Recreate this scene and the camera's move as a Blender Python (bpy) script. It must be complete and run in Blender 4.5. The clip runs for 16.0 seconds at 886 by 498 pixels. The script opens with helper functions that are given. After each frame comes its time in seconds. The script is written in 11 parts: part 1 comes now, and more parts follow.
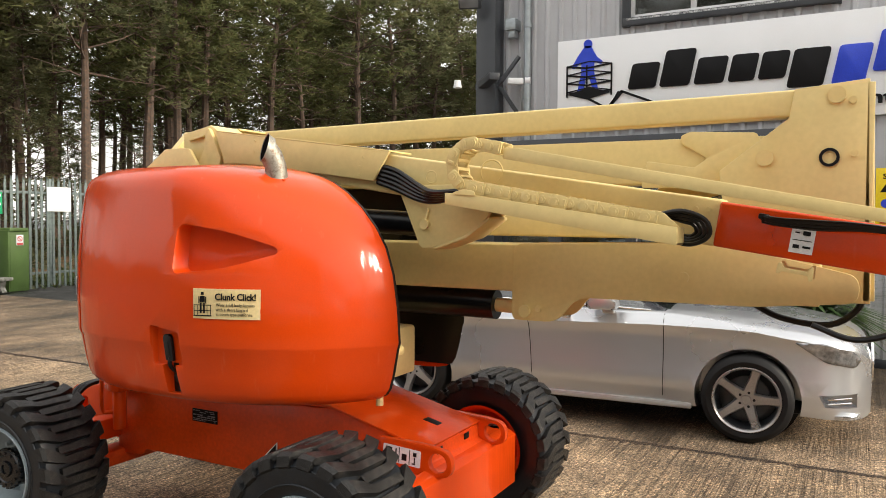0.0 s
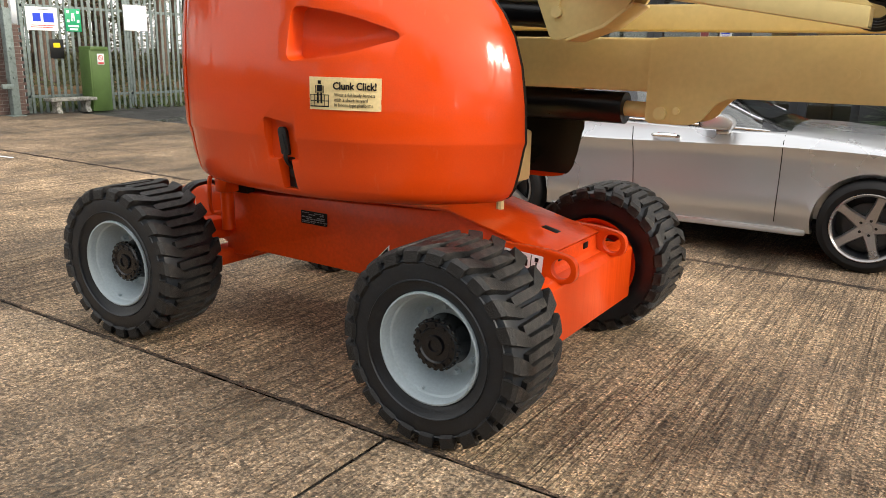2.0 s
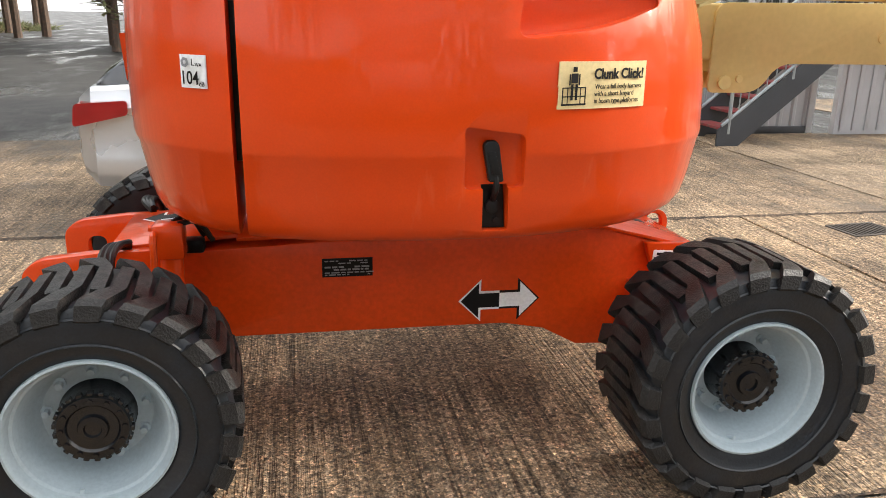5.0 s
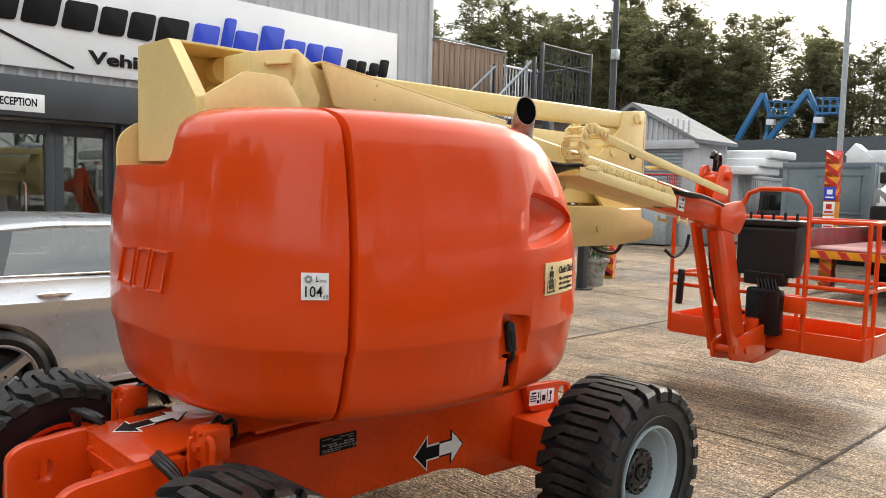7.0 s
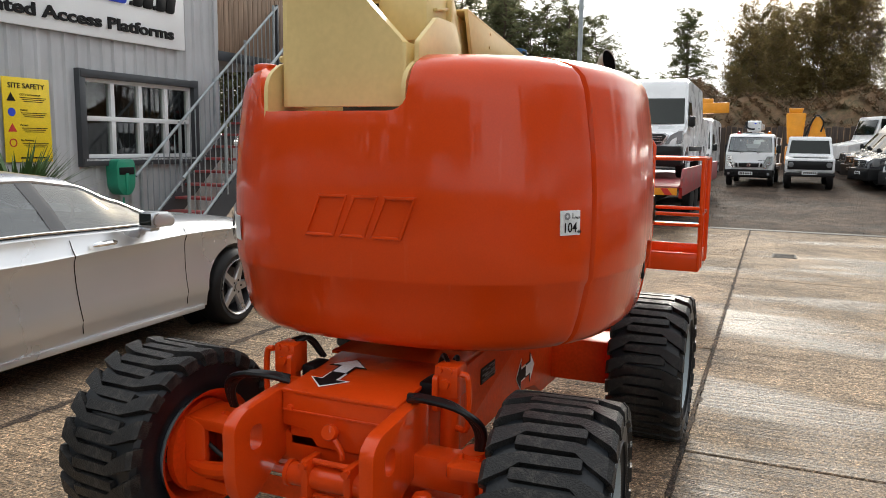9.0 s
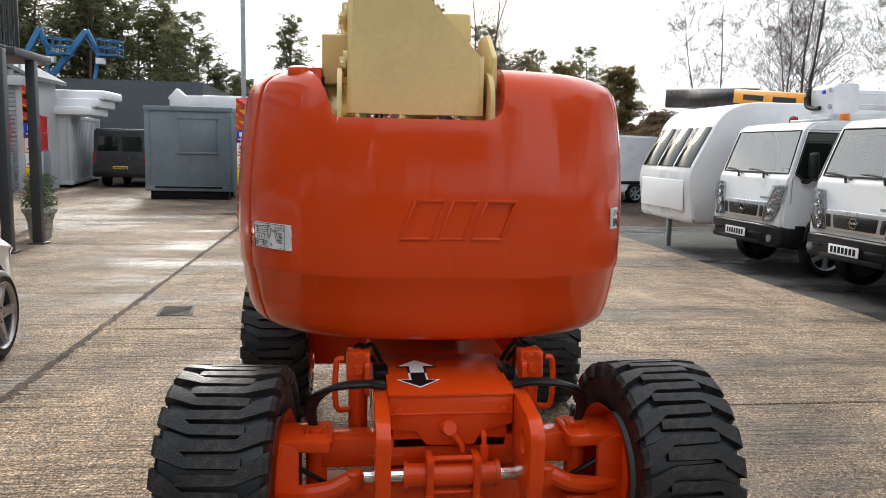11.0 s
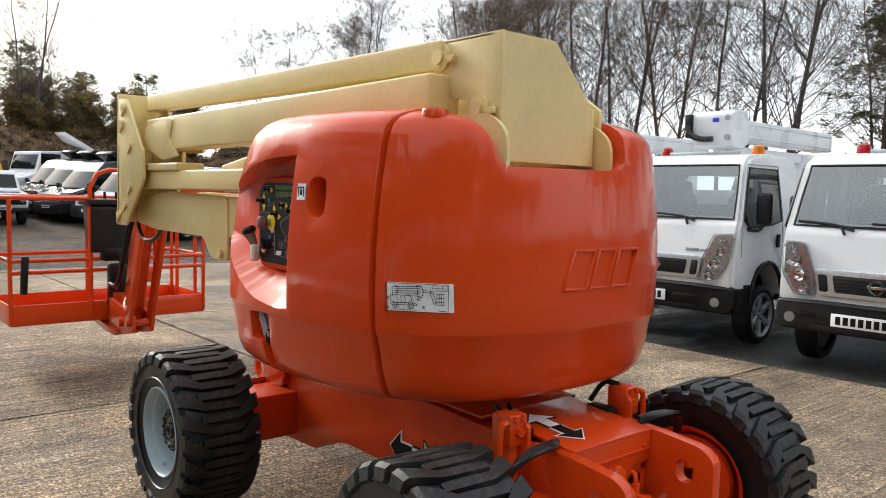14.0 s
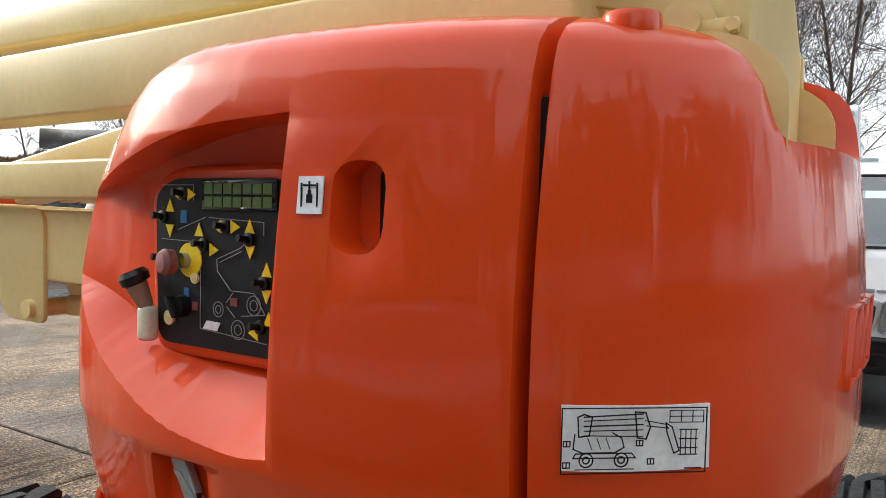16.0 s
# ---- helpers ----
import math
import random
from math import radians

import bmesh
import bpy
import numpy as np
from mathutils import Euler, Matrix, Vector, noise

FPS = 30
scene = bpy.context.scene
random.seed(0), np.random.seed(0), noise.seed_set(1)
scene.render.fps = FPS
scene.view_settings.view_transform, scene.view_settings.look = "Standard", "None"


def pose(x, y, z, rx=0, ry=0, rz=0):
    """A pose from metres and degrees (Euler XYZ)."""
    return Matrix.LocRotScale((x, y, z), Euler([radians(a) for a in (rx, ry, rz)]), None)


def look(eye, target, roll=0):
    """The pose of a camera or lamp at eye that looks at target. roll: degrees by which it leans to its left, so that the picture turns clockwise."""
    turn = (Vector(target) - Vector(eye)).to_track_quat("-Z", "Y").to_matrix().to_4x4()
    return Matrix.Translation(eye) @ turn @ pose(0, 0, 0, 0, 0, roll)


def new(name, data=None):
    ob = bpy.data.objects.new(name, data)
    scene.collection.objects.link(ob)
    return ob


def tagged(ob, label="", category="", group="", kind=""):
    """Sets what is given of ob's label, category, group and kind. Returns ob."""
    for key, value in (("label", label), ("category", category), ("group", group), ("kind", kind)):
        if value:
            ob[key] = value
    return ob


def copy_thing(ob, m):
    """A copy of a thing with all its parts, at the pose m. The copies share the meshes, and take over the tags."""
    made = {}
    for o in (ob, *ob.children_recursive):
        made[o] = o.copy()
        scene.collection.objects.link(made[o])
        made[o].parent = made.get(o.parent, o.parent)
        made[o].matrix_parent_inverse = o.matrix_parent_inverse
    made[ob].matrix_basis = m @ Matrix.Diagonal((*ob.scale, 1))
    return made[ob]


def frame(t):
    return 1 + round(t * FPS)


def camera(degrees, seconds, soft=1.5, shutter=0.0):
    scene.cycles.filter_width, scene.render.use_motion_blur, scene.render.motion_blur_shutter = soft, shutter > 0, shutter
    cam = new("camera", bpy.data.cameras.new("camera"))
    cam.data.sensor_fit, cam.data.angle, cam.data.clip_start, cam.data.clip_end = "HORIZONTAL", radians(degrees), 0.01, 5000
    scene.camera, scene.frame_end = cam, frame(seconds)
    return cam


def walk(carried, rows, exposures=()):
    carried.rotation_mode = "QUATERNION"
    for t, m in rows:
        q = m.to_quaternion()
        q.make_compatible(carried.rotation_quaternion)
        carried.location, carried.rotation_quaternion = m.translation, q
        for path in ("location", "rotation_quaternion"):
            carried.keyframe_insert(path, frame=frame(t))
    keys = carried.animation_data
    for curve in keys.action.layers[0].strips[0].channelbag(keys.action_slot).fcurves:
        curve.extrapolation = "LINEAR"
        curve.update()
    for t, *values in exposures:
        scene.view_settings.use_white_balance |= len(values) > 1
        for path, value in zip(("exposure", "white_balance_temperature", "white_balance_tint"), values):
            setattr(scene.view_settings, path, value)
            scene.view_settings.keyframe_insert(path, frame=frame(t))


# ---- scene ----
cam = camera(59.8, 16.0, soft=0.9)
PATH = [
    (0, (2.851, -3.304, 1.698), (1.903, -1.545, 1.622), 0.3),
    (0.5, (3.058, -3.338, 1.653), (1.964, -1.674, 1.462), 1.3),
    (1, (3.139, -3.379, 1.551), (1.986, -1.779, 1.221), 2.6),
    (1.5, (2.959, -3.375, 1.48), (1.813, -1.798, 1.033), 2.4),
    (2, (2.532, -3.264, 1.503), (1.474, -1.64, 1.007), 1.2),
    (2.5, (2.032, -3.167, 1.504), (1.18, -1.442, 0.957), 0.1),
    (3, (1.522, -3.002, 1.477), (0.989, -1.18, 0.847), 0.1),
    (3.5, (1.002, -2.952, 1.464), (0.738, -1.096, 0.767), -0.1),
    (4, (0.531, -2.908, 1.451), (0.478, -1.041, 0.734), -0.2),
    (4.2, (0.352, -2.902, 1.45), (0.375, -1.034, 0.735), -0.0),
    (6.3, (-1.554, -3.041, 1.667), (-0.508, -1.349, 1.459), 1.3),
    (6.5, (-1.698, -2.98, 1.674), (-0.544, -1.356, 1.502), 1.2),
    (7, (-2.078, -2.786, 1.672), (-0.698, -1.346, 1.52), 1.6),
    (7.5, (-2.404, -2.475, 1.66), (-0.872, -1.2, 1.497), 2.0),
    (8, (-2.707, -2.111, 1.662), (-1.063, -0.985, 1.486), 1.6),
    (8.5, (-3.03, -1.744, 1.643), (-1.288, -0.784, 1.43), 1.0),
    (9, (-3.343, -1.379, 1.629), (-1.521, -0.602, 1.354), 0.8),
    (11.5, (-3.811, 0.792, 1.622), (-1.891, 0.315, 1.33), 1.3),
    (12, (-3.696, 1.145, 1.597), (-1.849, 0.472, 1.23), 1.6),
    (12.5, (-3.462, 1.496, 1.551), (-1.706, 0.625, 1.154), 1.8),
    (13, (-3.245, 1.846, 1.597), (-1.565, 0.819, 1.249), 2.1),
    (13.5, (-3.05, 2.145, 1.631), (-1.431, 0.988, 1.422), 2.3),
    (14, (-2.791, 2.361, 1.641), (-1.273, 1.067, 1.492), 1.4),
    (14.5, (-2.455, 2.428, 1.634), (-1.112, 0.954, 1.476), 1.5),
    (15, (-2.009, 2.241, 1.621), (-0.786, 0.666, 1.471), 2.5),
    (15.5, (-1.511, 2.037, 1.622), (-0.353, 0.411, 1.492), 2.2),
    (16, (-1.095, 1.812, 1.604), (0.007, 0.146, 1.508), 1.3),
]
walk(cam, [(t, look(e, g, r)) for t, e, g, r in PATH], exposures=[(0.0, 0.44, 6800, 9), (1.5, 0.48, 6750, 9), (2.5, 0.8, 6550, 9), (4.0, 1.1, 6450, 9), (5.0, 1.05, 6450, 9), (6.5, 0.74, 6450, 8), (7.5, 0.55, 6450, 8), (9.0, 0.24, 6300, 8), (11.5, 0.34, 6050, 8), (12.5, 0.36, 6050, 8), (13.5, 0.5, 6050, 7), (14.5, 0.32, 6080, 7), (15.2, 0.38, 6050, 7), (16.0, 0.5, 5980, 7)])
REAR_R, REAR_L = 4.0, -5.0

# ---- world, sun ----
SUN_AZ, SUN_EL = 6.0, 24.0
world = bpy.data.worlds.new("world")
scene.world = world
world.use_nodes = True
wn = world.node_tree
wn.nodes.clear()
w_out = wn.nodes.new("ShaderNodeOutputWorld")
w_bg = wn.nodes.new("ShaderNodeBackground")
w_sky = wn.nodes.new("ShaderNodeTexSky")
w_sky.sky_type = 'NISHITA'
w_sky.sun_disc = False
w_sky.sun_elevation = radians(SUN_EL)
w_sky.sun_rotation = radians(90 - SUN_AZ)
w_sky.dust_density = 4.0
w_sky.air_density = 1.2
w_tc = wn.nodes.new("ShaderNodeTexCoord")
w_map = wn.nodes.new("ShaderNodeMapping")
w_map.inputs["Scale"].default_value = (1.0, 1.0, 3.0)
w_noise = wn.nodes.new("ShaderNodeTexNoise")
w_noise.inputs["Scale"].default_value = 2.2
w_noise.inputs["Detail"].default_value = 6.0
w_ramp = wn.nodes.new("ShaderNodeValToRGB")
w_ramp.color_ramp.elements[0].position, w_ramp.color_ramp.elements[1].position = 0.36, 0.6
w_ramp.color_ramp.elements[0].color = (0.55, 0.55, 0.55, 1)
w_ramp.color_ramp.elements[1].color = (0.97, 0.97, 0.97, 1)
w_mix = wn.nodes.new("ShaderNodeMixRGB")
w_dot = wn.nodes.new("ShaderNodeVectorMath")
w_dot.operation = 'DOT_PRODUCT'
w_dot.inputs[1].default_value = (math.cos(radians(SUN_AZ)), math.sin(radians(SUN_AZ)), 0.0)
w_glow = wn.nodes.new("ShaderNodeMapRange")
w_glow.inputs["From Min"].default_value, w_glow.inputs["From Max"].default_value = -0.4, 0.8
w_glow.inputs["To Min"].default_value, w_glow.inputs["To Max"].default_value = 0.9, 1.08
w_cloud = wn.nodes.new("ShaderNodeVectorMath")
w_cloud.operation = 'SCALE'
w_cloud.inputs[0].default_value = (9.0, 8.9, 8.8)
wn.links.new(w_tc.outputs["Generated"], w_dot.inputs[0])
wn.links.new(w_dot.outputs["Value"], w_glow.inputs["Value"])
wn.links.new(w_glow.outputs["Result"], w_cloud.inputs["Scale"])
wn.links.new(w_cloud.outputs["Vector"], w_mix.inputs["Color2"])
w_bg.inputs["Strength"].default_value = 0.15
wn.links.new(w_tc.outputs["Generated"], w_map.inputs["Vector"])
wn.links.new(w_map.outputs["Vector"], w_noise.inputs["Vector"])
wn.links.new(w_noise.outputs["Fac"], w_ramp.inputs["Fac"])
wn.links.new(w_ramp.outputs["Color"], w_mix.inputs["Fac"])
wn.links.new(w_sky.outputs["Color"], w_mix.inputs["Color1"])
wn.links.new(w_mix.outputs["Color"], w_bg.inputs["Color"])
wn.links.new(w_bg.outputs["Background"], w_out.inputs["Surface"])

sun_data = bpy.data.lights.new("sun", 'SUN')
sun_data.energy = 2.6
sun_data.angle = radians(12)
sun_data.color = (1.0, 0.93, 0.82)
sun = new("sun", sun_data)
_d = Vector((math.cos(radians(SUN_EL)) * math.cos(radians(SUN_AZ)), math.cos(radians(SUN_EL)) * math.sin(radians(SUN_AZ)), math.sin(radians(SUN_EL))))
sun.matrix_world = look(_d * 60, (0, 0, 0))


# ---- materials ----
def node_mat(name):
    m = bpy.data.materials.new(name)
    m.use_nodes = True
    nt = m.node_tree
    b = nt.nodes["Principled BSDF"]
    return m, nt, b


def mat(name, col, rough=0.5, metal=0.0, var=0.12, scale=5.0, bump=0.0, bscale=90.0, coat=0.0, fine=0.08, rvar=0.12, col2=None, amount=0.5, spec=0.5):
    """Painted, cast or natural surface: base colour with broad and fine variation, gloss variation and fine relief."""
    m, nt, b = node_mat(name)
    tc = nt.nodes.new("ShaderNodeTexCoord")
    n1 = nt.nodes.new("ShaderNodeTexNoise")
    n1.inputs["Scale"].default_value, n1.inputs["Detail"].default_value = scale, 5.0
    n2 = nt.nodes.new("ShaderNodeTexNoise")
    n2.inputs["Scale"].default_value, n2.inputs["Detail"].default_value = bscale, 3.0
    nt.links.new(tc.outputs["Object"], n1.inputs["Vector"])
    nt.links.new(tc.outputs["Object"], n2.inputs["Vector"])
    r1 = nt.nodes.new("ShaderNodeMapRange")
    r1.inputs["From Min"].default_value, r1.inputs["From Max"].default_value = 0.3, 0.7
    r1.inputs["To Min"].default_value, r1.inputs["To Max"].default_value = 1 - var, 1 + var
    r2 = nt.nodes.new("ShaderNodeMapRange")
    r2.inputs["From Min"].default_value, r2.inputs["From Max"].default_value = 0.3, 0.7
    r2.inputs["To Min"].default_value, r2.inputs["To Max"].default_value = 1 - fine, 1 + fine
    nt.links.new(n1.outputs["Fac"], r1.inputs["Value"])
    nt.links.new(n2.outputs["Fac"], r2.inputs["Value"])
    mul = nt.nodes.new("ShaderNodeMath")
    mul.operation = 'MULTIPLY'
    nt.links.new(r1.outputs["Result"], mul.inputs[0])
    nt.links.new(r2.outputs["Result"], mul.inputs[1])
    vm = nt.nodes.new("ShaderNodeVectorMath")
    vm.operation = 'SCALE'
    vm.inputs[0].default_value = col[:3]
    if col2:
        mx = nt.nodes.new("ShaderNodeMixRGB")
        n3 = nt.nodes.new("ShaderNodeTexNoise")
        n3.inputs["Scale"].default_value, n3.inputs["Detail"].default_value, n3.inputs["Roughness"].default_value = scale * 2.3, 8.0, 0.65
        nt.links.new(tc.outputs["Object"], n3.inputs["Vector"])
        rr = nt.nodes.new("ShaderNodeMapRange")
        rr.inputs["From Min"].default_value, rr.inputs["From Max"].default_value = 0.62 - 0.3 * amount, 0.75 - 0.2 * amount
        nt.links.new(n3.outputs["Fac"], rr.inputs["Value"])
        nt.links.new(rr.outputs["Result"], mx.inputs["Fac"])
        mx.inputs["Color1"].default_value, mx.inputs["Color2"].default_value = (*col[:3], 1), (*col2[:3], 1)
        nt.links.new(mx.outputs["Color"], vm.inputs[0])
    nt.links.new(mul.outputs["Value"], vm.inputs["Scale"])
    nt.links.new(vm.outputs["Vector"], b.inputs["Base Color"])
    r3 = nt.nodes.new("ShaderNodeMapRange")
    r3.inputs["From Min"].default_value, r3.inputs["From Max"].default_value = 0.3, 0.7
    r3.inputs["To Min"].default_value, r3.inputs["To Max"].default_value = max(0.02, rough - rvar * rough), min(1, rough + rvar * rough)
    nt.links.new(n1.outputs["Fac"], r3.inputs["Value"])
    nt.links.new(r3.outputs["Result"], b.inputs["Roughness"])
    b.inputs["Metallic"].default_value = metal
    b.inputs["Coat Weight"].default_value = coat
    b.inputs["Coat Roughness"].default_value = 0.12
    b.inputs["Specular IOR Level"].default_value = spec
    if bump:
        bp = nt.nodes.new("ShaderNodeBump")
        bp.inputs["Strength"].default_value, bp.inputs["Distance"].default_value = bump, 0.004
        nt.links.new(n2.outputs["Fac"], bp.inputs["Height"])
        nt.links.new(bp.outputs["Normal"], b.inputs["Normal"])
    return m


def glass_mat(name, tint, rough=0.02):
    m, nt, b = node_mat(name)
    b.inputs["Base Color"].default_value = (*tint, 1)
    b.inputs["Roughness"].default_value = rough
    b.inputs["Specular IOR Level"].default_value = 0.6
    b.inputs["Transmission Weight"].default_value = 0.55
    b.inputs["IOR"].default_value = 1.45
    n = nt.nodes.new("ShaderNodeTexNoise")
    n.inputs["Scale"].default_value = 3.0
    r = nt.nodes.new("ShaderNodeMapRange")
    r.inputs["To Min"].default_value, r.inputs["To Max"].default_value = rough, rough + 0.06
    nt.links.new(n.outputs["Fac"], r.inputs["Value"])
    nt.links.new(r.outputs["Result"], b.inputs["Roughness"])
    return m


def streak_mat(name, col, rough, streak=0.25, bump=0.15, freq=(30, 30, 1.2), metal=0.0):
    """Grain or rain streaks drawn out along one axis."""
    m = mat(name, col, rough, metal, var=0.08, scale=2.0, fine=0.05)
    nt = m.node_tree
    b = nt.nodes["Principled BSDF"]
    old = b.inputs["Base Color"].links[0].from_socket
    tc = nt.nodes.new("ShaderNodeTexCoord")
    mp = nt.nodes.new("ShaderNodeMapping")
    mp.inputs["Scale"].default_value = freq
    n = nt.nodes.new("ShaderNodeTexNoise")
    n.inputs["Scale"].default_value, n.inputs["Detail"].default_value = 1.0, 6.0
    nt.links.new(tc.outputs["Object"], mp.inputs["Vector"])
    nt.links.new(mp.outputs["Vector"], n.inputs["Vector"])
    r = nt.nodes.new("ShaderNodeMapRange")
    r.inputs["From Min"].default_value, r.inputs["From Max"].default_value = 0.3, 0.7
    r.inputs["To Min"].default_value, r.inputs["To Max"].default_value = 1 - streak, 1 + streak * 0.4
    nt.links.new(n.outputs["Fac"], r.inputs["Value"])
    sc = nt.nodes.new("ShaderNodeVectorMath")
    sc.operation = 'SCALE'
    nt.links.new(old, sc.inputs[0])
    nt.links.new(r.outputs["Result"], sc.inputs["Scale"])
    nt.links.new(sc.outputs["Vector"], b.inputs["Base Color"])
    bp = nt.nodes.new("ShaderNodeBump")
    bp.inputs["Strength"].default_value, bp.inputs["Distance"].default_value = bump, 0.003
    nt.links.new(n.outputs["Fac"], bp.inputs["Height"])
    nt.links.new(bp.outputs["Normal"], b.inputs["Normal"])
    return m


def ground_mat(name, col, col2, ribbed, wet, rough, gravel=0.5, tint=0.1):
    """Yard surface in world metres: aggregate, stains, damp patches and, on concrete, brushed grooves along y."""
    m, nt, b = node_mat(name)
    geo = nt.nodes.new("ShaderNodeNewGeometry")
    info = nt.nodes.new("ShaderNodeObjectInfo")

    def noise_node(scale, detail, rgh=0.5, stretch=None):
        n = nt.nodes.new("ShaderNodeTexNoise")
        n.inputs["Scale"].default_value, n.inputs["Detail"].default_value, n.inputs["Roughness"].default_value = scale, detail, rgh
        if stretch:
            mp = nt.nodes.new("ShaderNodeMapping")
            mp.inputs["Scale"].default_value = stretch
            nt.links.new(geo.outputs["Position"], mp.inputs["Vector"])
            nt.links.new(mp.outputs["Vector"], n.inputs["Vector"])
        else:
            nt.links.new(geo.outputs["Position"], n.inputs["Vector"])
        return n.outputs["Fac"]

    def rng(src, a, c, lo, hi):
        r = nt.nodes.new("ShaderNodeMapRange")
        for k, v in zip(("From Min", "From Max", "To Min", "To Max"), (a, c, lo, hi)):
            r.inputs[k].default_value = v
        nt.links.new(src, r.inputs["Value"])
        return r.outputs["Result"]

    def math_node(op, a, c):
        n = nt.nodes.new("ShaderNodeMath")
        n.operation = op
        for i, v in enumerate((a, c)):
            if isinstance(v, (int, float)):
                n.inputs[i].default_value = v
            else:
                nt.links.new(v, n.inputs[i])
        return n.outputs["Value"]

    def cells(scale):
        v = nt.nodes.new("ShaderNodeTexVoronoi")
        v.inputs["Scale"].default_value = scale
        nt.links.new(geo.outputs["Position"], v.inputs["Vector"])
        sp = nt.nodes.new("ShaderNodeSeparateColor")
        nt.links.new(v.outputs["Color"], sp.inputs["Color"])
        return v.outputs["Distance"], sp.outputs["Red"], sp.outputs["Green"]

    mix = nt.nodes.new("ShaderNodeMixRGB")
    mix.inputs["Color1"].default_value, mix.inputs["Color2"].default_value = (*col, 1), (*col2, 1)
    nt.links.new(rng(noise_node(2.6, 8, 0.68), 0.4, 0.62, 0, 1), mix.inputs["Fac"])
    dist, chip, chip_hue = cells(80.0)
    dist2, chip2, _ = cells(190.0)
    # broad stains, then single stones paler or darker than the binder
    s = rng(noise_node(0.6, 7, 0.62), 0.34, 0.64, 0.62, 1.22)
    s = math_node('MULTIPLY', s, rng(chip, 0, 1, 1 - gravel * 0.75, 1 + gravel * 0.8))
    s = math_node('MULTIPLY', s, rng(chip2, 0, 1, 1 - gravel * 0.5, 1 + gravel * 0.55))
    dist3, chip3, _ = cells(130.0)
    s = math_node('MULTIPLY', s, rng(chip3, 0.86, 0.9, 1.0, 1.0 + gravel * 1.0))
    s = math_node('MULTIPLY', s, rng(chip3, 0.08, 0.13, 1.0 - gravel * 0.6, 1.0))
    s = math_node('MULTIPLY', s, rng(noise_node(45.0, 3), 0.32, 0.66, 1 - gravel * 0.45, 1 + gravel * 0.4))
    s = math_node('MULTIPLY', s, rng(info.outputs["Random"], 0, 1, 1 - tint, 1 + tint))
    height = math_node('ADD', math_node('MULTIPLY', dist, 0.5), math_node('MULTIPLY', chip, 0.35))
    if ribbed:
        lines = noise_node(1.0, 5, 0.6, (27.0, 0.5, 1.0))
        fine = noise_node(1.0, 3, 0.55, (70.0, 2.2, 1.0))
        worn = rng(noise_node(0.9, 6, 0.65), 0.36, 0.56, 0.15, 1.0)
        groove = math_node('MULTIPLY', rng(lines, 0.4, 0.5, 1.0, 0.0), worn)
        groove2 = math_node('MULTIPLY', rng(fine, 0.4, 0.54, 1.0, 0.0), worn)
        s = math_node('MULTIPLY', s, rng(groove, 0, 1, 1.07, 1.07 - 0.5 * ribbed))
        s = math_node('MULTIPLY', s, rng(groove2, 0, 1, 1.05, 1.05 - 0.42 * ribbed))
        height = math_node('SUBTRACT', height, math_node('MULTIPLY', math_node('ADD', groove, math_node('MULTIPLY', groove2, 0.5)), 1.3 * ribbed))
    # shallow damp patches drawn out along the brushing: darker and smoother
    damp = rng(noise_node(1.0, 6, 0.6, (0.75, 0.26, 1.0)), 0.5, 0.62, 0, 1)
    s = math_node('MULTIPLY', s, rng(damp, 0, 1, 1.06, 1.0 - 1.3 * wet))
    sc = nt.nodes.new("ShaderNodeVectorMath")
    sc.operation = 'SCALE'
    hue = nt.nodes.new("ShaderNodeMixRGB")
    hue.blend_type = 'MULTIPLY'
    hue.inputs["Color2"].default_value = (1.08, 0.98, 0.86, 1)
    nt.links.new(chip_hue, hue.inputs["Fac"])
    nt.links.new(mix.outputs["Color"], hue.inputs["Color1"])
    nt.links.new(hue.outputs["Color"], sc.inputs[0])
    nt.links.new(s, sc.inputs["Scale"])
    nt.links.new(sc.outputs["Vector"], b.inputs["Base Color"])
    nt.links.new(math_node('SUBTRACT', rng(chip, 0, 1, rough - 0.05, rough + 0.1), math_node('MULTIPLY', damp, wet)), b.inputs["Roughness"])
    b.inputs["Specular IOR Level"].default_value = 0.4
    bp = nt.nodes.new("ShaderNodeBump")
    bp.inputs["Strength"].default_value, bp.inputs["Distance"].default_value = 0.9, 0.011
    nt.links.new(height, bp.inputs["Height"])
    nt.links.new(bp.outputs["Normal"], b.inputs["Normal"])
    return m


def leaf_mat(name, col, col2, var=0.35, scale=0.7, bscale=9, amount=0.55, through_light=0.35):
    """Foliage that lets part of the light through."""
    m = mat(name, col, 0.75, var=var, scale=scale, fine=0.25, bscale=bscale, col2=col2, amount=amount, spec=0.25)
    nt = m.node_tree
    b = nt.nodes["Principled BSDF"]
    tr = nt.nodes.new("ShaderNodeBsdfTranslucent")
    nt.links.new(b.inputs["Base Color"].links[0].from_socket, tr.inputs["Color"])
    mx = nt.nodes.new("ShaderNodeMixShader")
    mx.inputs["Fac"].default_value = through_light
    nt.links.new(b.outputs["BSDF"], mx.inputs[1])
    nt.links.new(tr.outputs["BSDF"], mx.inputs[2])
    nt.links.new(mx.outputs["Shader"], nt.nodes["Material Output"].inputs["Surface"])
    return m


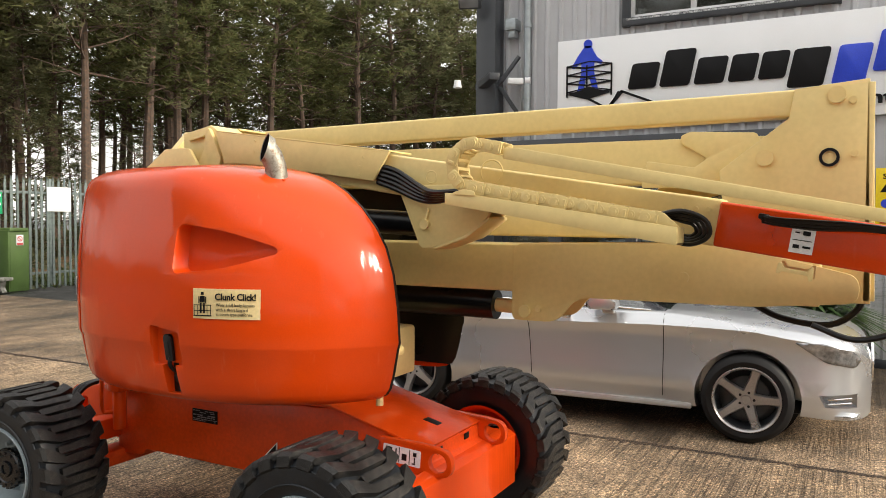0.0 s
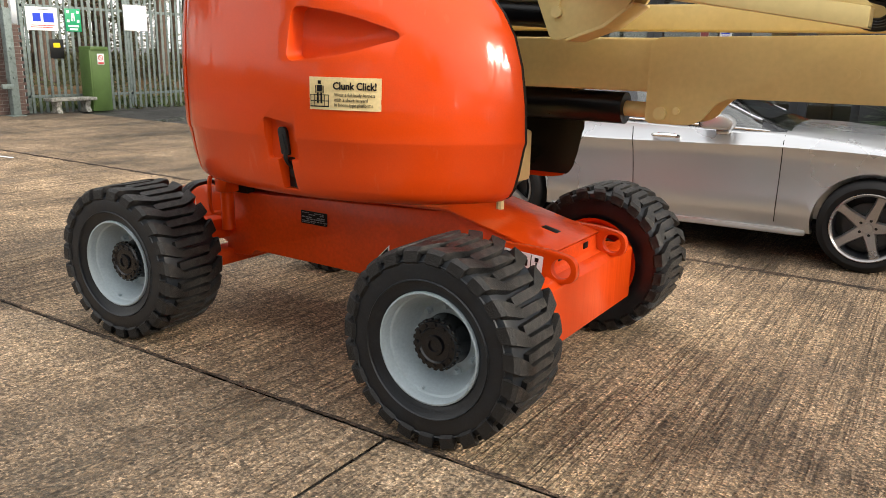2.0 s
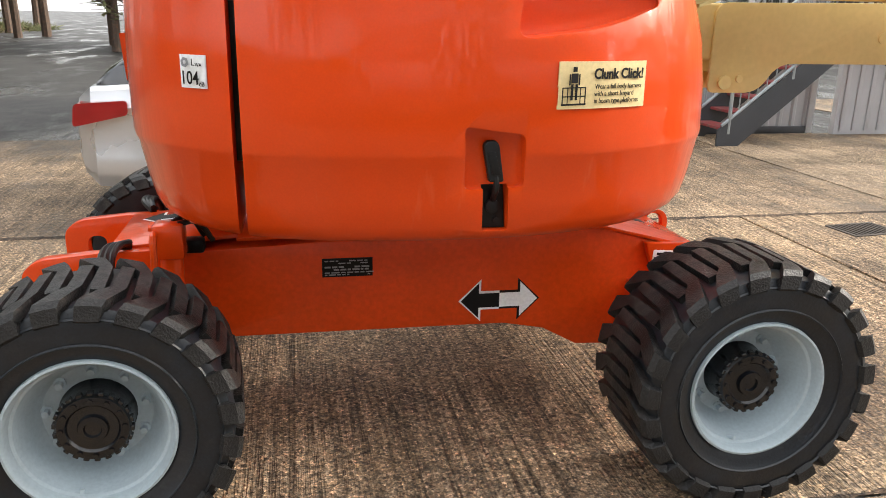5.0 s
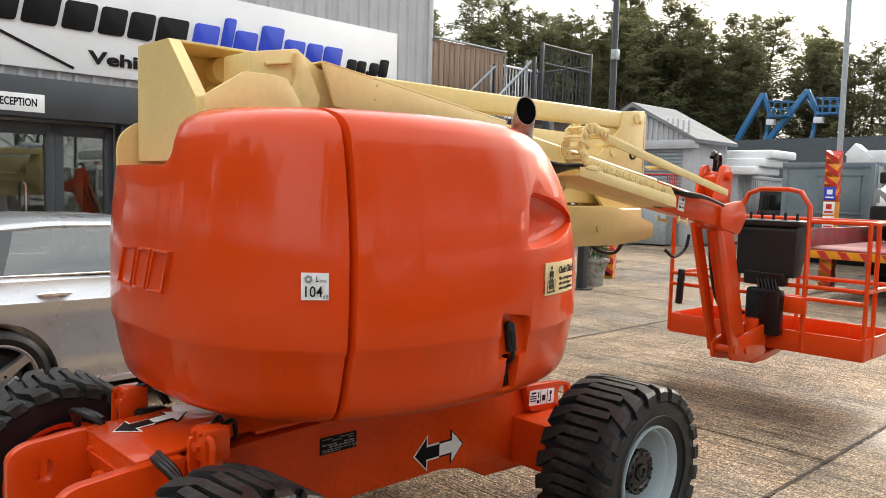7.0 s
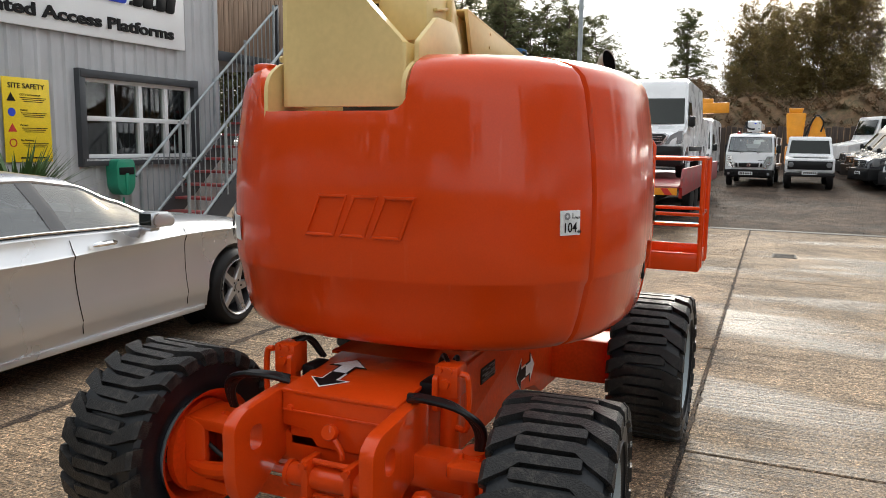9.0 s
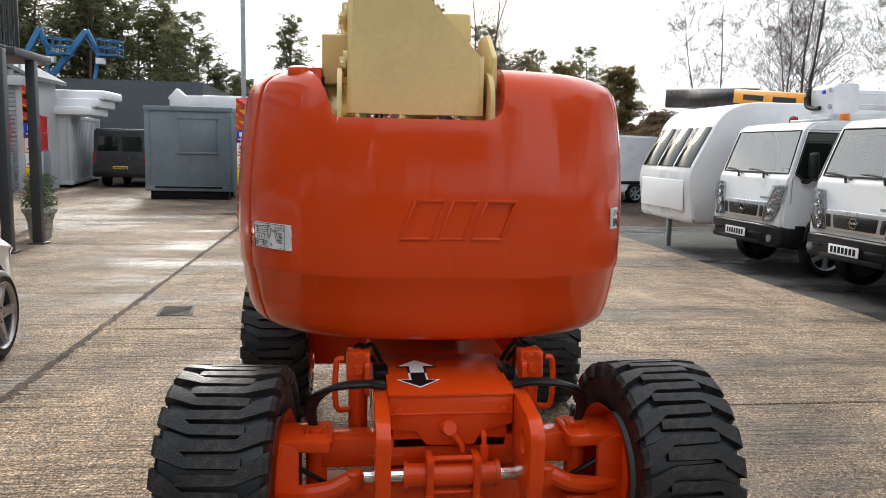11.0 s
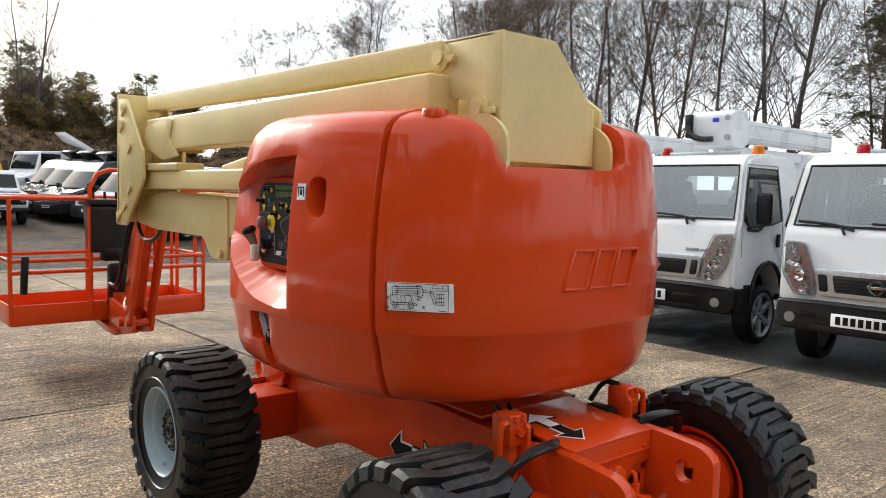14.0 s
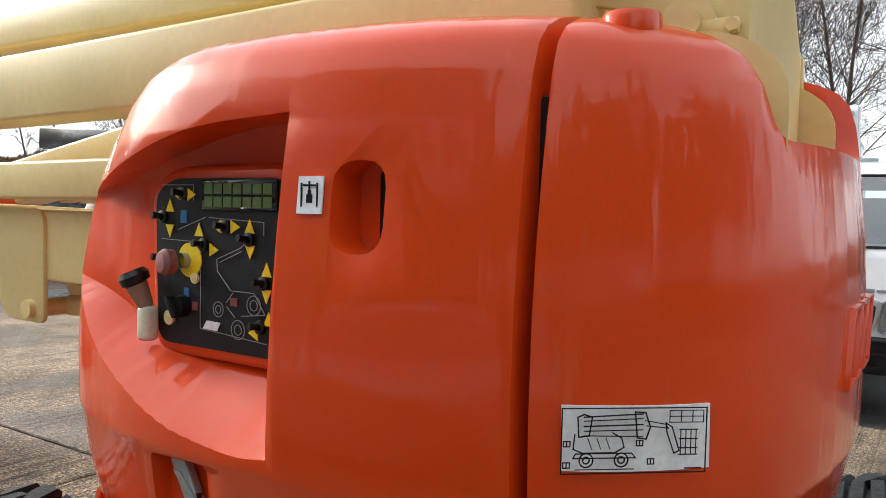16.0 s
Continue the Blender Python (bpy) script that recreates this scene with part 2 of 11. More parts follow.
def pane_mat(name, tint, ior=1.7, base=0.04):
    """Thin window glass: tinted see-through with a clear reflection that grows at grazing angles."""
    m = bpy.data.materials.new(name)
    m.use_nodes = True
    nt = m.node_tree
    nt.nodes.remove(nt.nodes["Principled BSDF"])
    tr = nt.nodes.new("ShaderNodeBsdfTransparent")
    tr.inputs["Color"].default_value = (*tint, 1)
    gl = nt.nodes.new("ShaderNodeBsdfGlossy")
    gl.inputs["Roughness"].default_value = 0.015
    gl.inputs["Color"].default_value = (0.95, 0.97, 0.97, 1)
    fr = nt.nodes.new("ShaderNodeFresnel")
    fr.inputs["IOR"].default_value = ior
    ad = nt.nodes.new("ShaderNodeMath")
    ad.inputs[1].default_value = base
    nt.links.new(fr.outputs["Fac"], ad.inputs[0])
    mx = nt.nodes.new("ShaderNodeMixShader")
    nt.links.new(ad.outputs["Value"], mx.inputs["Fac"])
    nt.links.new(tr.outputs["BSDF"], mx.inputs[1])
    nt.links.new(gl.outputs["BSDF"], mx.inputs[2])
    nt.links.new(mx.outputs["Shader"], nt.nodes["Material Output"].inputs["Surface"])
    return m


def moulded_mat(name, col):
    """Glossy moulded covers: wavy lacquer, faint rain runs, fine scuffs."""
    m = mat(name, col, 0.4, var=0.07, scale=1.4, fine=0.03, bscale=160, spec=0.1, rvar=0.2)
    nt = m.node_tree
    b = nt.nodes["Principled BSDF"]
    geo = nt.nodes.new("ShaderNodeNewGeometry")

    def runs(scale, detail):
        mp = nt.nodes.new("ShaderNodeMapping")
        mp.inputs["Scale"].default_value = scale
        n = nt.nodes.new("ShaderNodeTexNoise")
        n.inputs["Scale"].default_value, n.inputs["Detail"].default_value = 1.0, detail
        nt.links.new(geo.outputs["Position"], mp.inputs["Vector"])
        nt.links.new(mp.outputs["Vector"], n.inputs["Vector"])
        return n.outputs["Fac"]
    old = b.inputs["Base Color"].links[0].from_socket
    r = nt.nodes.new("ShaderNodeMapRange")
    for k, v in zip(("From Min", "From Max", "To Min", "To Max"), (0.66, 0.8, 0.0, 0.28)):
        r.inputs[k].default_value = v
    nt.links.new(runs((26, 26, 2.6), 4), r.inputs["Value"])
    mx = nt.nodes.new("ShaderNodeMixRGB")
    mx.inputs["Color2"].default_value = (0.72, 0.17, 0.07, 1)
    nt.links.new(old, mx.inputs["Color1"])
    nt.links.new(r.outputs["Result"], mx.inputs["Fac"])
    nt.links.new(mx.outputs["Color"], b.inputs["Base Color"])
    b.inputs["Coat Weight"].default_value = 0.85
    b.inputs["Coat IOR"].default_value = 1.4
    cr = nt.nodes.new("ShaderNodeMapRange")
    for k, v in zip(("From Min", "From Max", "To Min", "To Max"), (0.35, 0.65, 0.04, 0.15)):
        cr.inputs[k].default_value = v
    nt.links.new(runs((9, 9, 0.9), 5), cr.inputs["Value"])
    nt.links.new(cr.outputs["Result"], b.inputs["Coat Roughness"])
    bp = nt.nodes.new("ShaderNodeBump")
    bp.inputs["Strength"].default_value, bp.inputs["Distance"].default_value = 0.4, 0.02
    nt.links.new(runs((9, 9, 1.3), 3), bp.inputs["Height"])
    nt.links.new(bp.outputs["Normal"], b.inputs["Coat Normal"])
    return m


M = {}
M["orange"] = moulded_mat("orange_lacquer", (0.66, 0.058, 0.004))
M["orange_dull"] = mat("orange_steel", (0.70, 0.064, 0.005), 0.45, var=0.1, scale=4, bump=0.12, bscale=60, coat=0.12, rvar=0.2, spec=0.25)
M["cream"] = mat("cream_paint", (0.75, 0.59, 0.265), 0.42, var=0.06, scale=2.5, fine=0.03, bump=0.08, bscale=40, coat=0.12, rvar=0.2, spec=0.3)
M["black"] = mat("black_paint", (0.005, 0.005, 0.006), 0.3, var=0.2, bump=0.1, spec=0.35)
M["tread"] = mat("worn_tread", (0.012, 0.012, 0.0125), 0.5, var=0.5, scale=9, bump=0.8, bscale=170, fine=0.5, col2=(0.045, 0.04, 0.036), amount=0.3, spec=0.4, rvar=0.3)
M["soot"] = mat("soot", (0.003, 0.003, 0.003), 0.95, var=0.2, spec=0.02)
M["rubber"] = mat("tyre_rubber", (0.0055, 0.0085, 0.013), 0.42, var=0.3, scale=7, bump=0.2, bscale=120, fine=0.3, col2=(0.016, 0.017, 0.019), amount=0.2, spec=0.5, rvar=0.25)
M["car_rubber"] = mat("car_tyre_rubber", (0.008, 0.008, 0.009), 0.6, var=0.2, bump=0.1, spec=0.3)
M["hose"] = mat("hose_rubber", (0.006, 0.006, 0.007), 0.32, var=0.2, spec=0.35)
M["rim"] = mat("rim_grey_paint", (0.36, 0.43, 0.47), 0.4, var=0.08, scale=5, bump=0.08, fine=0.06)
M["hub"] = mat("hub_black_enamel", (0.003, 0.004, 0.006), 0.2, var=0.3, bump=0.25, bscale=60, spec=0.5)
M["chrome"] = mat("chrome", (0.8, 0.8, 0.8), 0.1, metal=1.0, var=0.04)
M["galv"] = mat("galvanised_steel", (0.36, 0.4, 0.42), 0.45, metal=0.6, var=0.15, scale=9, bump=0.1)
M["exhaust"] = mat("burnt_exhaust_steel", (0.36, 0.35, 0.3), 0.5, metal=0.5, var=0.25, scale=14, bump=0.3, col2=(0.16, 0.1, 0.07), amount=0.4)
M["white"] = mat("white_paint", (0.74, 0.755, 0.77), 0.28, var=0.05, scale=2, coat=0.3, fine=0.02, spec=0.35)
M["white_sign"] = mat("white_sign_sheet", (0.84, 0.86, 0.88), 0.35, var=0.03, scale=1.5, fine=0.02)
M["sticker"] = mat("white_vinyl", (0.86, 0.88, 0.89), 0.35, var=0.04)
M["label_cream"] = mat("cream_vinyl", (0.78, 0.62, 0.32), 0.4, var=0.05)
M["filler_white"] = mat("off_white_plastic", (0.62, 0.58, 0.47), 0.5, var=0.08, scale=9)
M["ink"] = mat("black_ink", (0.006, 0.006, 0.007), 0.5, var=0.1, spec=0.2)
M["ink_grey"] = mat("grey_ink", (0.25, 0.26, 0.28), 0.5, var=0.1)
M["blue"] = mat("blue_plastic", (0.02, 0.06, 0.6), 0.35, var=0.08)
M["red"] = mat("red_paint", (0.55, 0.03, 0.025), 0.4, var=0.1)
M["red_dull"] = mat("weathered_red_paint", (0.3, 0.045, 0.05), 0.55, var=0.25, scale=4, col2=(0.2, 0.1, 0.09), bump=0.2)
M["yellow"] = mat("yellow_sheet", (0.85, 0.62, 0.01), 0.4, var=0.05)
M["amber"] = mat("amber_paint", (0.75, 0.3, 0.01), 0.4, var=0.08)
M["green"] = mat("green_sign", (0.01, 0.32, 0.14), 0.4, var=0.06)
M["green_cab"] = mat("green_cabinet_paint", (0.09, 0.16, 0.04), 0.55, var=0.18, scale=3, bump=0.1)
M["green_plastic"] = mat("green_plastic", (0.02, 0.25, 0.15), 0.35, var=0.1)
M["silver"] = mat("silver_metallic_paint", (0.56, 0.58, 0.61), 0.28, metal=0.7, var=0.03, scale=1.2, fine=0.04, bscale=500, coat=0.8)
M["alloy_grey"] = mat("grey_machined_alloy", (0.4, 0.385, 0.385), 0.3, metal=0.8, var=0.06)
M["glass"] = pane_mat("window_glass", (0.5, 0.55, 0.52), 1.6, 0.05)
M["glass_dark"] = mat("dark_glass", (0.008, 0.012, 0.01), 0.03, var=0.1, fine=0.0, spec=0.4)
M["glass_truck"] = pane_mat("windscreen_glass", (0.45, 0.53, 0.5), 1.6, 0.12)
M["glass_side"] = pane_mat("side_glass", (0.4, 0.44, 0.43), 1.6, 0.1)
M["lamp_glass"] = pane_mat("clear_lamp_cover", (0.9, 0.92, 0.92), 1.5, 0.02)
tube_mat, tube_nt, tube_b = node_mat("strip_light")
tube_b.inputs["Emission Color"].default_value, tube_b.inputs["Emission Strength"].default_value = (1, 0.9, 0.74, 1), 7.0
M["tube_light"] = tube_mat
M["lamp_inner"] = mat("lamp_bowl_grey", (0.6, 0.61, 0.63), 0.22, metal=0.85, var=0.12, scale=26, fine=0.1, bscale=70)
M["lamp"] = glass_mat("lamp_lens", (0.42, 0.44, 0.46), 0.08)
M["car_lamp"] = mat("clear_lamp_cover_over_chrome", (0.28, 0.29, 0.31), 0.12, metal=0.6, var=0.7, scale=14, fine=0.2, bscale=60, coat=1.0)
M["lamp_red"] = glass_mat("red_lens", (0.5, 0.02, 0.02), 0.1)
M["lamp_amber"] = glass_mat("amber_lens", (0.85, 0.25, 0.02), 0.1)
M["plastic"] = mat("black_plastic", (0.009, 0.0095, 0.0105), 0.45, var=0.15, bump=0.15, bscale=200, spec=0.3)
M["anthracite"] = mat("anthracite_paint", (0.045, 0.05, 0.058), 0.4, var=0.1, scale=3)
M["clad"] = streak_mat("grey_cladding", (0.48, 0.49, 0.51), 0.4, 0.1, 0.04, (6, 6, 0.6))
M["wood"] = streak_mat("weathered_timber", (0.3, 0.205, 0.14), 0.7, 0.4, 0.4, (28, 28, 1.5))
M["brick"] = mat("brick_brown", (0.115, 0.07, 0.058), 0.85, var=0.25, scale=5, bump=0.5, bscale=60, col2=(0.09, 0.06, 0.055))
M["mortar"] = mat("mortar", (0.2, 0.185, 0.165), 0.9, var=0.15, bump=0.4)
M["stone"] = mat("weathered_stone", (0.36, 0.35, 0.32), 0.85, var=0.3, scale=8, bump=0.6, bscale=50, col2=(0.12, 0.13, 0.09))
M["blue_grey"] = mat("blue_grey_container_paint", (0.13, 0.17, 0.2), 0.5, var=0.1, scale=1.5, bump=0.05, col2=(0.16, 0.19, 0.2))
M["navy"] = mat("dark_shed_sheet", (0.06, 0.075, 0.085), 0.5, var=0.1)
M["lift_blue"] = mat("blue_lift_paint", (0.024, 0.140, 0.310), 0.4, var=0.1)
M["dark_body"] = mat("dark_vehicle_paint", (0.02, 0.022, 0.028), 0.25, var=0.1, coat=0.6)
M["bark"] = mat("pine_bark", (0.085, 0.062, 0.048), 0.9, var=0.3, scale=6, bump=0.6, bscale=30, col2=(0.14, 0.078, 0.05))
M["birch"] = mat("birch_bark", (0.2, 0.175, 0.155), 0.85, var=0.3, scale=9, bump=0.4, bscale=30, col2=(0.06, 0.05, 0.045), amount=0.7)
M["twig"] = mat("bare_twig", (0.2, 0.14, 0.105), 0.9, var=0.3, scale=0.6, col2=(0.12, 0.09, 0.07))
M["needle"] = leaf_mat("pine_needles", (0.12, 0.135, 0.055), (0.17, 0.16, 0.065), through_light=0.55)
# paler than the other needles: distant haze and backlight put into the colour
M["needle_hazed"] = leaf_mat("hazed_pine_needles", (0.17, 0.182, 0.095), (0.215, 0.2, 0.105), through_light=0.7)
M["leaf_brown"] = leaf_mat("autumn_leaves", (0.26, 0.19, 0.08), (0.17, 0.155, 0.06), scale=1.0, through_light=0.5)
M["bracken"] = leaf_mat("dead_bracken", (0.2, 0.125, 0.07), (0.1, 0.085, 0.045), var=0.4, scale=0.8, bscale=12, through_light=0.2)
M["palm"] = mat("palm_leaf", (0.07, 0.13, 0.04), 0.5, var=0.25, scale=5)
M["grass"] = mat("verge_grass", (0.07, 0.11, 0.03), 0.85, var=0.35, scale=2, fine=0.3, bscale=20, col2=(0.14, 0.11, 0.05))
M["dim"] = mat("painted_inner_wall", (0.4, 0.33, 0.25), 0.8, var=0.2, scale=2, col2=(0.5, 0.36, 0.22))
M["basket"] = mat("wicker", (0.13, 0.07, 0.035), 0.85, var=0.3, scale=20, bump=0.8, bscale=80)
M["concrete"] = ground_mat("brushed_concrete", (0.31, 0.232, 0.155), (0.21, 0.158, 0.11), 1.0, 0.22, 0.8, 0.8)
M["concrete_pale"] = ground_mat("smooth_concrete", (0.275, 0.212, 0.15), (0.19, 0.149, 0.108), 0.7, 0.36, 0.82, 0.75)
M["asphalt"] = ground_mat("asphalt", (0.05, 0.05, 0.05), (0.028, 0.028, 0.029), 0.0, 0.45, 0.62, 0.6)
M["gravel"] = ground_mat("dark_gravel", (0.08, 0.056, 0.04), (0.036, 0.027, 0.021), 0.0, 0.1, 0.95, 0.95)
# bays by the car: damp, with the car's shade also put into the colour
M["concrete_damp_shaded"] = ground_mat("damp_shaded_concrete", (0.25, 0.188, 0.128), (0.16, 0.122, 0.088), 0.7, 0.34, 0.78, 0.8)
M["wood_dark"] = streak_mat("dark_weathered_boards", (0.075, 0.055, 0.045), 0.8, 0.4, 0.4, (28, 28, 1.5))
M["shed_roof"] = mat("dull_roof_sheet", (0.2, 0.21, 0.22), 0.8, var=0.2, scale=1.5, spec=0.2)
M["fence_steel"] = mat("weathered_galvanised_pale", (0.17, 0.21, 0.205), 0.6, metal=0.25, var=0.2, scale=6, bump=0.1, col2=(0.1, 0.13, 0.11), amount=0.4)
M["joint"] = mat("joint_filler", (0.06, 0.05, 0.042), 0.8, var=0.3, scale=20, bump=0.4)


# ---- mesh helpers ----
def bm_new():
    return bmesh.new()


def quad_faces(bm, rings, closed=True, cap=True):
    """Skin successive rings of points."""
    vs = [[bm.verts.new(p) for p in ring] for ring in rings]
    n = len(vs[0])
    for a, b in zip(vs, vs[1:]):
        for i in range(n if closed else n - 1):
            j = (i + 1) % n
            bm.faces.new((a[i], a[j], b[j], b[i]))
    if cap and closed:
        bm.faces.new(list(reversed(vs[0])))
        bm.faces.new(vs[-1])
    return vs


def box(bm, c, s, bev=0.0, seg=2, rot=None, m=None):
    """A box with centre c and size s, its edges rounded by bev."""
    r = bmesh.ops.create_cube(bm, size=1.0)
    vs = r["verts"]
    bmesh.ops.scale(bm, vec=s, verts=vs)
    if bev > 0:
        es = {e for v in vs for e in v.link_edges}
        o = bmesh.ops.bevel(bm, geom=list(es), offset=min(bev, min(s) * 0.45), segments=seg, affect='EDGES', profile=0.5)
        seen = set()
        vs = list({v for f in o["faces"] for v in f.verts} | {v for v in vs if v.is_valid})
        todo = list(vs)
        while todo:
            v = todo.pop()
            if v in seen:
                continue
            seen.add(v)
            todo.extend(e.other_vert(v) for e in v.link_edges)
        vs = list(seen)
    t = Matrix.Translation(c)
    if rot:
        t = t @ Euler([radians(a) for a in rot]).to_matrix().to_4x4()
    if m:
        t = m @ t
    bmesh.ops.transform(bm, matrix=t, verts=vs)
    return vs


def basis(d):
    d = Vector(d).normalized()
    u = d.orthogonal().normalized()
    return d, u, d.cross(u)


def cyl(bm, p0, p1, r0, r1=None, n=16, cap=True):
    p0, p1 = Vector(p0), Vector(p1)
    r1 = r0 if r1 is None else r1
    d, u, w = basis(p1 - p0)
    rings = [[p + (u * math.cos(2 * math.pi * k / n) + w * math.sin(2 * math.pi * k / n)) * r for k in range(n)] for p, r in ((p0, r0), (p1, r1))]
    quad_faces(bm, rings, True, cap)


def bolt(bm, p, d, r, h, n=6):
    p, d = Vector(p), Vector(d).normalized()
    cyl(bm, p, p + d * h, r, r * 0.92, n)


def tube(bm, pts, r, n=8, smooth=0):
    """A round bar or hose through the points; smooth: Catmull-Rom steps per span."""
    pts = [Vector(p) for p in pts]
    if smooth:
        q = [pts[0] * 2 - pts[1]] + pts + [pts[-1] * 2 - pts[-2]]
        out = []
        for i in range(1, len(q) - 2):
            for k in range(smooth):
                t = k / smooth
                a, b, c, d = q[i - 1], q[i], q[i + 1], q[i + 2]
                out.append(0.5 * ((2 * b) + (c - a) * t + (2 * a - 5 * b + 4 * c - d) * t * t + (3 * b - a - 3 * c + d) * t ** 3))
        pts = out + [pts[-1]]
    rings, u = [], None
    for i, p in enumerate(pts):
        d = (pts[min(i + 1, len(pts) - 1)] - pts[max(i - 1, 0)]).normalized()
        u = d.orthogonal().normalized() if u is None else (u - d * u.dot(d)).normalized()
        w = d.cross(u)
        rr = r(i / (len(pts) - 1)) if callable(r) else r
        rings.append([p + (u * math.cos(2 * math.pi * k / n) + w * math.sin(2 * math.pi * k / n)) * rr for k in range(n)])
    quad_faces(bm, rings)


def prism(bm, prof, axis, a, b, bev=0.0, seg=2):
    """Extrude the outline prof from a to b along an axis: 'y' takes (x, z), 'x' takes (y, z), 'z' takes (x, y)."""
    def at(p, v):
        return {"y": (p[0], v, p[1]), "x": (v, p[0], p[1]), "z": (p[0], p[1], v)}[axis]
    lo = [bm.verts.new(at(p, a)) for p in prof]
    hi = [bm.verts.new(at(p, b)) for p in prof]
    n = len(prof)
    fs = [bm.faces.new(lo), bm.faces.new(list(reversed(hi)))]
    for i in range(n):
        j = (i + 1) % n
        fs.append(bm.faces.new((lo[j], lo[i], hi[i], hi[j])))
    bmesh.ops.recalc_face_normals(bm, faces=fs)
    if bev > 0:
        es = list({e for f in fs for e in f.edges})
        bmesh.ops.bevel(bm, geom=es, offset=bev, segments=seg, affect='EDGES', profile=0.5)


def rounded(pts, r, n=4):
    """An outline with its corners rounded by r (a number, or one for each corner)."""
    out, k = [], len(pts)
    for i in range(k):
        p, a, b = Vector(pts[i]), Vector(pts[i - 1]), Vector(pts[(i + 1) % k])
        rr = r[i] if isinstance(r, (list, tuple)) else r
        if rr <= 0:
            out.append(tuple(p))
            continue
        u, v = (a - p), (b - p)
        l = min(rr, u.length * 0.48, v.length * 0.48)
        s, e = p + u.normalized() * l, p + v.normalized() * l
        for j in range(n + 1):
            t = j / n
            out.append(tuple((1 - t) ** 2 * s + 2 * t * (1 - t) * p + t * t * e))
    return out


def lathe(bm, prof, origin, axis, n=32, cap=False):
    """Turn (radius, along) pairs round an axis through origin."""
    d, u, w = basis(axis)
    o = Vector(origin)
    rings = [[o + d * h + (u * math.cos(2 * math.pi * k / n) + w * math.sin(2 * math.pi * k / n)) * max(r, 1e-4) for k in range(n)] for r, h in prof]
    quad_faces(bm, rings, True, cap)


def mesh_of(bm, name, material, smooth=35.0):
    bmesh.ops.recalc_face_normals(bm, faces=bm.faces)
    me = bpy.data.meshes.new(name)
    bm.to_mesh(me)
    bm.free()
    if smooth:
        me.polygons.foreach_set("use_smooth", [True] * len(me.polygons))
        me.set_sharp_from_angle(angle=radians(smooth))
    if material is not None:
        me.materials.append(material)
    return me


def part(name, bm, material, parent=None, label="", smooth=35.0):
    """Links a bmesh as one mesh object under a thing or a part."""
    ob = new(name, mesh_of(bm, name, material, smooth))
    if parent is not None:
        ob.parent = parent
    if label:
        tagged(ob, label)
    return ob


def thing(name, label, category, at=(0, 0, 0), turn=0.0, group="", kind=""):
    e = new(name)
    e.empty_display_size = 0.2
    e.matrix_basis = pose(*at, 0, 0, turn)
    return tagged(e, label, category, group, kind)


def single(name, bm, material, label, category, kind="", group="", smooth=35.0):
    return tagged(part(name, bm, material, None, "", smooth), label, category, group, kind)


def carve(me, cutters, op='DIFFERENCE', bevel=0.0):
    """A mesh cut by other meshes; returns the new mesh and removes the cutters."""
    base = new("carving", me)
    obs = []
    for c in cutters:
        co = new("cutter", c)
        obs.append(co)
        md = base.modifiers.new("cut", 'BOOLEAN')
        md.operation, md.object, md.solver = op, co, 'EXACT'
    if bevel:
        bv = base.modifiers.new("round", 'BEVEL')
        bv.width, bv.segments, bv.limit_method, bv.angle_limit = bevel, 2, 'ANGLE', radians(50)
    dg = bpy.context.evaluated_depsgraph_get()
    out = bpy.data.meshes.new_from_object(base.evaluated_get(dg), depsgraph=dg)
    for o in (base, *obs):
        bpy.data.objects.remove(o)
    return out


def text_mesh(body, size, material, m, parent=None, name="lettering", depth=0.001, bold=0.0, width=None, shear=0.0, spacing=1.0):
    """Lettering in the built-in font as a mesh; m places its middle."""
    cu = bpy.data.curves.new(name, 'FONT')
    cu.body, cu.size, cu.extrude, cu.offset = body, size, depth, bold
    cu.align_x, cu.align_y, cu.shear, cu.space_character = 'CENTER', 'CENTER', shear, spacing
    cu.resolution_u = 3
    o = new(name, cu)
    dg = bpy.context.evaluated_depsgraph_get()
    me = bpy.data.meshes.new_from_object(o.evaluated_get(dg), depsgraph=dg)
    bpy.data.objects.remove(o)
    if width:
        xs = [v.co.x for v in me.vertices]
        k = width / (max(xs) - min(xs))
        me.transform(Matrix.Diagonal((k, 1, 1, 1)))
    me.transform(m)
    me.materials.clear()
    me.materials.append(material)
    ob = new(name, me)
    if parent is not None:
        ob.parent = parent
    return ob


def face_m(o, right, up):
    """A frame at o whose x runs along right and y along up."""
    r, u = Vector(right).normalized(), Vector(up)
    u = (u - r * u.dot(r)).normalized()
    n = r.cross(u)
    return Matrix(((r.x, u.x, n.x, o[0]), (r.y, u.y, n.y, o[1]), (r.z, u.z, n.z, o[2]), (0, 0, 0, 1)))


def plate(name, o, right, up, w, h, material, parent, label="", thick=0.002, r=0.0):
    """A thin sheet with rounded corners, its back on the point o."""
    bm = bm_new()
    pr = rounded([(-w / 2, -h / 2), (w / 2, -h / 2), (w / 2, h / 2), (-w / 2, h / 2)], r) if r else [(-w / 2, -h / 2), (w / 2, -h / 2), (w / 2, h / 2), (-w / 2, h / 2)]
    prism(bm, pr, "z", 0, thick)
    bmesh.ops.transform(bm, matrix=face_m(o, right, up), verts=bm.verts)
    return part(name, bm, material, parent, label)


def bars(o, right, up, rows, material, parent, name="printed_line", lift=0.003):
    """Lines of print too small to read, as flat bars: rows of (x, y, width, height) on the sheet at o."""
    fm = face_m(o, right, up)
    bm = bm_new()
    for x, y, w, h in rows:
        box(bm, (x, y, lift), (w, h, 0.0015))
    bmesh.ops.transform(bm, matrix=fm, verts=bm.verts)
    return part(name, bm, material, parent, "", 0)


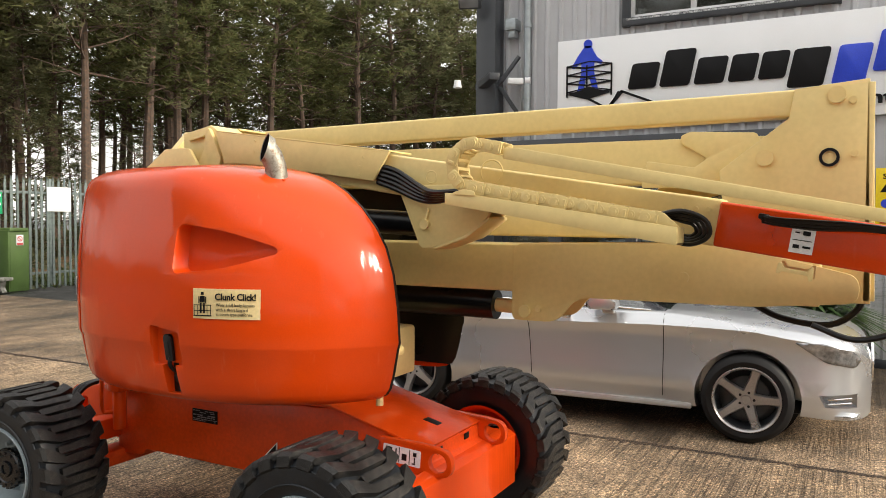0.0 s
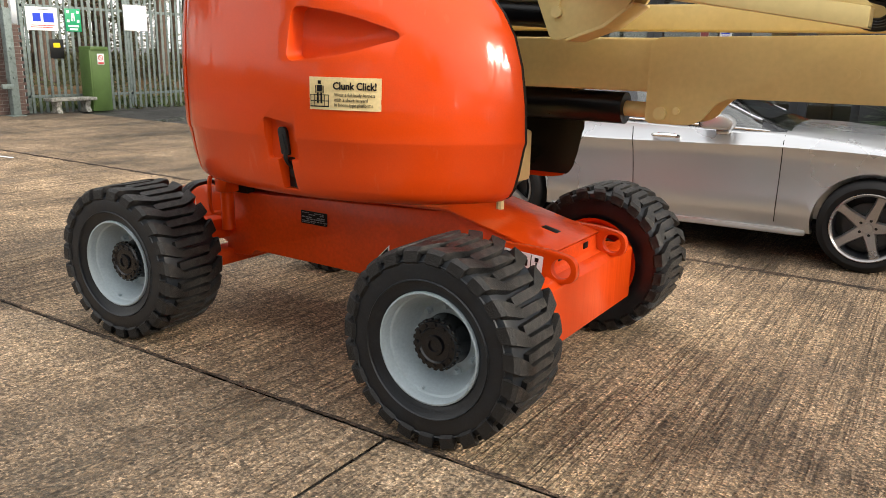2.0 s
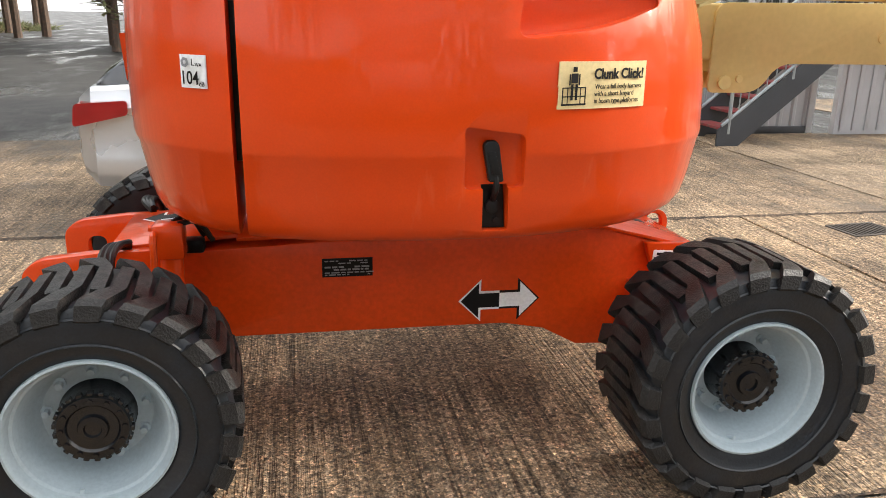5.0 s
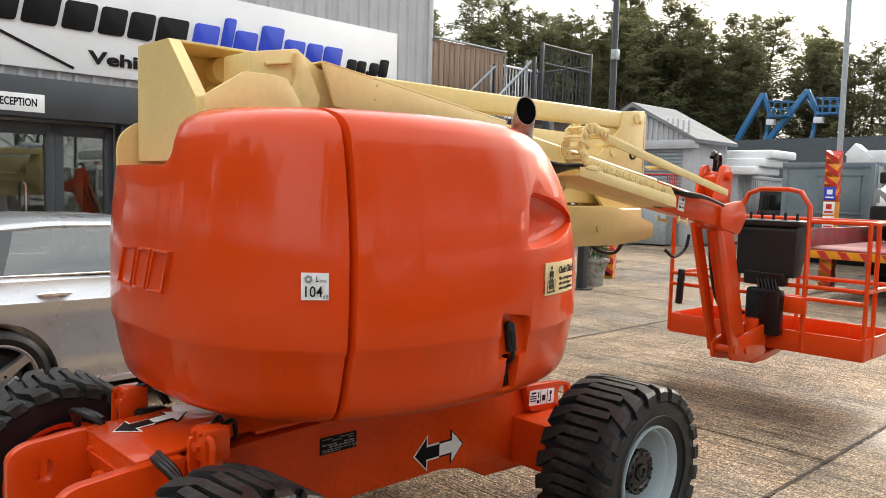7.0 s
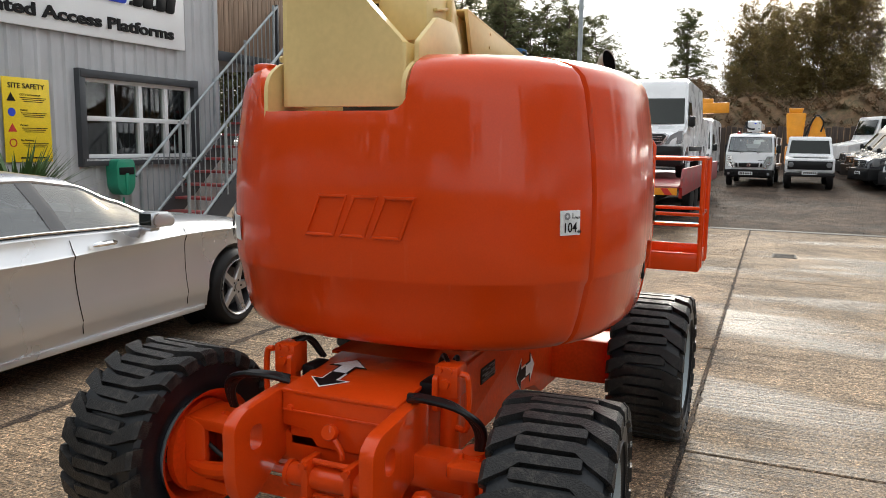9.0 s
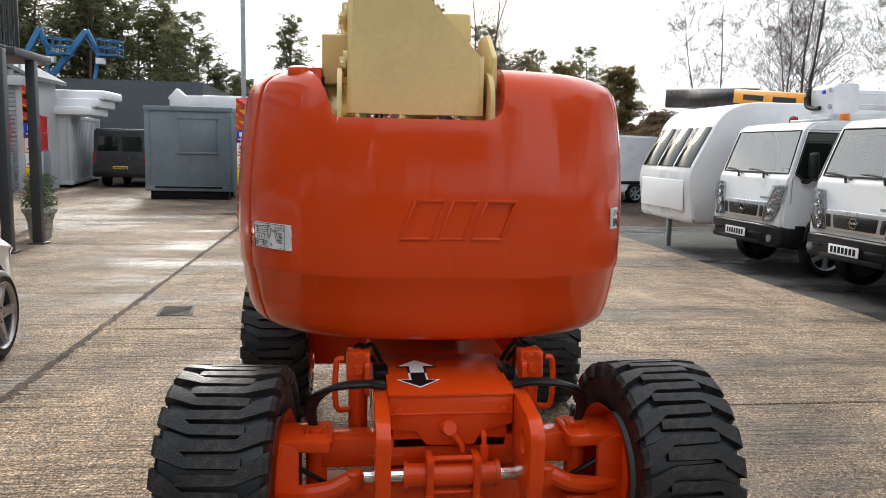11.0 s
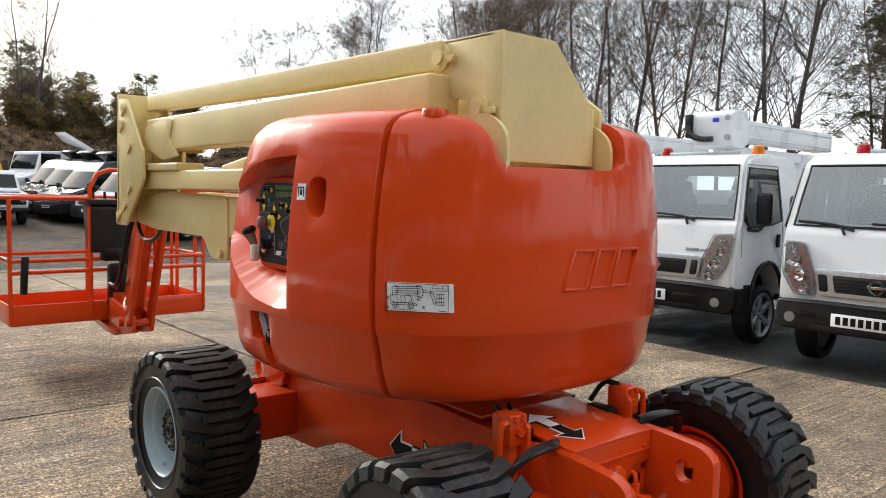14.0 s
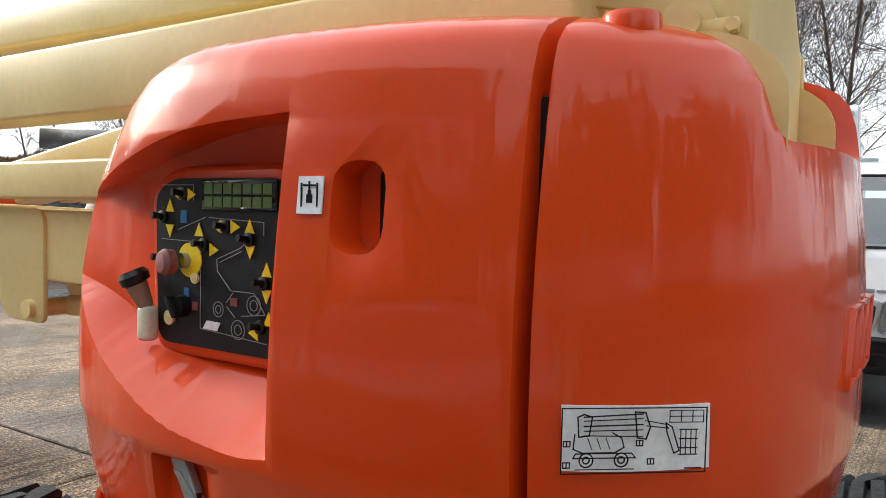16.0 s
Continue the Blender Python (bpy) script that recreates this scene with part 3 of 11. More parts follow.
# ---- boom lift: an articulated access platform in orange and cream, standing in the yard ----
lift = thing("boom_lift", "orange and cream articulated boom lift standing on the concrete yard", "boom lift")

HOOD_N, HOOD_F = 2.7, 2.15


def hood_ring(z, xf, xr, b, n=72, cx=0.08):
    out = []
    for k in range(n):
        t = 2 * math.pi * (k + 0.5) / n
        c, s = math.cos(t), math.sin(t)
        a = (xf - cx) if c > 0 else (cx - xr)
        e = 2 / (HOOD_F if c > 0 else HOOD_N)
        out.append((cx + a * math.copysign(abs(c) ** e, c), b * math.copysign(abs(s) ** e, s), z))
    return out


def hood_solid(front=1.0):
    """The whole engine cover as one closed form: levels of (z, front, rear, half width); front: length of the nose."""
    levels = [(0.862, 0.92, -0.76, 0.72), (0.867, 0.98, -0.81, 0.775), (0.878, 1.022, -0.852, 0.812), (0.90, 1.05, -0.876, 0.836), (0.93, 1.068, -0.89, 0.85), (1.0, 1.085, -0.908, 0.865), (1.115, 1.105, -0.929, 0.881),
              (1.13, 1.11, -0.937, 0.888), (1.145, 1.111, -0.94, 0.891), (1.3, 1.10, -0.943, 0.895), (1.45, 1.075, -0.94, 0.893), (1.57, 1.035, -0.935, 0.885),
              (1.66, 0.98, -0.925, 0.877), (1.75, 0.90, -0.915, 0.866), (1.82, 0.815, -0.905, 0.856), (1.87, 0.73, -0.89, 0.842), (1.90, 0.65, -0.865, 0.82),
              (1.922, 0.57, -0.825, 0.785), (1.94, 0.47, -0.77, 0.73), (1.956, 0.33, -0.62, 0.58), (1.965, 0.15, -0.2, 0.25)]
    bm = bm_new()
    quad_faces(bm, [hood_ring(z, 0.3 + (xf - 0.3) * front if xf > 0.3 else xf, xr, b) for z, xf, xr, b in levels])
    return mesh_of(bm, "hood_solid", None, 0)


def cutter(build):
    bm = bm_new()
    build(bm)
    return mesh_of(bm, "cut", None, 0)


def hood_part(name, keep, cuts, label, front=1.0):
    me = hood_solid(front)
    me = carve(me, [cutter(lambda bm: box(bm, ((keep[0] + keep[1]) / 2, (keep[2] + keep[3]) / 2, 1.5), (keep[1] - keep[0], keep[3] - keep[2], 2)))], 'INTERSECT')
    me = carve(me, [cutter(c) for c in cuts], 'DIFFERENCE', bevel=0.012)
    me.polygons.foreach_set("use_smooth", [True] * len(me.polygons))
    me.set_sharp_from_angle(angle=radians(38))
    me.materials.clear()
    me.materials.append(M["orange"])
    ob = new(name, me)
    ob.parent = lift
    return tagged(ob, label)


def notch(bm):
    prism(bm, rounded([(-0.19, 1.735), (0.45, 1.735), (0.468, 1.82), (0.50, 1.885), (0.555, 1.93), (0.63, 1.955), (0.63, 2.3), (-0.23, 2.3)], [0.07, 0.09, 0.03, 0.05, 0.05, 0.03, 0, 0], 5), "x", -1.3, -0.4)


rear_cover = hood_part("rear_cover", (-1.2, -0.575, -1.2, 1.2), [notch], "glossy orange rear cover with a boom notch")


def scoop(bm):
    # handle recess: deep at its rear edge, running out forwards along the curve of the hood
    pts = rounded([(0.18, 1.44), (0.205, 1.69), (0.46, 1.648), (0.64, 1.578), (0.648, 1.546), (0.46, 1.478)], [0.05, 0.05, 0.1, 0.03, 0.03, 0.1], 5)
    quad_faces(bm, [[(x, -1.1, z) for x, z in pts], [(x + 0.012, -0.798 + 0.19 * max(0, x - 0.2), 1.56 + (z - 1.56) * 0.88) for x, z in pts]])


def latch_r(bm):
    pts = rounded([(0.042, 1.23), (0.232, 1.203), (0.24, 1.036), (0.048, 1.03)], 0.02)
    quad_faces(bm, [[(x, -1.1, z) for x, z in pts], [(0.145 + (x - 0.145) * 0.9, -0.846, 1.12 + (z - 1.12) * 0.9) for x, z in pts]])


def latch_r2(bm):
    prism(bm, [(0.11, 1.05), (0.186, 1.05), (0.196, 0.91), (0.118, 0.91)], "y", -1.1, -0.79)


def latch_l(bm):
    pts = rounded([(0.025, 1.135), (0.213, 1.125), (0.213, 0.995), (0.035, 0.995)], 0.02)
    quad_faces(bm, [[(x, 1.1, z) for x, z in pts], [(0.106 + (x - 0.106) * 0.92, 0.828, 1.065 + (z - 1.065) * 0.9) for x, z in pts]])


def latch_l2(bm):
    prism(bm, [(0.047, 1.02), (0.117, 1.02), (0.102, 0.9), (0.028, 0.9)], "y", 0.765, 1.1)


def glide(pts, steps=6):
    """A smooth line through the points."""
    pts = [Vector(p) for p in pts]
    q = [pts[0] * 2 - pts[1]] + pts + [pts[-1] * 2 - pts[-2]]
    out = []
    for i in range(1, len(q) - 2):
        for k in range(steps):
            t = k / steps
            a, b, c, d = q[i - 1:i + 3]
            out.append(0.5 * ((2 * b) + (c - a) * t + (2 * a - 5 * b + 4 * c - d) * t * t + (3 * b - a - 3 * c + d) * t ** 3))
    return out + [pts[-1]]


def panel_cut(bm):
    # bay with a floor that slopes down and out: x, the edge on the hood's face, the edge at the back
    top = glide([(-0.145, 1.752, 1.775), (0.1, 1.73, 1.76), (0.31, 1.678, 1.715), (0.58, 1.60, 1.64), (0.86, 1.55, 1.58), (1.3, 1.52, 1.54)])
    low = glide([(1.3, 1.47, 1.5), (0.86, 1.425, 1.46), (0.6, 1.355, 1.41), (0.40, 1.278, 1.34), (0.17, 1.208, 1.302), (-0.03, 1.186, 1.296), (-0.125, 1.19, 1.296)])
    quad_faces(bm, [[(x, 1.2, z) for x, z, _ in top] + [(x, 1.2, zb - (zb - za) / 0.29) for x, za, zb in low], [(x, 0.722, zb) for x, z, zb in top] + [(x, 0.722, zb) for x, za, zb in low]])


def slot_cut(bm):
    prism(bm, rounded([(-0.345, 1.532), (-0.248, 1.532), (-0.248, 1.685), (-0.345, 1.685)], 0.045), "y", 0.79, 1.2)


hood_right = hood_part("engine_hood", (-0.55, 1.3, -1.2, -0.36), [scoop, latch_r, latch_r2], "glossy orange engine hood with a moulded hand recess")
hood_left = hood_part("control_side_hood", (-0.55, 1.3, 0.50, 1.2), [latch_l, latch_l2, panel_cut, slot_cut], "glossy orange side hood with a control panel bay", 0.965)

# black sheets on the two hoods' cut faces, painting in their shaded inside
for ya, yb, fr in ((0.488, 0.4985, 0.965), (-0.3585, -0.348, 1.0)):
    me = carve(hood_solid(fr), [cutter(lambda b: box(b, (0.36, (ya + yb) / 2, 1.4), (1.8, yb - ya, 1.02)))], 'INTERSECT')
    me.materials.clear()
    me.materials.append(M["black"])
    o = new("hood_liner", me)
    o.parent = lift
    tagged(o, "black sheet painting in the shaded inside of the hood")

# black boxes put shade behind the panel gaps; the turntable frame under the covers
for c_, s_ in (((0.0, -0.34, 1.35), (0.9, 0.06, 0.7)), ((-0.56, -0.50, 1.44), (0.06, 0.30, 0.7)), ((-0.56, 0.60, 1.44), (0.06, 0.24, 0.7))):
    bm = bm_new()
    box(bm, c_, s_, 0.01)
    part("gap_shade_box", bm, M["black"], lift, "black box that paints in the shade behind the cover gaps")
bm = bm_new()
box(bm, (-0.32, 0.13, 1.3), (0.85, 0.56, 0.8), 0.02)
part("turret_core", bm, M["cream"], lift, "cream steel turret core")
bm = bm_new()
prism(bm, rounded([(-0.86, 1.70), (-0.3, 1.70), (-0.3, 1.93), (-0.76, 1.93), (-0.86, 1.86)], [0, 0, 0.02, 0.06, 0.06]), "y", 0.415, 0.432)
part("turret_plate", bm, M["cream"], lift, "cream steel turret plate")
bm = bm_new()
prism(bm, rounded([(-0.86, 1.70), (-0.3, 1.70), (-0.3, 1.93), (-0.76, 1.93), (-0.86, 1.86)], [0, 0, 0.02, 0.06, 0.06]), "y", -0.168, -0.15)
part("turret_plate", bm, M["cream"], lift, "cream steel turret plate")
bm = bm_new()
lathe(bm, [(0.0, 0.70), (0.26, 0.70), (0.26, 0.8), (0.25, 0.8), (0.25, 0.9), (0.0, 0.9)], (-0.05, 0, 0), (0, 0, 1), 36)
part("slew_ring", bm, M["black"], lift, "black slewing ring")

# raised brand mark on the rear cover, as plain relief shapes
for b0, b1, t0, t1 in ((0.2, 0.076, 0.145, 0.021), (0.056, -0.05, 0.001, -0.105), (-0.07, -0.195, -0.125, -0.25)):
    bm = bm_new()
    outer = [(b0, 1.284), (b1, 1.284), (t1, 1.437), (t0, 1.437)]
    mid = (sum(p[0] for p in outer) / 4, sum(p[1] for p in outer) / 4)
    inner_ = [(p[0] - math.copysign(0.011, p[0] - mid[0]), p[1] - math.copysign(0.011, p[1] - mid[1])) for p in outer]
    for q in range(4):
        prism(bm, [outer[q], outer[(q + 1) % 4], inner_[(q + 1) % 4], inner_[q]], "x", -0.9475, -0.90, 0.003, 2)
    part("raised_mark", bm, M["orange"], rear_cover, "raised slanted outline in the moulding")
bm = bm_new()
lathe(bm, [(0.0, -0.03), (0.05, -0.03), (0.05, 0.0), (0.046, 0.008), (0.035, 0.012), (0.0, 0.013)], (-0.45, -0.48, 1.94), (0, 0, 1), 24)
part("filler_cap", bm, M["orange"], rear_cover, "low round orange cap")
bm = bm_new()
lathe(bm, [(0.0, -0.03), (0.05, -0.03), (0.05, 0.0), (0.046, 0.008), (0.035, 0.012), (0.0, 0.013)], (-0.64, 0.58, 1.925), (0, 0, 1), 24)
part("filler_cap", bm, M["orange"], rear_cover, "low round orange cap")


def latch(parent, top, foot, slot, y, s, handle_mat):
    """A draw latch: a tapered handle from top to foot (x, z), a hook and a dark plate down in the slot."""
    (xt, zt), (xf, zf) = top, foot
    bm = bm_new()
    prism(bm, rounded([(xf - 0.022, zf), (xf + 0.022, zf), (xt + 0.023, zt - 0.012), (xt + 0.012, zt), (xt - 0.014, zt), (xt - 0.024, zt - 0.014)], 0.008), "y", y, y + s * 0.022, 0.005, 3)
    part("latch_handle", bm, handle_mat, parent, "black latch handle" if s < 0 else "bright metal latch handle")
    bm = bm_new()
    prism(bm, rounded([(xf - 0.012, zf + 0.02), (xf + 0.012, zf + 0.02), (xt + 0.011, zt - 0.03), (xt - 0.011, zt - 0.03)], 0.006), "y", y + s * 0.02, y + s * 0.0245, 0.001)
    part("handle_rib", bm, handle_mat, parent)
    bm = bm_new()
    yb = abs(y) - 0.045
    prism(bm, slot, "y", s * yb, s * (yb + 0.008))
    part("latch_plate", bm, M["black"], parent, "black latch plate with a lock")
    cx, cz = sum(p[0] for p in slot) / 4, sum(p[1] for p in slot) / 4
    bm = bm_new()
    lathe(bm, [(0.0, 0), (0.021, 0), (0.021, 0.014), (0.012, 0.018), (0.0, 0.018)], (cx, s * (yb + 0.008), cz), (0, s, 0), 14)
    part("latch_lock", bm, M["plastic"], parent, "round black lock")
    for dz in (-0.042, 0.036):
        bm = bm_new()
        bolt(bm, (cx + 0.012, s * (yb + 0.008), cz + dz), (0, s, 0), 0.009, 0.008)
        part("latch_rivet", bm, M["plastic"], parent)
    bm = bm_new()
    tube(bm, [(xf, y + s * 0.012, zf + 0.03), (xf + (cx - xf) * 0.4, y + s * 0.016, zf - 0.02), (cx, s * (yb + 0.02), cz + 0.02)], 0.009, 8, 4)
    part("latch_hook", bm, M["plastic"], parent, "black latch hook")


latch(hood_right, (0.132, 1.178), (0.15, 1.06), [(0.114, 1.046), (0.184, 1.046), (0.193, 0.912), (0.121, 0.912)], -0.848, -1, M["plastic"])
latch(hood_left, (0.152, 1.118), (0.102, 1.02), [(0.052, 1.015), (0.115, 1.015), (0.1, 0.903), (0.032, 0.903)], 0.832, 1, M["galv"])

# exhaust stub, bent over, with its open end cut upright
bm = bm_new()
n = 20
ED = Vector((-0.52, -0.85, 0)).normalized()
EW = Vector((0, 0, 1)).cross(ED)
EC = (0.51, -0.56)
rings = []
for a, z, r, tilt, st in ((0.0, 1.74, 0.05, 0, 1), (0.0, 1.89, 0.05, 0.06, 1), (0.008, 1.94, 0.049, 0.25, 1), (0.024, 1.98, 0.048, 0.55, 1.05), (0.058, 2.022, 0.046, 1.3, 1.45)):
    u = ED * math.cos(tilt) * -1 + Vector((0, 0, math.sin(tilt)))
    rings.append([Vector((*EC, z)) + ED * a + (u * math.cos(2 * math.pi * k / n) * st + EW * math.sin(2 * math.pi * k / n)) * r for k in range(n)])
mouth = Vector((*EC, 2.022)) + ED * 0.058
rings.append([p + (mouth - p) * 0.06 for p in rings[-1]])
rings.append([p - ED * 0.03 - Vector((0, 0, 0.02)) for p in rings[-1]])
quad_faces(bm, rings, True, False)
ex = part("exhaust_pipe", bm, M["exhaust"], lift, "heat-stained steel exhaust stub")
bm = bm_new()
quad_faces(bm, [[p + (mouth - p) * 0.02 - ED * 0.003 for p in rings[-2]], [p + (mouth - p) * 0.25 - ED * 0.035 - Vector((0, 0, 0.03)) for p in rings[-2]]])
part("soot", bm, M["soot"], ex, "sooty bore")
bm = bm_new()
lathe(bm, [(0.05, -0.03), (0.069, -0.03), (0.063, 0.004), (0.051, 0.006)], (*EC, 1.868), (0.3, -0.25, 1), 20)
part("exhaust_collar", bm, M["orange_dull"], hood_right)
for k in (-1, 1):
    bm = bm_new()
    bolt(bm, (EC[0] + 0.055 * k, EC[1] - 0.02 * k, 1.885 - 0.02 * k), (0.3, -0.25, 1), 0.008, 0.012)
    part("collar_bolt", bm, M["orange_dull"], hood_right)


def on_hood(x, z, side):
    """Point and outward normal of the hood at x, z on one side."""
    for za, zb, la, lb in ((1.13, 1.3, (1.11, -0.935, 0.885), (1.10, -0.943, 0.895)), (1.3, 1.45, (1.10, -0.943, 0.895), (1.075, -0.94, 0.893)), (1.45, 1.57, (1.075, -0.94, 0.893), (1.035, -0.935, 0.885)), (1.57, 1.66, (1.035, -0.935, 0.885), (0.98, -0.925, 0.877)), (1.66, 1.8, (0.98, -0.925, 0.877), (0.84, -0.908, 0.859))):
        if za <= z <= zb:
            t = (z - za) / (zb - za)
            xf, xr, b = [p + (q - p) * t for p, q in zip(la, lb)]
    a = (xf - 0.08) if x > 0.08 else (0.08 - xr)
    u = abs(x - 0.08) / a
    e = HOOD_F if x > 0.08 else HOOD_N
    y = b * (1 - u ** e) ** (1 / e)
    nx = math.copysign(u ** (e - 1) / a, x - 0.08)
    ny = (y / b) ** (e - 1) / b
    n = Vector((nx, side * ny, 0)).normalized()
    return Vector((x, side * y, z)), n


def decal_frame(x, z, side):
    p, n = on_hood(x, z, side)
    right = Vector((0, 0, 1)).cross(n)
    return p + n * 0.003, right, n


def curved_plate(name, x0, z0, w, h, side, material, parent, label, thick=0.004):
    """A vinyl label laid on the curved hood, its middle at x0, z0."""
    p, right, n = decal_frame(x0, z0, side)
    bm = bm_new()
    cols = 8
    rows = []
    for layer in (0.0, thick):
        for zz in (z0 - h / 2, z0 + h / 2):
            ring = []
            for k in range(cols + 1):
                xx = x0 + right.x * w * (k / cols - 0.5)
                q, m = on_hood(xx, zz, side)
                ring.append(q + m * (0.001 + layer))
            rows.append(ring)
    quad_faces(bm, [rows[0], rows[1], rows[3], rows[2]], False)
    return part(name, bm, material, parent, label), p + n * thick, right, n


# harness label
lab, p, r, n = curved_plate("harness_label", 0.46, 1.33, 0.31, 0.13, -1, M["label_cream"], hood_right, "cream safety label with a harnessed figure")
up = Vector((0, 0, 1))


def at_label(dx, dz, x0=0.46, z0=1.33, side=-1, lift_by=0.006):
    q, m = on_hood(x0 + r.x * dx, z0 + dz, side)
    return q + m * lift_by


def write_on(body, size, dx, dz, width, x0=0.46, z0=1.33, side=-1, parent=None, bold=0.0, material=None):
    q, m = on_hood(x0 + Vector((0, 0, 1)).cross(on_hood(x0, z0, side)[1]).x * dx, z0 + dz, side)
    rr = up.cross(m)
    return text_mesh(body, size, material or M["ink"], face_m(q + m * 0.006, rr, up), parent, "lettering", 0.0006, bold, width)


write_on("Clunk Click!", 0.04, 0.05, 0.03, 0.185, parent=lab, bold=0.0012)
write_on("Wear a full body harness", 0.02, 0.05, -0.004, 0.175, parent=lab)
write_on("with a short lanyard", 0.02, 0.035, -0.024, 0.145, parent=lab)
write_on("in boom type platforms", 0.02, 0.045, -0.044, 0.165, parent=lab)
bars(at_label(-0.105, 0), r, up, [(0, 0.044, 0.013, 0.014), (0, 0.02, 0.022, 0.026), (-0.0075, -0.018, 0.007, 0.044), (0.0075, -0.018, 0.007, 0.044), (-0.016, 0.016, 0.004, 0.03), (0.016, 0.016, 0.004, 0.03), (0, -0.006, 0.08, 0.003), (0, -0.03, 0.08, 0.003), (0, -0.052, 0.084, 0.005), (-0.039, -0.028, 0.003, 0.046), (0.039, -0.028, 0.003, 0.046), (-0.022, -0.028, 0.002, 0.046), (0.022, -0.028, 0.002, 0.046)], M["ink"], lab, "printed_figure", 0.001)

# noise label and reach diagram on the rear cover
lab2, p2, r2, n2 = curved_plate("noise_label", -0.668, 1.352, 0.088, 0.088, -1, M["sticker"], rear_cover, "white sound level label")
fm = face_m(p2 + n2 * 0.004, r2, up)
text_mesh("104", 0.05, M["ink"], fm @ Matrix.Translation((-0.008, -0.018, 0)), lab2, "lettering", 0.0006, 0.0004, 0.055)
text_mesh("dB", 0.018, M["ink"], fm @ Matrix.Translation((0.033, -0.032, 0)), lab2, "lettering", 0.0006)
text_mesh("L", 0.026, M["ink"], fm @ Matrix.Translation((0.006, 0.024, 0)), lab2, "lettering", 0.0006)
text_mesh("WA", 0.013, M["ink"], fm @ Matrix.Translation((0.025, 0.018, 0)), lab2, "lettering", 0.0006)
bm = bm_new()
lathe(bm, [(0.006, 0), (0.014, 0), (0.014, 0.001), (0.006, 0.001)], (-0.022, 0.024, 0), (0, 0, 1), 6)
bmesh.ops.transform(bm, matrix=fm, verts=bm.verts)
part("printed_hexagon", bm, M["ink_grey"], lab2)
lab3, p3, r3, n3 = curved_plate("reach_diagram", -0.705, 1.27, 0.23, 0.101, 1, M["sticker"], rear_cover, "white label with a machine outline drawing")
fm3 = face_m(p3 + n3 * 0.004, r3, up)
bm = bm_new()


def stroke(bm, a, b, w=0.0022):
    a, b = Vector((*a, 0.001)), Vector((*b, 0.001))
    d = (b - a)
    box(bm, (a + b) / 2, (d.length + w, w, 0.001), rot=(0, 0, math.degrees(math.atan2(d.y, d.x))))


def chain(bm, pts, w=0.002):
    for a, b in zip(pts, pts[1:]):
        stroke(bm, a, b, w)


chain(bm, [(-0.112, 0.049), (0.112, 0.049), (0.112, -0.049), (-0.112, -0.049), (-0.112, 0.049)], 0.0018)
for z in (0.0, 0.009, 0.018):
    chain(bm, [(0.054, 0.045 - z), (0.107, 0.045 - z)], 0.0012)
for x in (0.054, 0.072, 0.09, 0.107):
    chain(bm, [(x, 0.045), (x, 0.027)], 0.0012)
# booms, folded: three parallel sections and their links
for z0, z1, w in ((0.036, 0.04, 0.002), (0.03, 0.033, 0.0014), (0.022, 0.024, 0.002), (0.015, 0.016, 0.0014), (0.008, 0.006, 0.0014)):
    chain(bm, [(-0.078, z0), (0.012, z1)], w)
chain(bm, [(-0.088, 0.036), (-0.078, 0.04), (-0.066, 0.036), (-0.07, 0.008), (-0.086, 0.006), (-0.088, 0.036)])
chain(bm, [(0.0, 0.043), (0.016, 0.042), (0.024, 0.02), (0.018, 0.002), (0.004, 0.004), (0.0, 0.043)])
chain(bm, [(0.016, 0.03), (0.048, 0.024), (0.052, 0.018), (0.018, 0.022)], 0.0014)
chain(bm, [(0.048, 0.026), (0.058, 0.02), (0.07, -0.016), (0.062, -0.02), (0.05, 0.012), (0.048, 0.026)], 0.0018)
# platform
for x in (0.072, 0.08, 0.088, 0.096):
    chain(bm, [(x, 0.016), (x, -0.022)], 0.0013)
for z in (0.016, 0.002, -0.012, -0.022):
    chain(bm, [(0.07, z), (0.098, z)], 0.0016)
# turret, chassis, wheels
chain(bm, [(-0.092, 0.01), (-0.094, -0.012), (-0.08, -0.018), (-0.03, -0.018), (-0.016, -0.01), (-0.02, 0.004), (-0.034, 0.012)], 0.0018)
chain(bm, [(-0.09, -0.019), (-0.004, -0.019), (0.002, -0.026), (-0.094, -0.026), (-0.09, -0.019)], 0.0016)
for x in (-0.072, -0.058, -0.044):
    chain(bm, [(x, 0.004), (x + 0.006, -0.012)], 0.0012)
for x, z in ((-0.104, -0.004), (0.008, -0.004), (0.026, -0.032), (-0.104, -0.036)):
    chain(bm, [(x - 0.005, z - 0.004), (x + 0.005, z - 0.004), (x + 0.005, z + 0.004), (x - 0.005, z + 0.004), (x - 0.005, z - 0.004)], 0.0016)
    chain(bm, [(x, z - 0.003), (x, z + 0.003)], 0.0016)
for cx in (-0.074, -0.02):
    for r_ in (0.0115, 0.006):
        lathe(bm, [(r_ - 0.002, 0), (r_, 0), (r_, 0.001), (r_ - 0.002, 0.001)], (cx, -0.029, 0.0008), (0, 0, 1), 16)
chain(bm, [(-0.09, -0.043), (0.0, -0.043)], 0.0012)
chain(bm, [(0.08, -0.043), (0.105, -0.043)], 0.002)
bmesh.ops.transform(bm, matrix=fm3, verts=bm.verts)
part("printed_drawing", bm, M["ink"], lab3, "", 0)

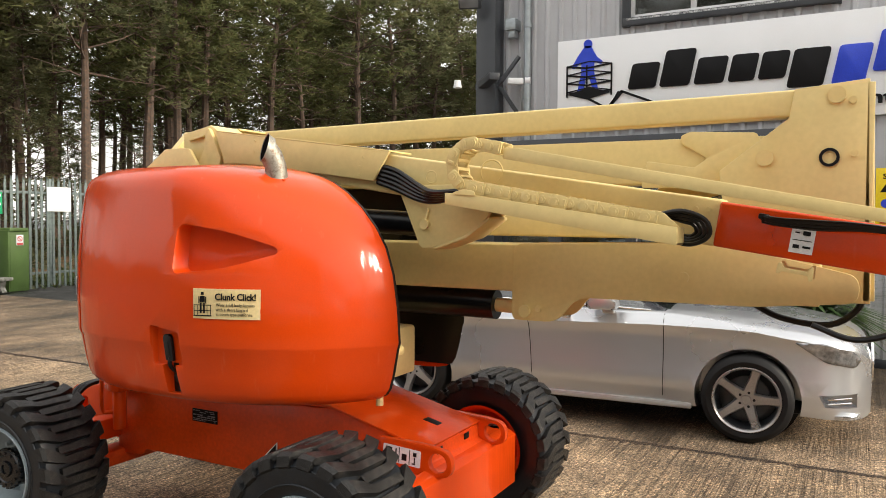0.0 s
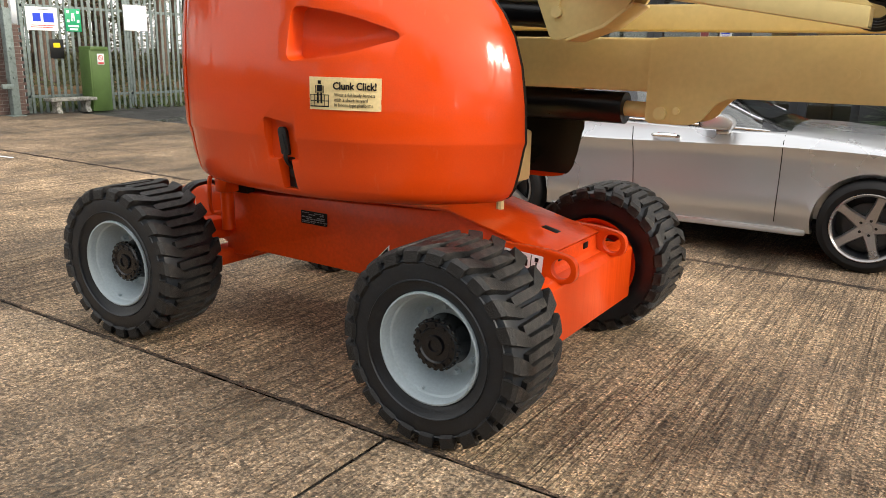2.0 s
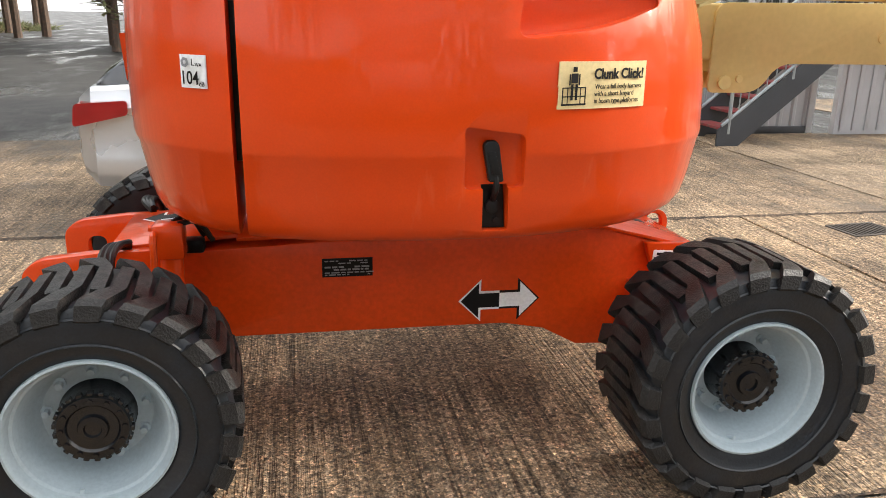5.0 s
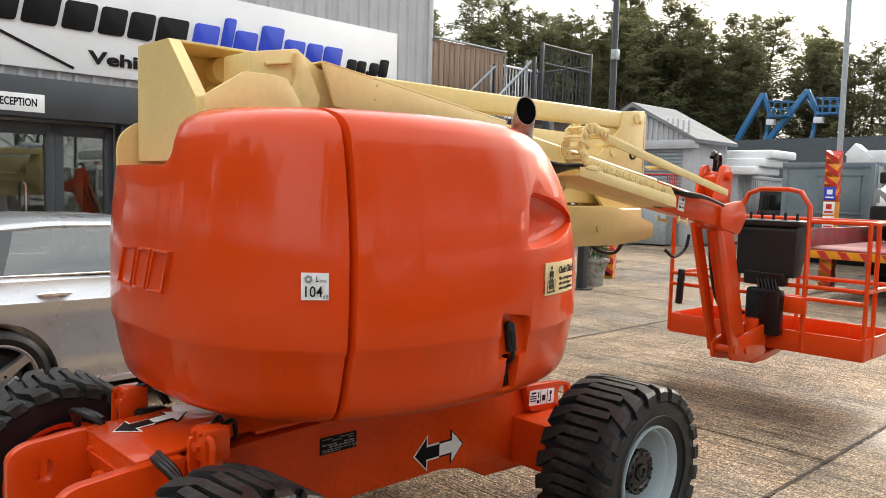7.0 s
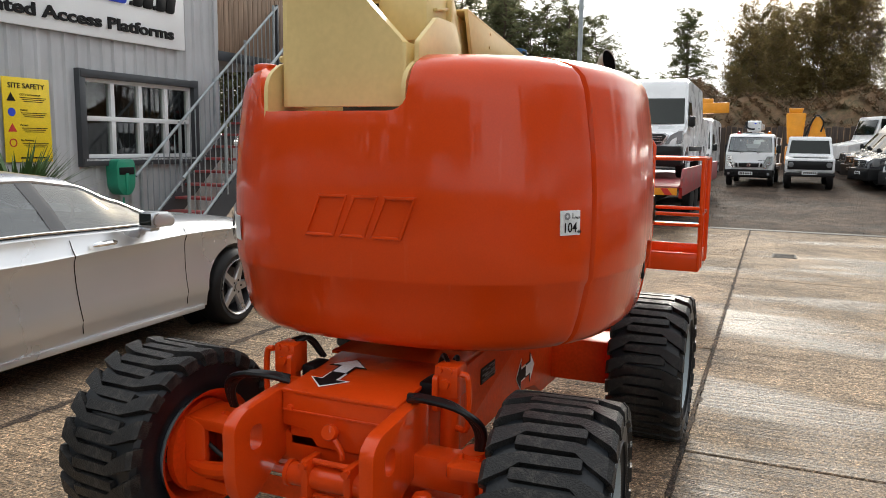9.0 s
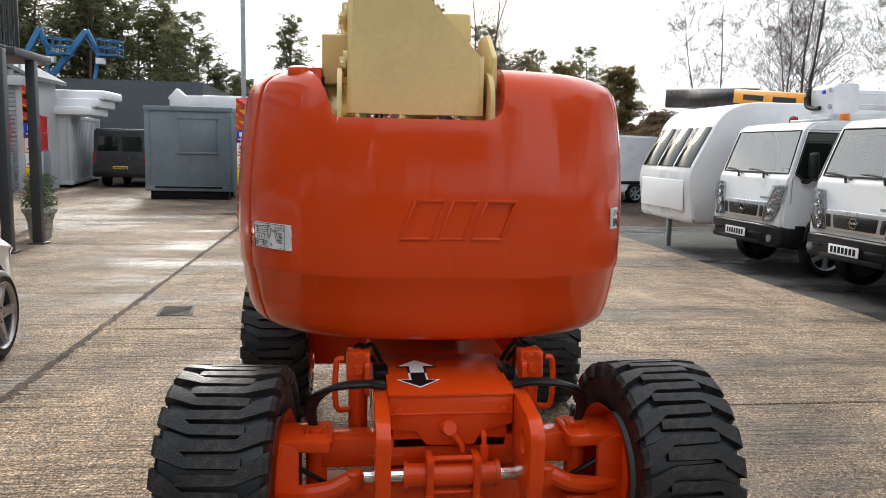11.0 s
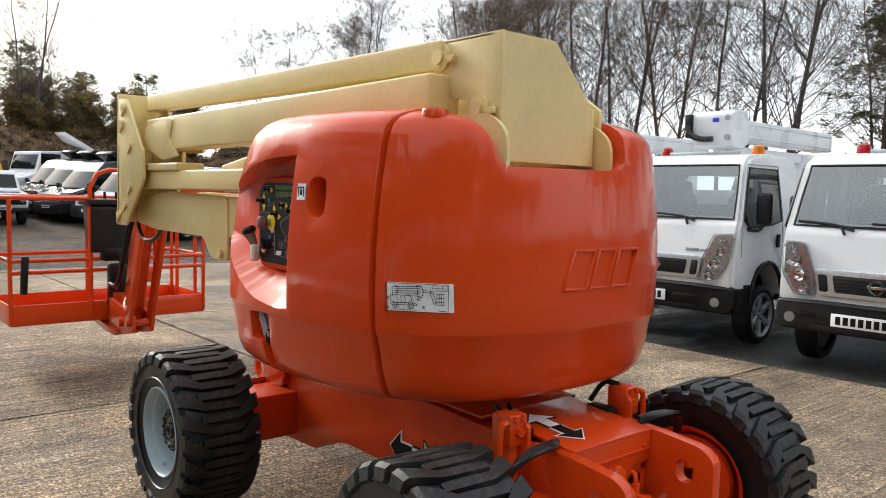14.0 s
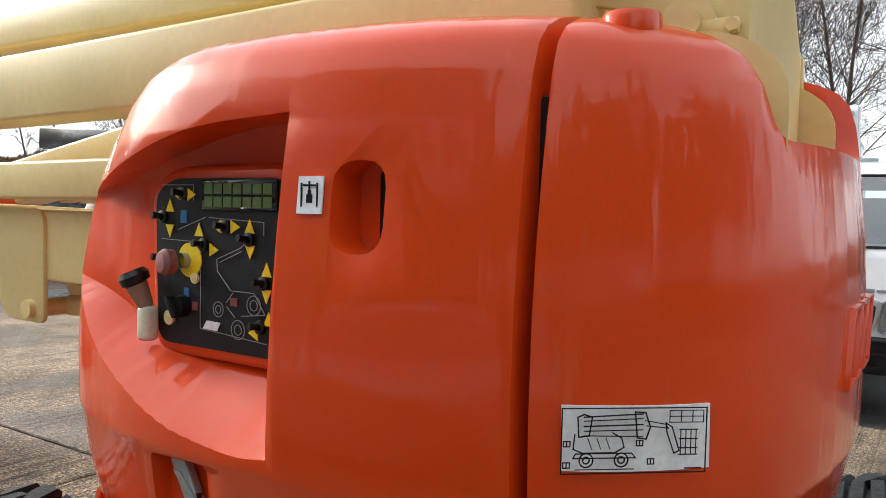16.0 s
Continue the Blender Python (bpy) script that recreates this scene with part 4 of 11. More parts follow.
# control bay on the left side
bay_y = 0.722
bm = bm_new()
ring_o = rounded([(0.025, 1.348), (0.452, 1.348), (0.462, 1.70), (0.39, 1.745), (0.025, 1.745)], 0.06)
prism(bm, ring_o, "y", bay_y, bay_y + 0.045, 0.012, 3)
part("panel_surround", bm, M["orange"], hood_left, "moulded orange panel surround").location = (-0.105, 0.0, -0.058)
bm = bm_new()
prism(bm, rounded([(0.05, 1.372), (0.43, 1.372), (0.44, 1.69), (0.38, 1.72), (0.05, 1.72)], 0.04), "y", bay_y + 0.044, bay_y + 0.049)
panel = part("control_panel", bm, M["plastic"], hood_left, "black control panel with yellow arrows and switches")
py = bay_y + 0.05
bm = bm_new()
box(bm, (0.179, py, 1.686), (0.215, 0.01, 0.062), 0.004)
part("display", bm, M["glass_dark"], panel, "dark display window")
for k in range(7):
    for zz in (0.012, -0.014):
        bm = bm_new()
        box(bm, (0.095 + k * 0.028, py + 0.006, 1.686 + zz), (0.024, 0.001, 0.021))
        part("display_segment", bm, M["green_cab"], panel, "", 0)


def arrow_tri(bm, x, z, d, s=0.015):
    ang = {"u": 90, "d": -90, "l": 0, "r": 180}[d]
    c, sn = math.cos(radians(ang)), math.sin(radians(ang))
    prism(bm, [(x + (a * c - b * sn), z + (a * sn + b * c)) for a, b in ((s, 0), (-s * 0.8, s * 0.9), (-s * 0.8, -s * 0.9))], "y", py, py + 0.002)


def rocker(x, z):
    bm = bm_new()
    lathe(bm, [(0.0, 0), (0.014, 0), (0.014, 0.006), (0.008, 0.008)], (x, py, z), (0, 1, 0), 12)
    tube(bm, [(x, py, z), (x + 0.003, py + 0.014, z + 0.002), (x + 0.006, py + 0.026, z + 0.003)], lambda t: 0.005 + 0.003 * t, 8)
    part("toggle_switch", bm, M["black"], panel)


for x, z, d in ((0.369, 1.688, "l"), (0.322, 1.686, "r"), (0.390, 1.662, "u"), (0.390, 1.611, "d"), (0.297, 1.613, "u"), (0.252, 1.575, "r"), (0.242, 1.623, "l"), (0.190, 1.623, "r"), (0.148, 1.624, "u"), (0.146, 1.576, "d"), (0.100, 1.542, "u"), (0.100, 1.493, "d"), (0.134, 1.418, "l"), (0.093, 1.448, "u")):
    bm = bm_new()
    arrow_tri(bm, x, z, d)
    part("yellow_arrow", bm, M["yellow"], panel, "printed yellow arrow", 0)
for x, z in ((0.346, 1.688), (0.411, 1.639), (0.281, 1.585), (0.216, 1.623), (0.148, 1.600), (0.107, 1.517), (0.411, 1.551), (0.115, 1.432)):
    rocker(x, z)
bm = bm_new()
lathe(bm, [(0.0, 0), (0.036, 0), (0.036, 0.003), (0.0, 0.004)], (0.324, py, 1.551), (0, 1, 0), 24)
part("yellow_ring", bm, M["yellow"], panel, "yellow stop ring")
bm = bm_new()
lathe(bm, [(0.017, 0), (0.017, 0.018)], (0.336, py, 1.549), (0, 1, 0), 20)
part("stop_collar", bm, M["galv"], panel, "grey stop button collar")
bm = bm_new()
lathe(bm, [(0.014, 0.016), (0.026, 0.022), (0.028, 0.04), (0.021, 0.05), (0.0, 0.053)], (0.348, py, 1.546), (0.25, 1, 0), 24)
part("stop_button", bm, M["red_dull"], panel, "faded red mushroom stop button")
bm = bm_new()
lathe(bm, [(0.024, 0), (0.021, 0.02), (0.0, 0.022)], (0.345, py, 1.454), (0, 1, 0), 16)
box(bm, (0.345, py + 0.028, 1.454), (0.013, 0.02, 0.05), 0.004, rot=(0, 35, 0))
part("rotary_knob", bm, M["black"], panel, "black rotary knob")
for x, z, r_ in ((0.387, 1.426, 0.016), (0.306, 1.514, 0.011)):
    bm = bm_new()
    lathe(bm, [(r_, 0), (r_, 0.006), (r_ * 0.6, 0.008), (0.0, 0.008)], (x, py, z), (0, 1, 0), 16)
    part("key_switch", bm, M["label_cream"], panel, "worn pale key switch")
for x, z, w, h, m_ in ((0.346, 1.640, 0.02, 0.026, "lift_blue"), (0.336, 1.483, 0.016, 0.018, "lift_blue"), (0.309, 1.456, 0.016, 0.018, "red_dull"), (0.192, 1.474, 0.02, 0.016, "red_dull")):
    bm = bm_new()
    box(bm, (x, py, z), (w, 0.002, h))
    part("printed_symbol", bm, M[m_], panel, "", 0)
bm = bm_new()
prism(bm, [(0.283, 1.413), (0.240, 1.411), (0.230, 1.429), (0.271, 1.430)], "y", py, py + 0.0015)
part("maker_mark", bm, M["sticker"], panel, "plain white slanted mark", 0)
bm = bm_new()
for a, b in (((0.417, 1.592), (0.291, 1.589)), ((0.291, 1.589), (0.291, 1.412)), ((0.291, 1.412), (0.097, 1.400)), ((0.242, 1.557), (0.176, 1.581)), ((0.242, 1.557), (0.240, 1.533)), ((0.240, 1.533), (0.200, 1.496)), ((0.200, 1.496), (0.134, 1.496)), ((0.212, 1.472), (0.194, 1.492)), ((0.134, 1.496), (0.103, 1.456)), ((0.212, 1.464), (0.188, 1.444)), ((0.170, 1.448), (0.103, 1.456)), ((0.363, 1.613), (0.278, 1.640)), ((0.417, 1.706), (0.315, 1.706)), ((0.315, 1.706), (0.315, 1.674)), ((0.266, 1.640), (0.109, 1.634)), ((0.109, 1.634), (0.109, 1.609)), ((0.176, 1.581), (0.158, 1.592)), ((0.233, 1.551), (0.170, 1.576))):
    a, b = Vector((a[0], py + 0.001, a[1])), Vector((b[0], py + 0.001, b[1]))
    box(bm, (a + b) / 2, ((b - a).length, 0.001, 0.0016), rot=(0, -math.degrees(math.atan2(b.z - a.z, b.x - a.x)), 0))
for x, z, r_ in ((0.236, 1.456, 0.016), (0.178, 1.420, 0.02), (0.134, 1.472, 0.02)):
    for q_ in (1.0, 0.55):
        lathe(bm, [(r_ * q_ - 0.0016, 0), (r_ * q_, 0), (r_ * q_, 0.001), (r_ * q_ - 0.0016, 0.001)], (x, py + 0.001, z), (0, 1, 0), 16)
part("printed_outline", bm, M["ink_grey"], panel, "", 0)
panel.location = (-0.105, 0.0, -0.058)
# filler neck with a black cap beside the panel
bm = bm_new()
box(bm, (0.335, 0.79, 1.352), (0.036, 0.036, 0.075), 0.01, 3)
part("filler_neck", bm, M["filler_white"], hood_left, "off-white plastic filler neck")
bm = bm_new()
lathe(bm, [(0.014, 0), (0.017, 0.01), (0.024, 0.055)], (0.338, 0.79, 1.385), (0.25, 0.3, 0.9), 20)
part("filler_throat", bm, M["wood"], hood_left, "brown stained filler throat")
bm = bm_new()
lathe(bm, [(0.02, 0), (0.031, 0.004), (0.033, 0.02), (0.026, 0.03), (0.024, 0.026), (0.0, 0.028)], (0.351, 0.805, 1.436), (0.25, 0.3, 0.9), 24)
part("filler_cap", bm, M["black"], hood_left, "black round filler cap")
curved_plate("hydraulic_label", -0.208, 1.627, 0.05, 0.062, 1, M["sticker"], hood_left, "small white fluid label")
ph, nh = on_hood(-0.208, 1.627, 1)
bars(ph, up.cross(nh), up, [(0, 0.016, 0.026, 0.003), (0, 0.014, 0.003, 0.018), (0, -0.006, 0.012, 0.014), (0, 0.003, 0.006, 0.01), (-0.016, -0.002, 0.003, 0.044), (0.016, -0.002, 0.003, 0.044), (0, -0.024, 0.034, 0.003)], M["ink"], hood_left, "printed_symbol", 0.006)
bm = bm_new()
prism(bm, rounded([(-0.343, 1.545), (-0.296, 1.545), (-0.296, 1.678), (-0.343, 1.678)], 0.022), "y", 0.782, 0.797)
part("vent_slot", bm, M["ink"], hood_left, "dark vent slot")

# ---- chassis ----
bm = bm_new()
side = [(-0.93, 0.70), (-0.93, 0.33), (-0.74, 0.34), (-0.7, 0.38), (0.36, 0.375), (0.52, 0.345), (0.66, 0.27), (1.14, 0.25), (1.2, 0.29), (1.2, 0.54), (1.14, 0.575), (1.135, 0.64), (0.62, 0.775)]
prism(bm, side, "y", -0.275, 0.275, 0.008)
chassis = part("chassis", bm, M["orange_dull"], lift, "orange box-section chassis")
bm = bm_new()
prism(bm, [(-0.62, 0.742), (0.6, 0.778), (1.14, 0.645), (1.145, 0.657), (0.6, 0.79), (-0.62, 0.755)], "y", -0.285, 0.285, 0.002)
part("deck_plate", bm, M["orange"], chassis, "glossy orange deck plate")
bm = bm_new()
prism(bm, [(-1.052, 0.722), (-0.62, 0.757), (-0.62, 0.742), (-1.052, 0.708)], "y", -0.238, 0.238, 0.003)
part("deck_plate", bm, M["orange"], chassis, "glossy orange deck plate")
for yy in (-0.295, 0.295):
    bm = bm_new()
    outline = rounded([(0.9, 0.69), (1.16, 0.68), (1.285, 0.66), (1.29, 0.55), (1.15, 0.53), (0.95, 0.55)], [0.01, 0.03, 0.09, 0.09, 0.02, 0.02], 6)
    prism(bm, outline, "y", yy - 0.018, yy + 0.018)
    ring_ = [(1.215 + 0.046 * math.cos(2 * math.pi * k / 28), 0.605 + 0.046 * math.sin(2 * math.pi * k / 28)) for k in range(28)]
    lug = carve(mesh_of(bm, "lashing_lug", None, 0), [cutter(lambda b: prism(b, ring_, "y", -0.5, 0.5))], 'DIFFERENCE', bevel=0.003)
    lug.polygons.foreach_set("use_smooth", [True] * len(lug.polygons))
    lug.set_sharp_from_angle(angle=radians(35))
    lug.materials.clear()
    lug.materials.append(M["orange"])
    o = new("lashing_lug", lug)
    o.parent = chassis
    tagged(o, "rounded orange lashing lug with a round eye")
bm = bm_new()
prism(bm, [(1.19, 0.265), (1.225, 0.265), (1.225, 0.53), (1.195, 0.55), (1.15, 0.565), (1.15, 0.53), (1.19, 0.52)], "y", -0.56, 0.56, 0.004)
part("front_plate", bm, M["orange"], chassis, "wide glossy orange front plate")
for yy in (-0.15, 0.13):
    bm = bm_new()
    box(bm, (1.141, yy, 0.615), (0.004, 0.05, 0.03), 0.001)
    part("plate_slot", bm, M["ink"], chassis, "dark slot in the front drop")
ll = plate("lashing_label", (1.03, -0.3145, 0.617), (1, 0, -0.07), (0.07, 0, 1), 0.2, 0.078, M["sticker"], chassis, "white lashing point label with symbols", 0.002, 0.006)
bars((1.03, -0.3165, 0.617), (1, 0, -0.07), (0.07, 0, 1), [(-0.068, 0.024, 0.035, 0.01), (-0.07, 0.008, 0.05, 0.005), (-0.07, -0.004, 0.05, 0.005), (-0.07, -0.016, 0.045, 0.005), (-0.03, 0.012, 0.006, 0.03), (-0.03, -0.022, 0.018, 0.018), (-0.012, 0, 0.003, 0.07), (0.015, -0.005, 0.025, 0.03), (0.043, 0, 0.003, 0.07), (0.07, 0.018, 0.018, 0.018), (0.07, -0.01, 0.006, 0.03), (0.066, -0.026, 0.018, 0.006)], M["ink"], ll, "printed_symbol", 0.001)
bm = bm_new()
for yy in (-0.43, 0.43):
    box(bm, (0.985, yy, 0.42), (0.28, 0.32, 0.24), 0.012)
cyl(bm, (0.99, -0.7, 0.42), (0.99, 0.7, 0.42), 0.09, n=20)
part("front_axle", bm, M["orange_dull"], chassis, "orange front axle housing")
bm = bm_new()
box(bm, (1.0, 0.03, 0.687), (0.09, 0.06, 0.014), 0.006, rot=(0, 14, 0))
part("deck_opening", bm, M["ink"], chassis, "dark round opening in the deck")

# rear steering axle
for yy in (-0.265, 0.265):
    bm = bm_new()
    prism(bm, rounded([(-0.9, 0.722), (-1.08, 0.718), (-1.27, 0.70), (-1.325, 0.66), (-1.325, 0.46), (-1.29, 0.37), (-1.2, 0.365), (-1.12, 0.43), (-0.9, 0.5)], [0, 0.02, 0.05, 0.05, 0.06, 0.05, 0.04, 0.05, 0], 5), "y", yy - 0.026, yy + 0.026, 0.004)
    tow = carve(mesh_of(bm, "tow_plate", None), [cutter(lambda b: prism(b, rounded([(-1.24, 0.545), (-1.168, 0.545), (-1.168, 0.635), (-1.24, 0.635)], 0.034, 5), "y", -0.5, 0.5))])
    tow.polygons.foreach_set("use_smooth", [True] * len(tow.polygons))
    tow.set_sharp_from_angle(angle=radians(35))
    tow.materials.clear()
    tow.materials.append(M["orange"])
    o = new("tow_plate", tow)
    o.parent = chassis
    tagged(o, "thick orange tow plate with a slotted eye")
bm = bm_new()
prism(bm, rounded([(-0.236, 0.708), (0.236, 0.708), (0.236, 0.585), (0.13, 0.575), (0.09, 0.52), (-0.09, 0.52), (-0.12, 0.575), (-0.236, 0.6)], 0.01), "x", -1.048, -1.028, 0.003)
part("rear_apron", bm, M["orange"], chassis, "orange shaped apron plate")
bm = bm_new()
box(bm, (-1.051, 0.0, 0.645), (0.006, 0.47, 0.006), 0.001, 1)
part("apron_fold", bm, M["orange_dull"], chassis, "fold line across the apron")
bm = bm_new()
box(bm, (-0.99, 0.0, 0.6), (0.07, 0.44, 0.2), 0.008)
part("apron_box", bm, M["orange_dull"], chassis, "orange box behind the apron")
bm = bm_new()
cyl(bm, (-1.04, 0.02, 0.585), (-1.085, 0.012, 0.6), 0.024, n=16)
cyl(bm, (-1.085, 0.012, 0.6), (-1.1, 0.01, 0.605), 0.031, 0.026, n=16)
tube(bm, [(-1.075, 0.03, 0.615), (-1.08, 0.0, 0.58), (-1.085, -0.035, 0.535), (-1.085, -0.04, 0.51)], 0.011, 8, 3)
part("tow_pin", bm, M["orange"], chassis, "orange tow pin with a handle")
for yy in (-0.2, 0.2):
    bm = bm_new()
    bolt(bm, (-1.046, yy, 0.655), (-1, 0, 0), 0.013, 0.012)
    part("apron_bolt", bm, M["orange_dull"], chassis)
bm = bm_new()
tube(bm, [(-1.03, -0.12, 0.565), (-1.06, -0.125, 0.56), (-1.066, -0.126, 0.5)], 0.01, 8, 4)
cyl(bm, (-1.066, -0.126, 0.525), (-1.066, -0.126, 0.455), 0.017, n=8)
bolt(bm, (-1.066, -0.126, 0.455), (0, 0, -1), 0.022, 0.02)
part("grease_pipe", bm, M["orange_dull"], chassis, "orange grease fitting")
bm = bm_new()
box(bm, (-0.965, 0, 0.49), (0.12, 1.0, 0.12), 0.012)
rear_axle = part("rear_axle", bm, M["orange"], chassis, "orange steering axle beam")
bm = bm_new()
box(bm, (-0.95, 0, 0.32), (0.15, 0.95, 0.09), 0.015)
part("lower_beam", bm, M["orange_dull"], chassis, "orange lower axle beam")
bm = bm_new()
cyl(bm, (-1.09, -0.175, 0.425), (-1.09, 0.175, 0.425), 0.043, n=20)
for yy in (-0.175, 0.168):
    cyl(bm, (-1.09, yy - 0.004, 0.425), (-1.09, yy + 0.012, 0.425), 0.05, n=20)
part("steering_cylinder", bm, M["orange"], chassis, "orange steering cylinder")
for yy in (-0.09, 0.085):
    bm = bm_new()
    box(bm, (-1.095, yy, 0.42), (0.1, 0.03, 0.17), 0.008)
    part("cylinder_clamp", bm, M["orange"], chassis, "orange cylinder clamp")
    for zz in (0.355, 0.487):
        bm = bm_new()
        bolt(bm, (-1.142, yy, zz), (-1, 0, 0), 0.017, 0.016)
        part("clamp_bolt", bm, M["orange"], chassis)
for zz in (0.36, 0.49):
    bm = bm_new()
    cyl(bm, (-1.1, -0.09, zz), (-1.1, 0.085, zz), 0.011, n=8)
    part("clamp_bar", bm, M["orange_dull"], chassis)
for ya, yb in ((0.18, 0.33), (-0.18, -0.25)):
    bm = bm_new()
    cyl(bm, (-1.09, ya, 0.425), (-1.09, yb, 0.425), 0.024, n=16)
    part("piston_rod", bm, M["chrome"], chassis, "bright piston rod")
for s in (-1, 1):
    bm = bm_new()
    tube(bm, [(-1.09, s * 0.33, 0.425), (-1.1, s * 0.37, 0.42), (-1.11, s * 0.45, 0.385), (-1.1, s * 0.56, 0.37), (-1.08, s * 0.63, 0.37)], lambda t: 0.026 + 0.008 * math.sin(t * 3.1), 10, 4)
    part("tie_rod", bm, M["orange"], chassis, "orange steering tie rod")
    bm = bm_new()
    lathe(bm, [(0.0, -0.012), (0.032, -0.012), (0.036, 0.0), (0.032, 0.05), (0.022, 0.058), (0.0, 0.058)], (-1.1, s * 0.36, 0.395), (0, 0, 1), 14)
    part("rod_clamp", bm, M["orange"], chassis, "orange rod end clamp")
    # yoke: upper and lower arms, two upright cheeks and the flange inside the wheel
    for zz, hh in ((0.545, 0.045), (0.305, 0.05)):
        bm = bm_new()
        prism(bm, rounded([(-1.11, s * 0.44), (-0.88, s * 0.44), (-0.9, s * 0.66), (-1.09, s * 0.66)], 0.03), "z", zz - hh / 2, zz + hh / 2, 0.008)
        part("yoke_arm", bm, M["orange"], chassis, "orange steering yoke arm")
    for xx in (-1.085, -0.9):
        bm = bm_new()
        prism(bm, rounded([(s * 0.56, 0.31), (s * 0.665, 0.27), (s * 0.665, 0.57), (s * 0.56, 0.54)], 0.02), "x", xx - 0.014, xx + 0.014, 0.004)
        part("yoke_cheek", bm, M["orange"], chassis, "orange steering yoke cheek")
    bm = bm_new()
    cyl(bm, (-0.99, s * 0.5, 0.3), (-0.99, s * 0.5, 0.585), 0.04, n=16)
    part("king_pin", bm, M["orange"], chassis, "orange king pin")
    for k in range(4):
        bm = bm_new()
        bolt(bm, (-0.99 + 0.045 * math.cos(k * 1.57 + 0.7), s * 0.5 + 0.045 * math.sin(k * 1.57 + 0.7), 0.567), (0, 0, 1), 0.01, 0.014)
        part("yoke_bolt", bm, M["orange"], chassis)
    bm = bm_new()
    lathe(bm, [(0.0, 0.0), (0.12, 0.0), (0.12, -0.02), (0.185, -0.02), (0.185, 0.01), (0.0, 0.012)], (-0.985, s * 0.675, 0.41), (0, s, 0), 28)
    part("hub_flange", bm, M["orange_dull"], chassis, "orange hub flange")
    bm = bm_new()
    tube(bm, [(-1.05, s * 0.42, 0.36), (-1.07, s * 0.52, 0.43), (-1.06, s * 0.6, 0.47), (-1.02, s * 0.64, 0.45)], 0.01, 7, 4)
    part("motor_hose", bm, M["hose"], chassis, "black motor hose")
    # axle lockout cylinder beside the deck
    bm = bm_new()
    box(bm, (-0.83, s * 0.345, 0.775), (0.1, 0.095, 0.12), 0.012)
    for yy in (-0.018, 0.022):
        bolt(bm, (-0.88, s * 0.345 + yy, 0.82), (-1, 0, 0), 0.013, 0.012)
    bolt(bm, (-0.88, s * 0.345, 0.77), (-1, 0, 0), 0.02, 0.016)
    prism(bm, rounded([(-0.90, 0.80), (-0.84, 0.80), (-0.84, 0.66), (-0.90, 0.66)], 0.025), "y", s * 0.31 - 0.01, s * 0.31 + 0.01, 0.002)
    cyl(bm, (-0.83, s * 0.345, 0.73), (-0.83, s * 0.345, 0.5), 0.038, n=16)
    tube(bm, [(-0.87, s * 0.40, 0.81), (-0.87, s * 0.43, 0.79), (-0.87, s * 0.43, 0.62), (-0.85, s * 0.38, 0.6)], 0.012, 8, 4)
    part("lockout_cylinder", bm, M["orange"], chassis, "orange axle lockout cylinder with pipe")
    bm = bm_new()
    for k in range(3):
        dz = 0.018 * k
        tube(bm, [(-0.98, s * 0.25, 0.742 - 0.008 * k), (-1.0 - 0.014 * k, s * 0.33, 0.752), (-1.0 - 0.014 * k, s * (0.44 + 0.012 * k), 0.735), (-0.99, s * (0.51 + 0.012 * k), 0.66), (-0.96, s * 0.5, 0.52)], 0.0125, 8, 5)
    tube(bm, [(-0.82, s * 0.33, 0.83), (-0.77, s * 0.29, 0.84), (-0.73, s * 0.25, 0.76)], 0.01, 8, 5)
    tube(bm, [(-0.8, s * 0.36, 0.83), (-0.74, s * 0.33, 0.83), (-0.70, s * 0.28, 0.75)], 0.01, 8, 5)
    part("hydraulic_hose", bm, M["hose"], chassis, "black hydraulic hoses")
for s in (-1, 1):
    bm = bm_new()
    box(bm, (-0.79, s * 0.255, 0.728), (0.12, 0.06, 0.05), 0.01)
    part("hose_opening", bm, M["ink"], chassis, "dark hose opening")


def drive_arrow(o, right, up_, length, h, parent):
    """Two-headed drive direction decal, one half black and one half white, with a contrasting border."""
    for half, s, c in (("black", -1, M["ink"]), ("white", 1, M["sticker"])):
        for grow, lift_by, m in ((0.009, 0.002, M["sticker"] if half == "black" else M["ink"]), (0.0, 0.004, c)):
            L = length / 2 + grow
            hd = h / 2 + grow * 1.6
            st = h * 0.2 + grow
            nk = length * 0.27 - grow
            bm = bm_new()
            prism(bm, [(0, -st), (s * nk, -st), (s * nk, -hd), (s * L, 0), (s * nk, hd), (s * nk, st), (0, st)], "z", lift_by - 0.0015, lift_by)
            bmesh.ops.transform(bm, matrix=face_m(o, right, up_), verts=bm.verts)
            part("drive_arrow", bm, m, parent, half + " drive direction arrow", 0)


drive_arrow((0.337, -0.2755, 0.475), (1, 0, 0), (0, 0, 1), 0.3, 0.14, chassis)
drive_arrow((-0.17, 0.2755, 0.475), (-1, 0, 0), (0, 0, 1), 0.32, 0.15, chassis)
drive_arrow((-0.85, 0.112, 0.7405), (0.9967, 0.0, 0.081), (0, 1, 0), 0.28, 0.14, chassis)
dp = plate("data_plate", (-0.237, -0.277, 0.63), (1, 0, 0), (0, 0, 1), 0.182, 0.07, M["ink"], chassis, "black data plate with small print", 0.003)
rp = random.Random(4)
rows_ = []
for zz, hh in ((0.026, 0.004), (0.017, 0.004), (0.003, 0.006), (-0.007, 0.006), (-0.018, 0.004), (-0.026, 0.004)):
    xx = -0.082
    while xx < 0.075:
        ww = rp.uniform(0.008, 0.03)
        if rp.random() < 0.8:
            rows_.append((xx + ww / 2, zz, ww, hh))
        xx += ww + 0.005
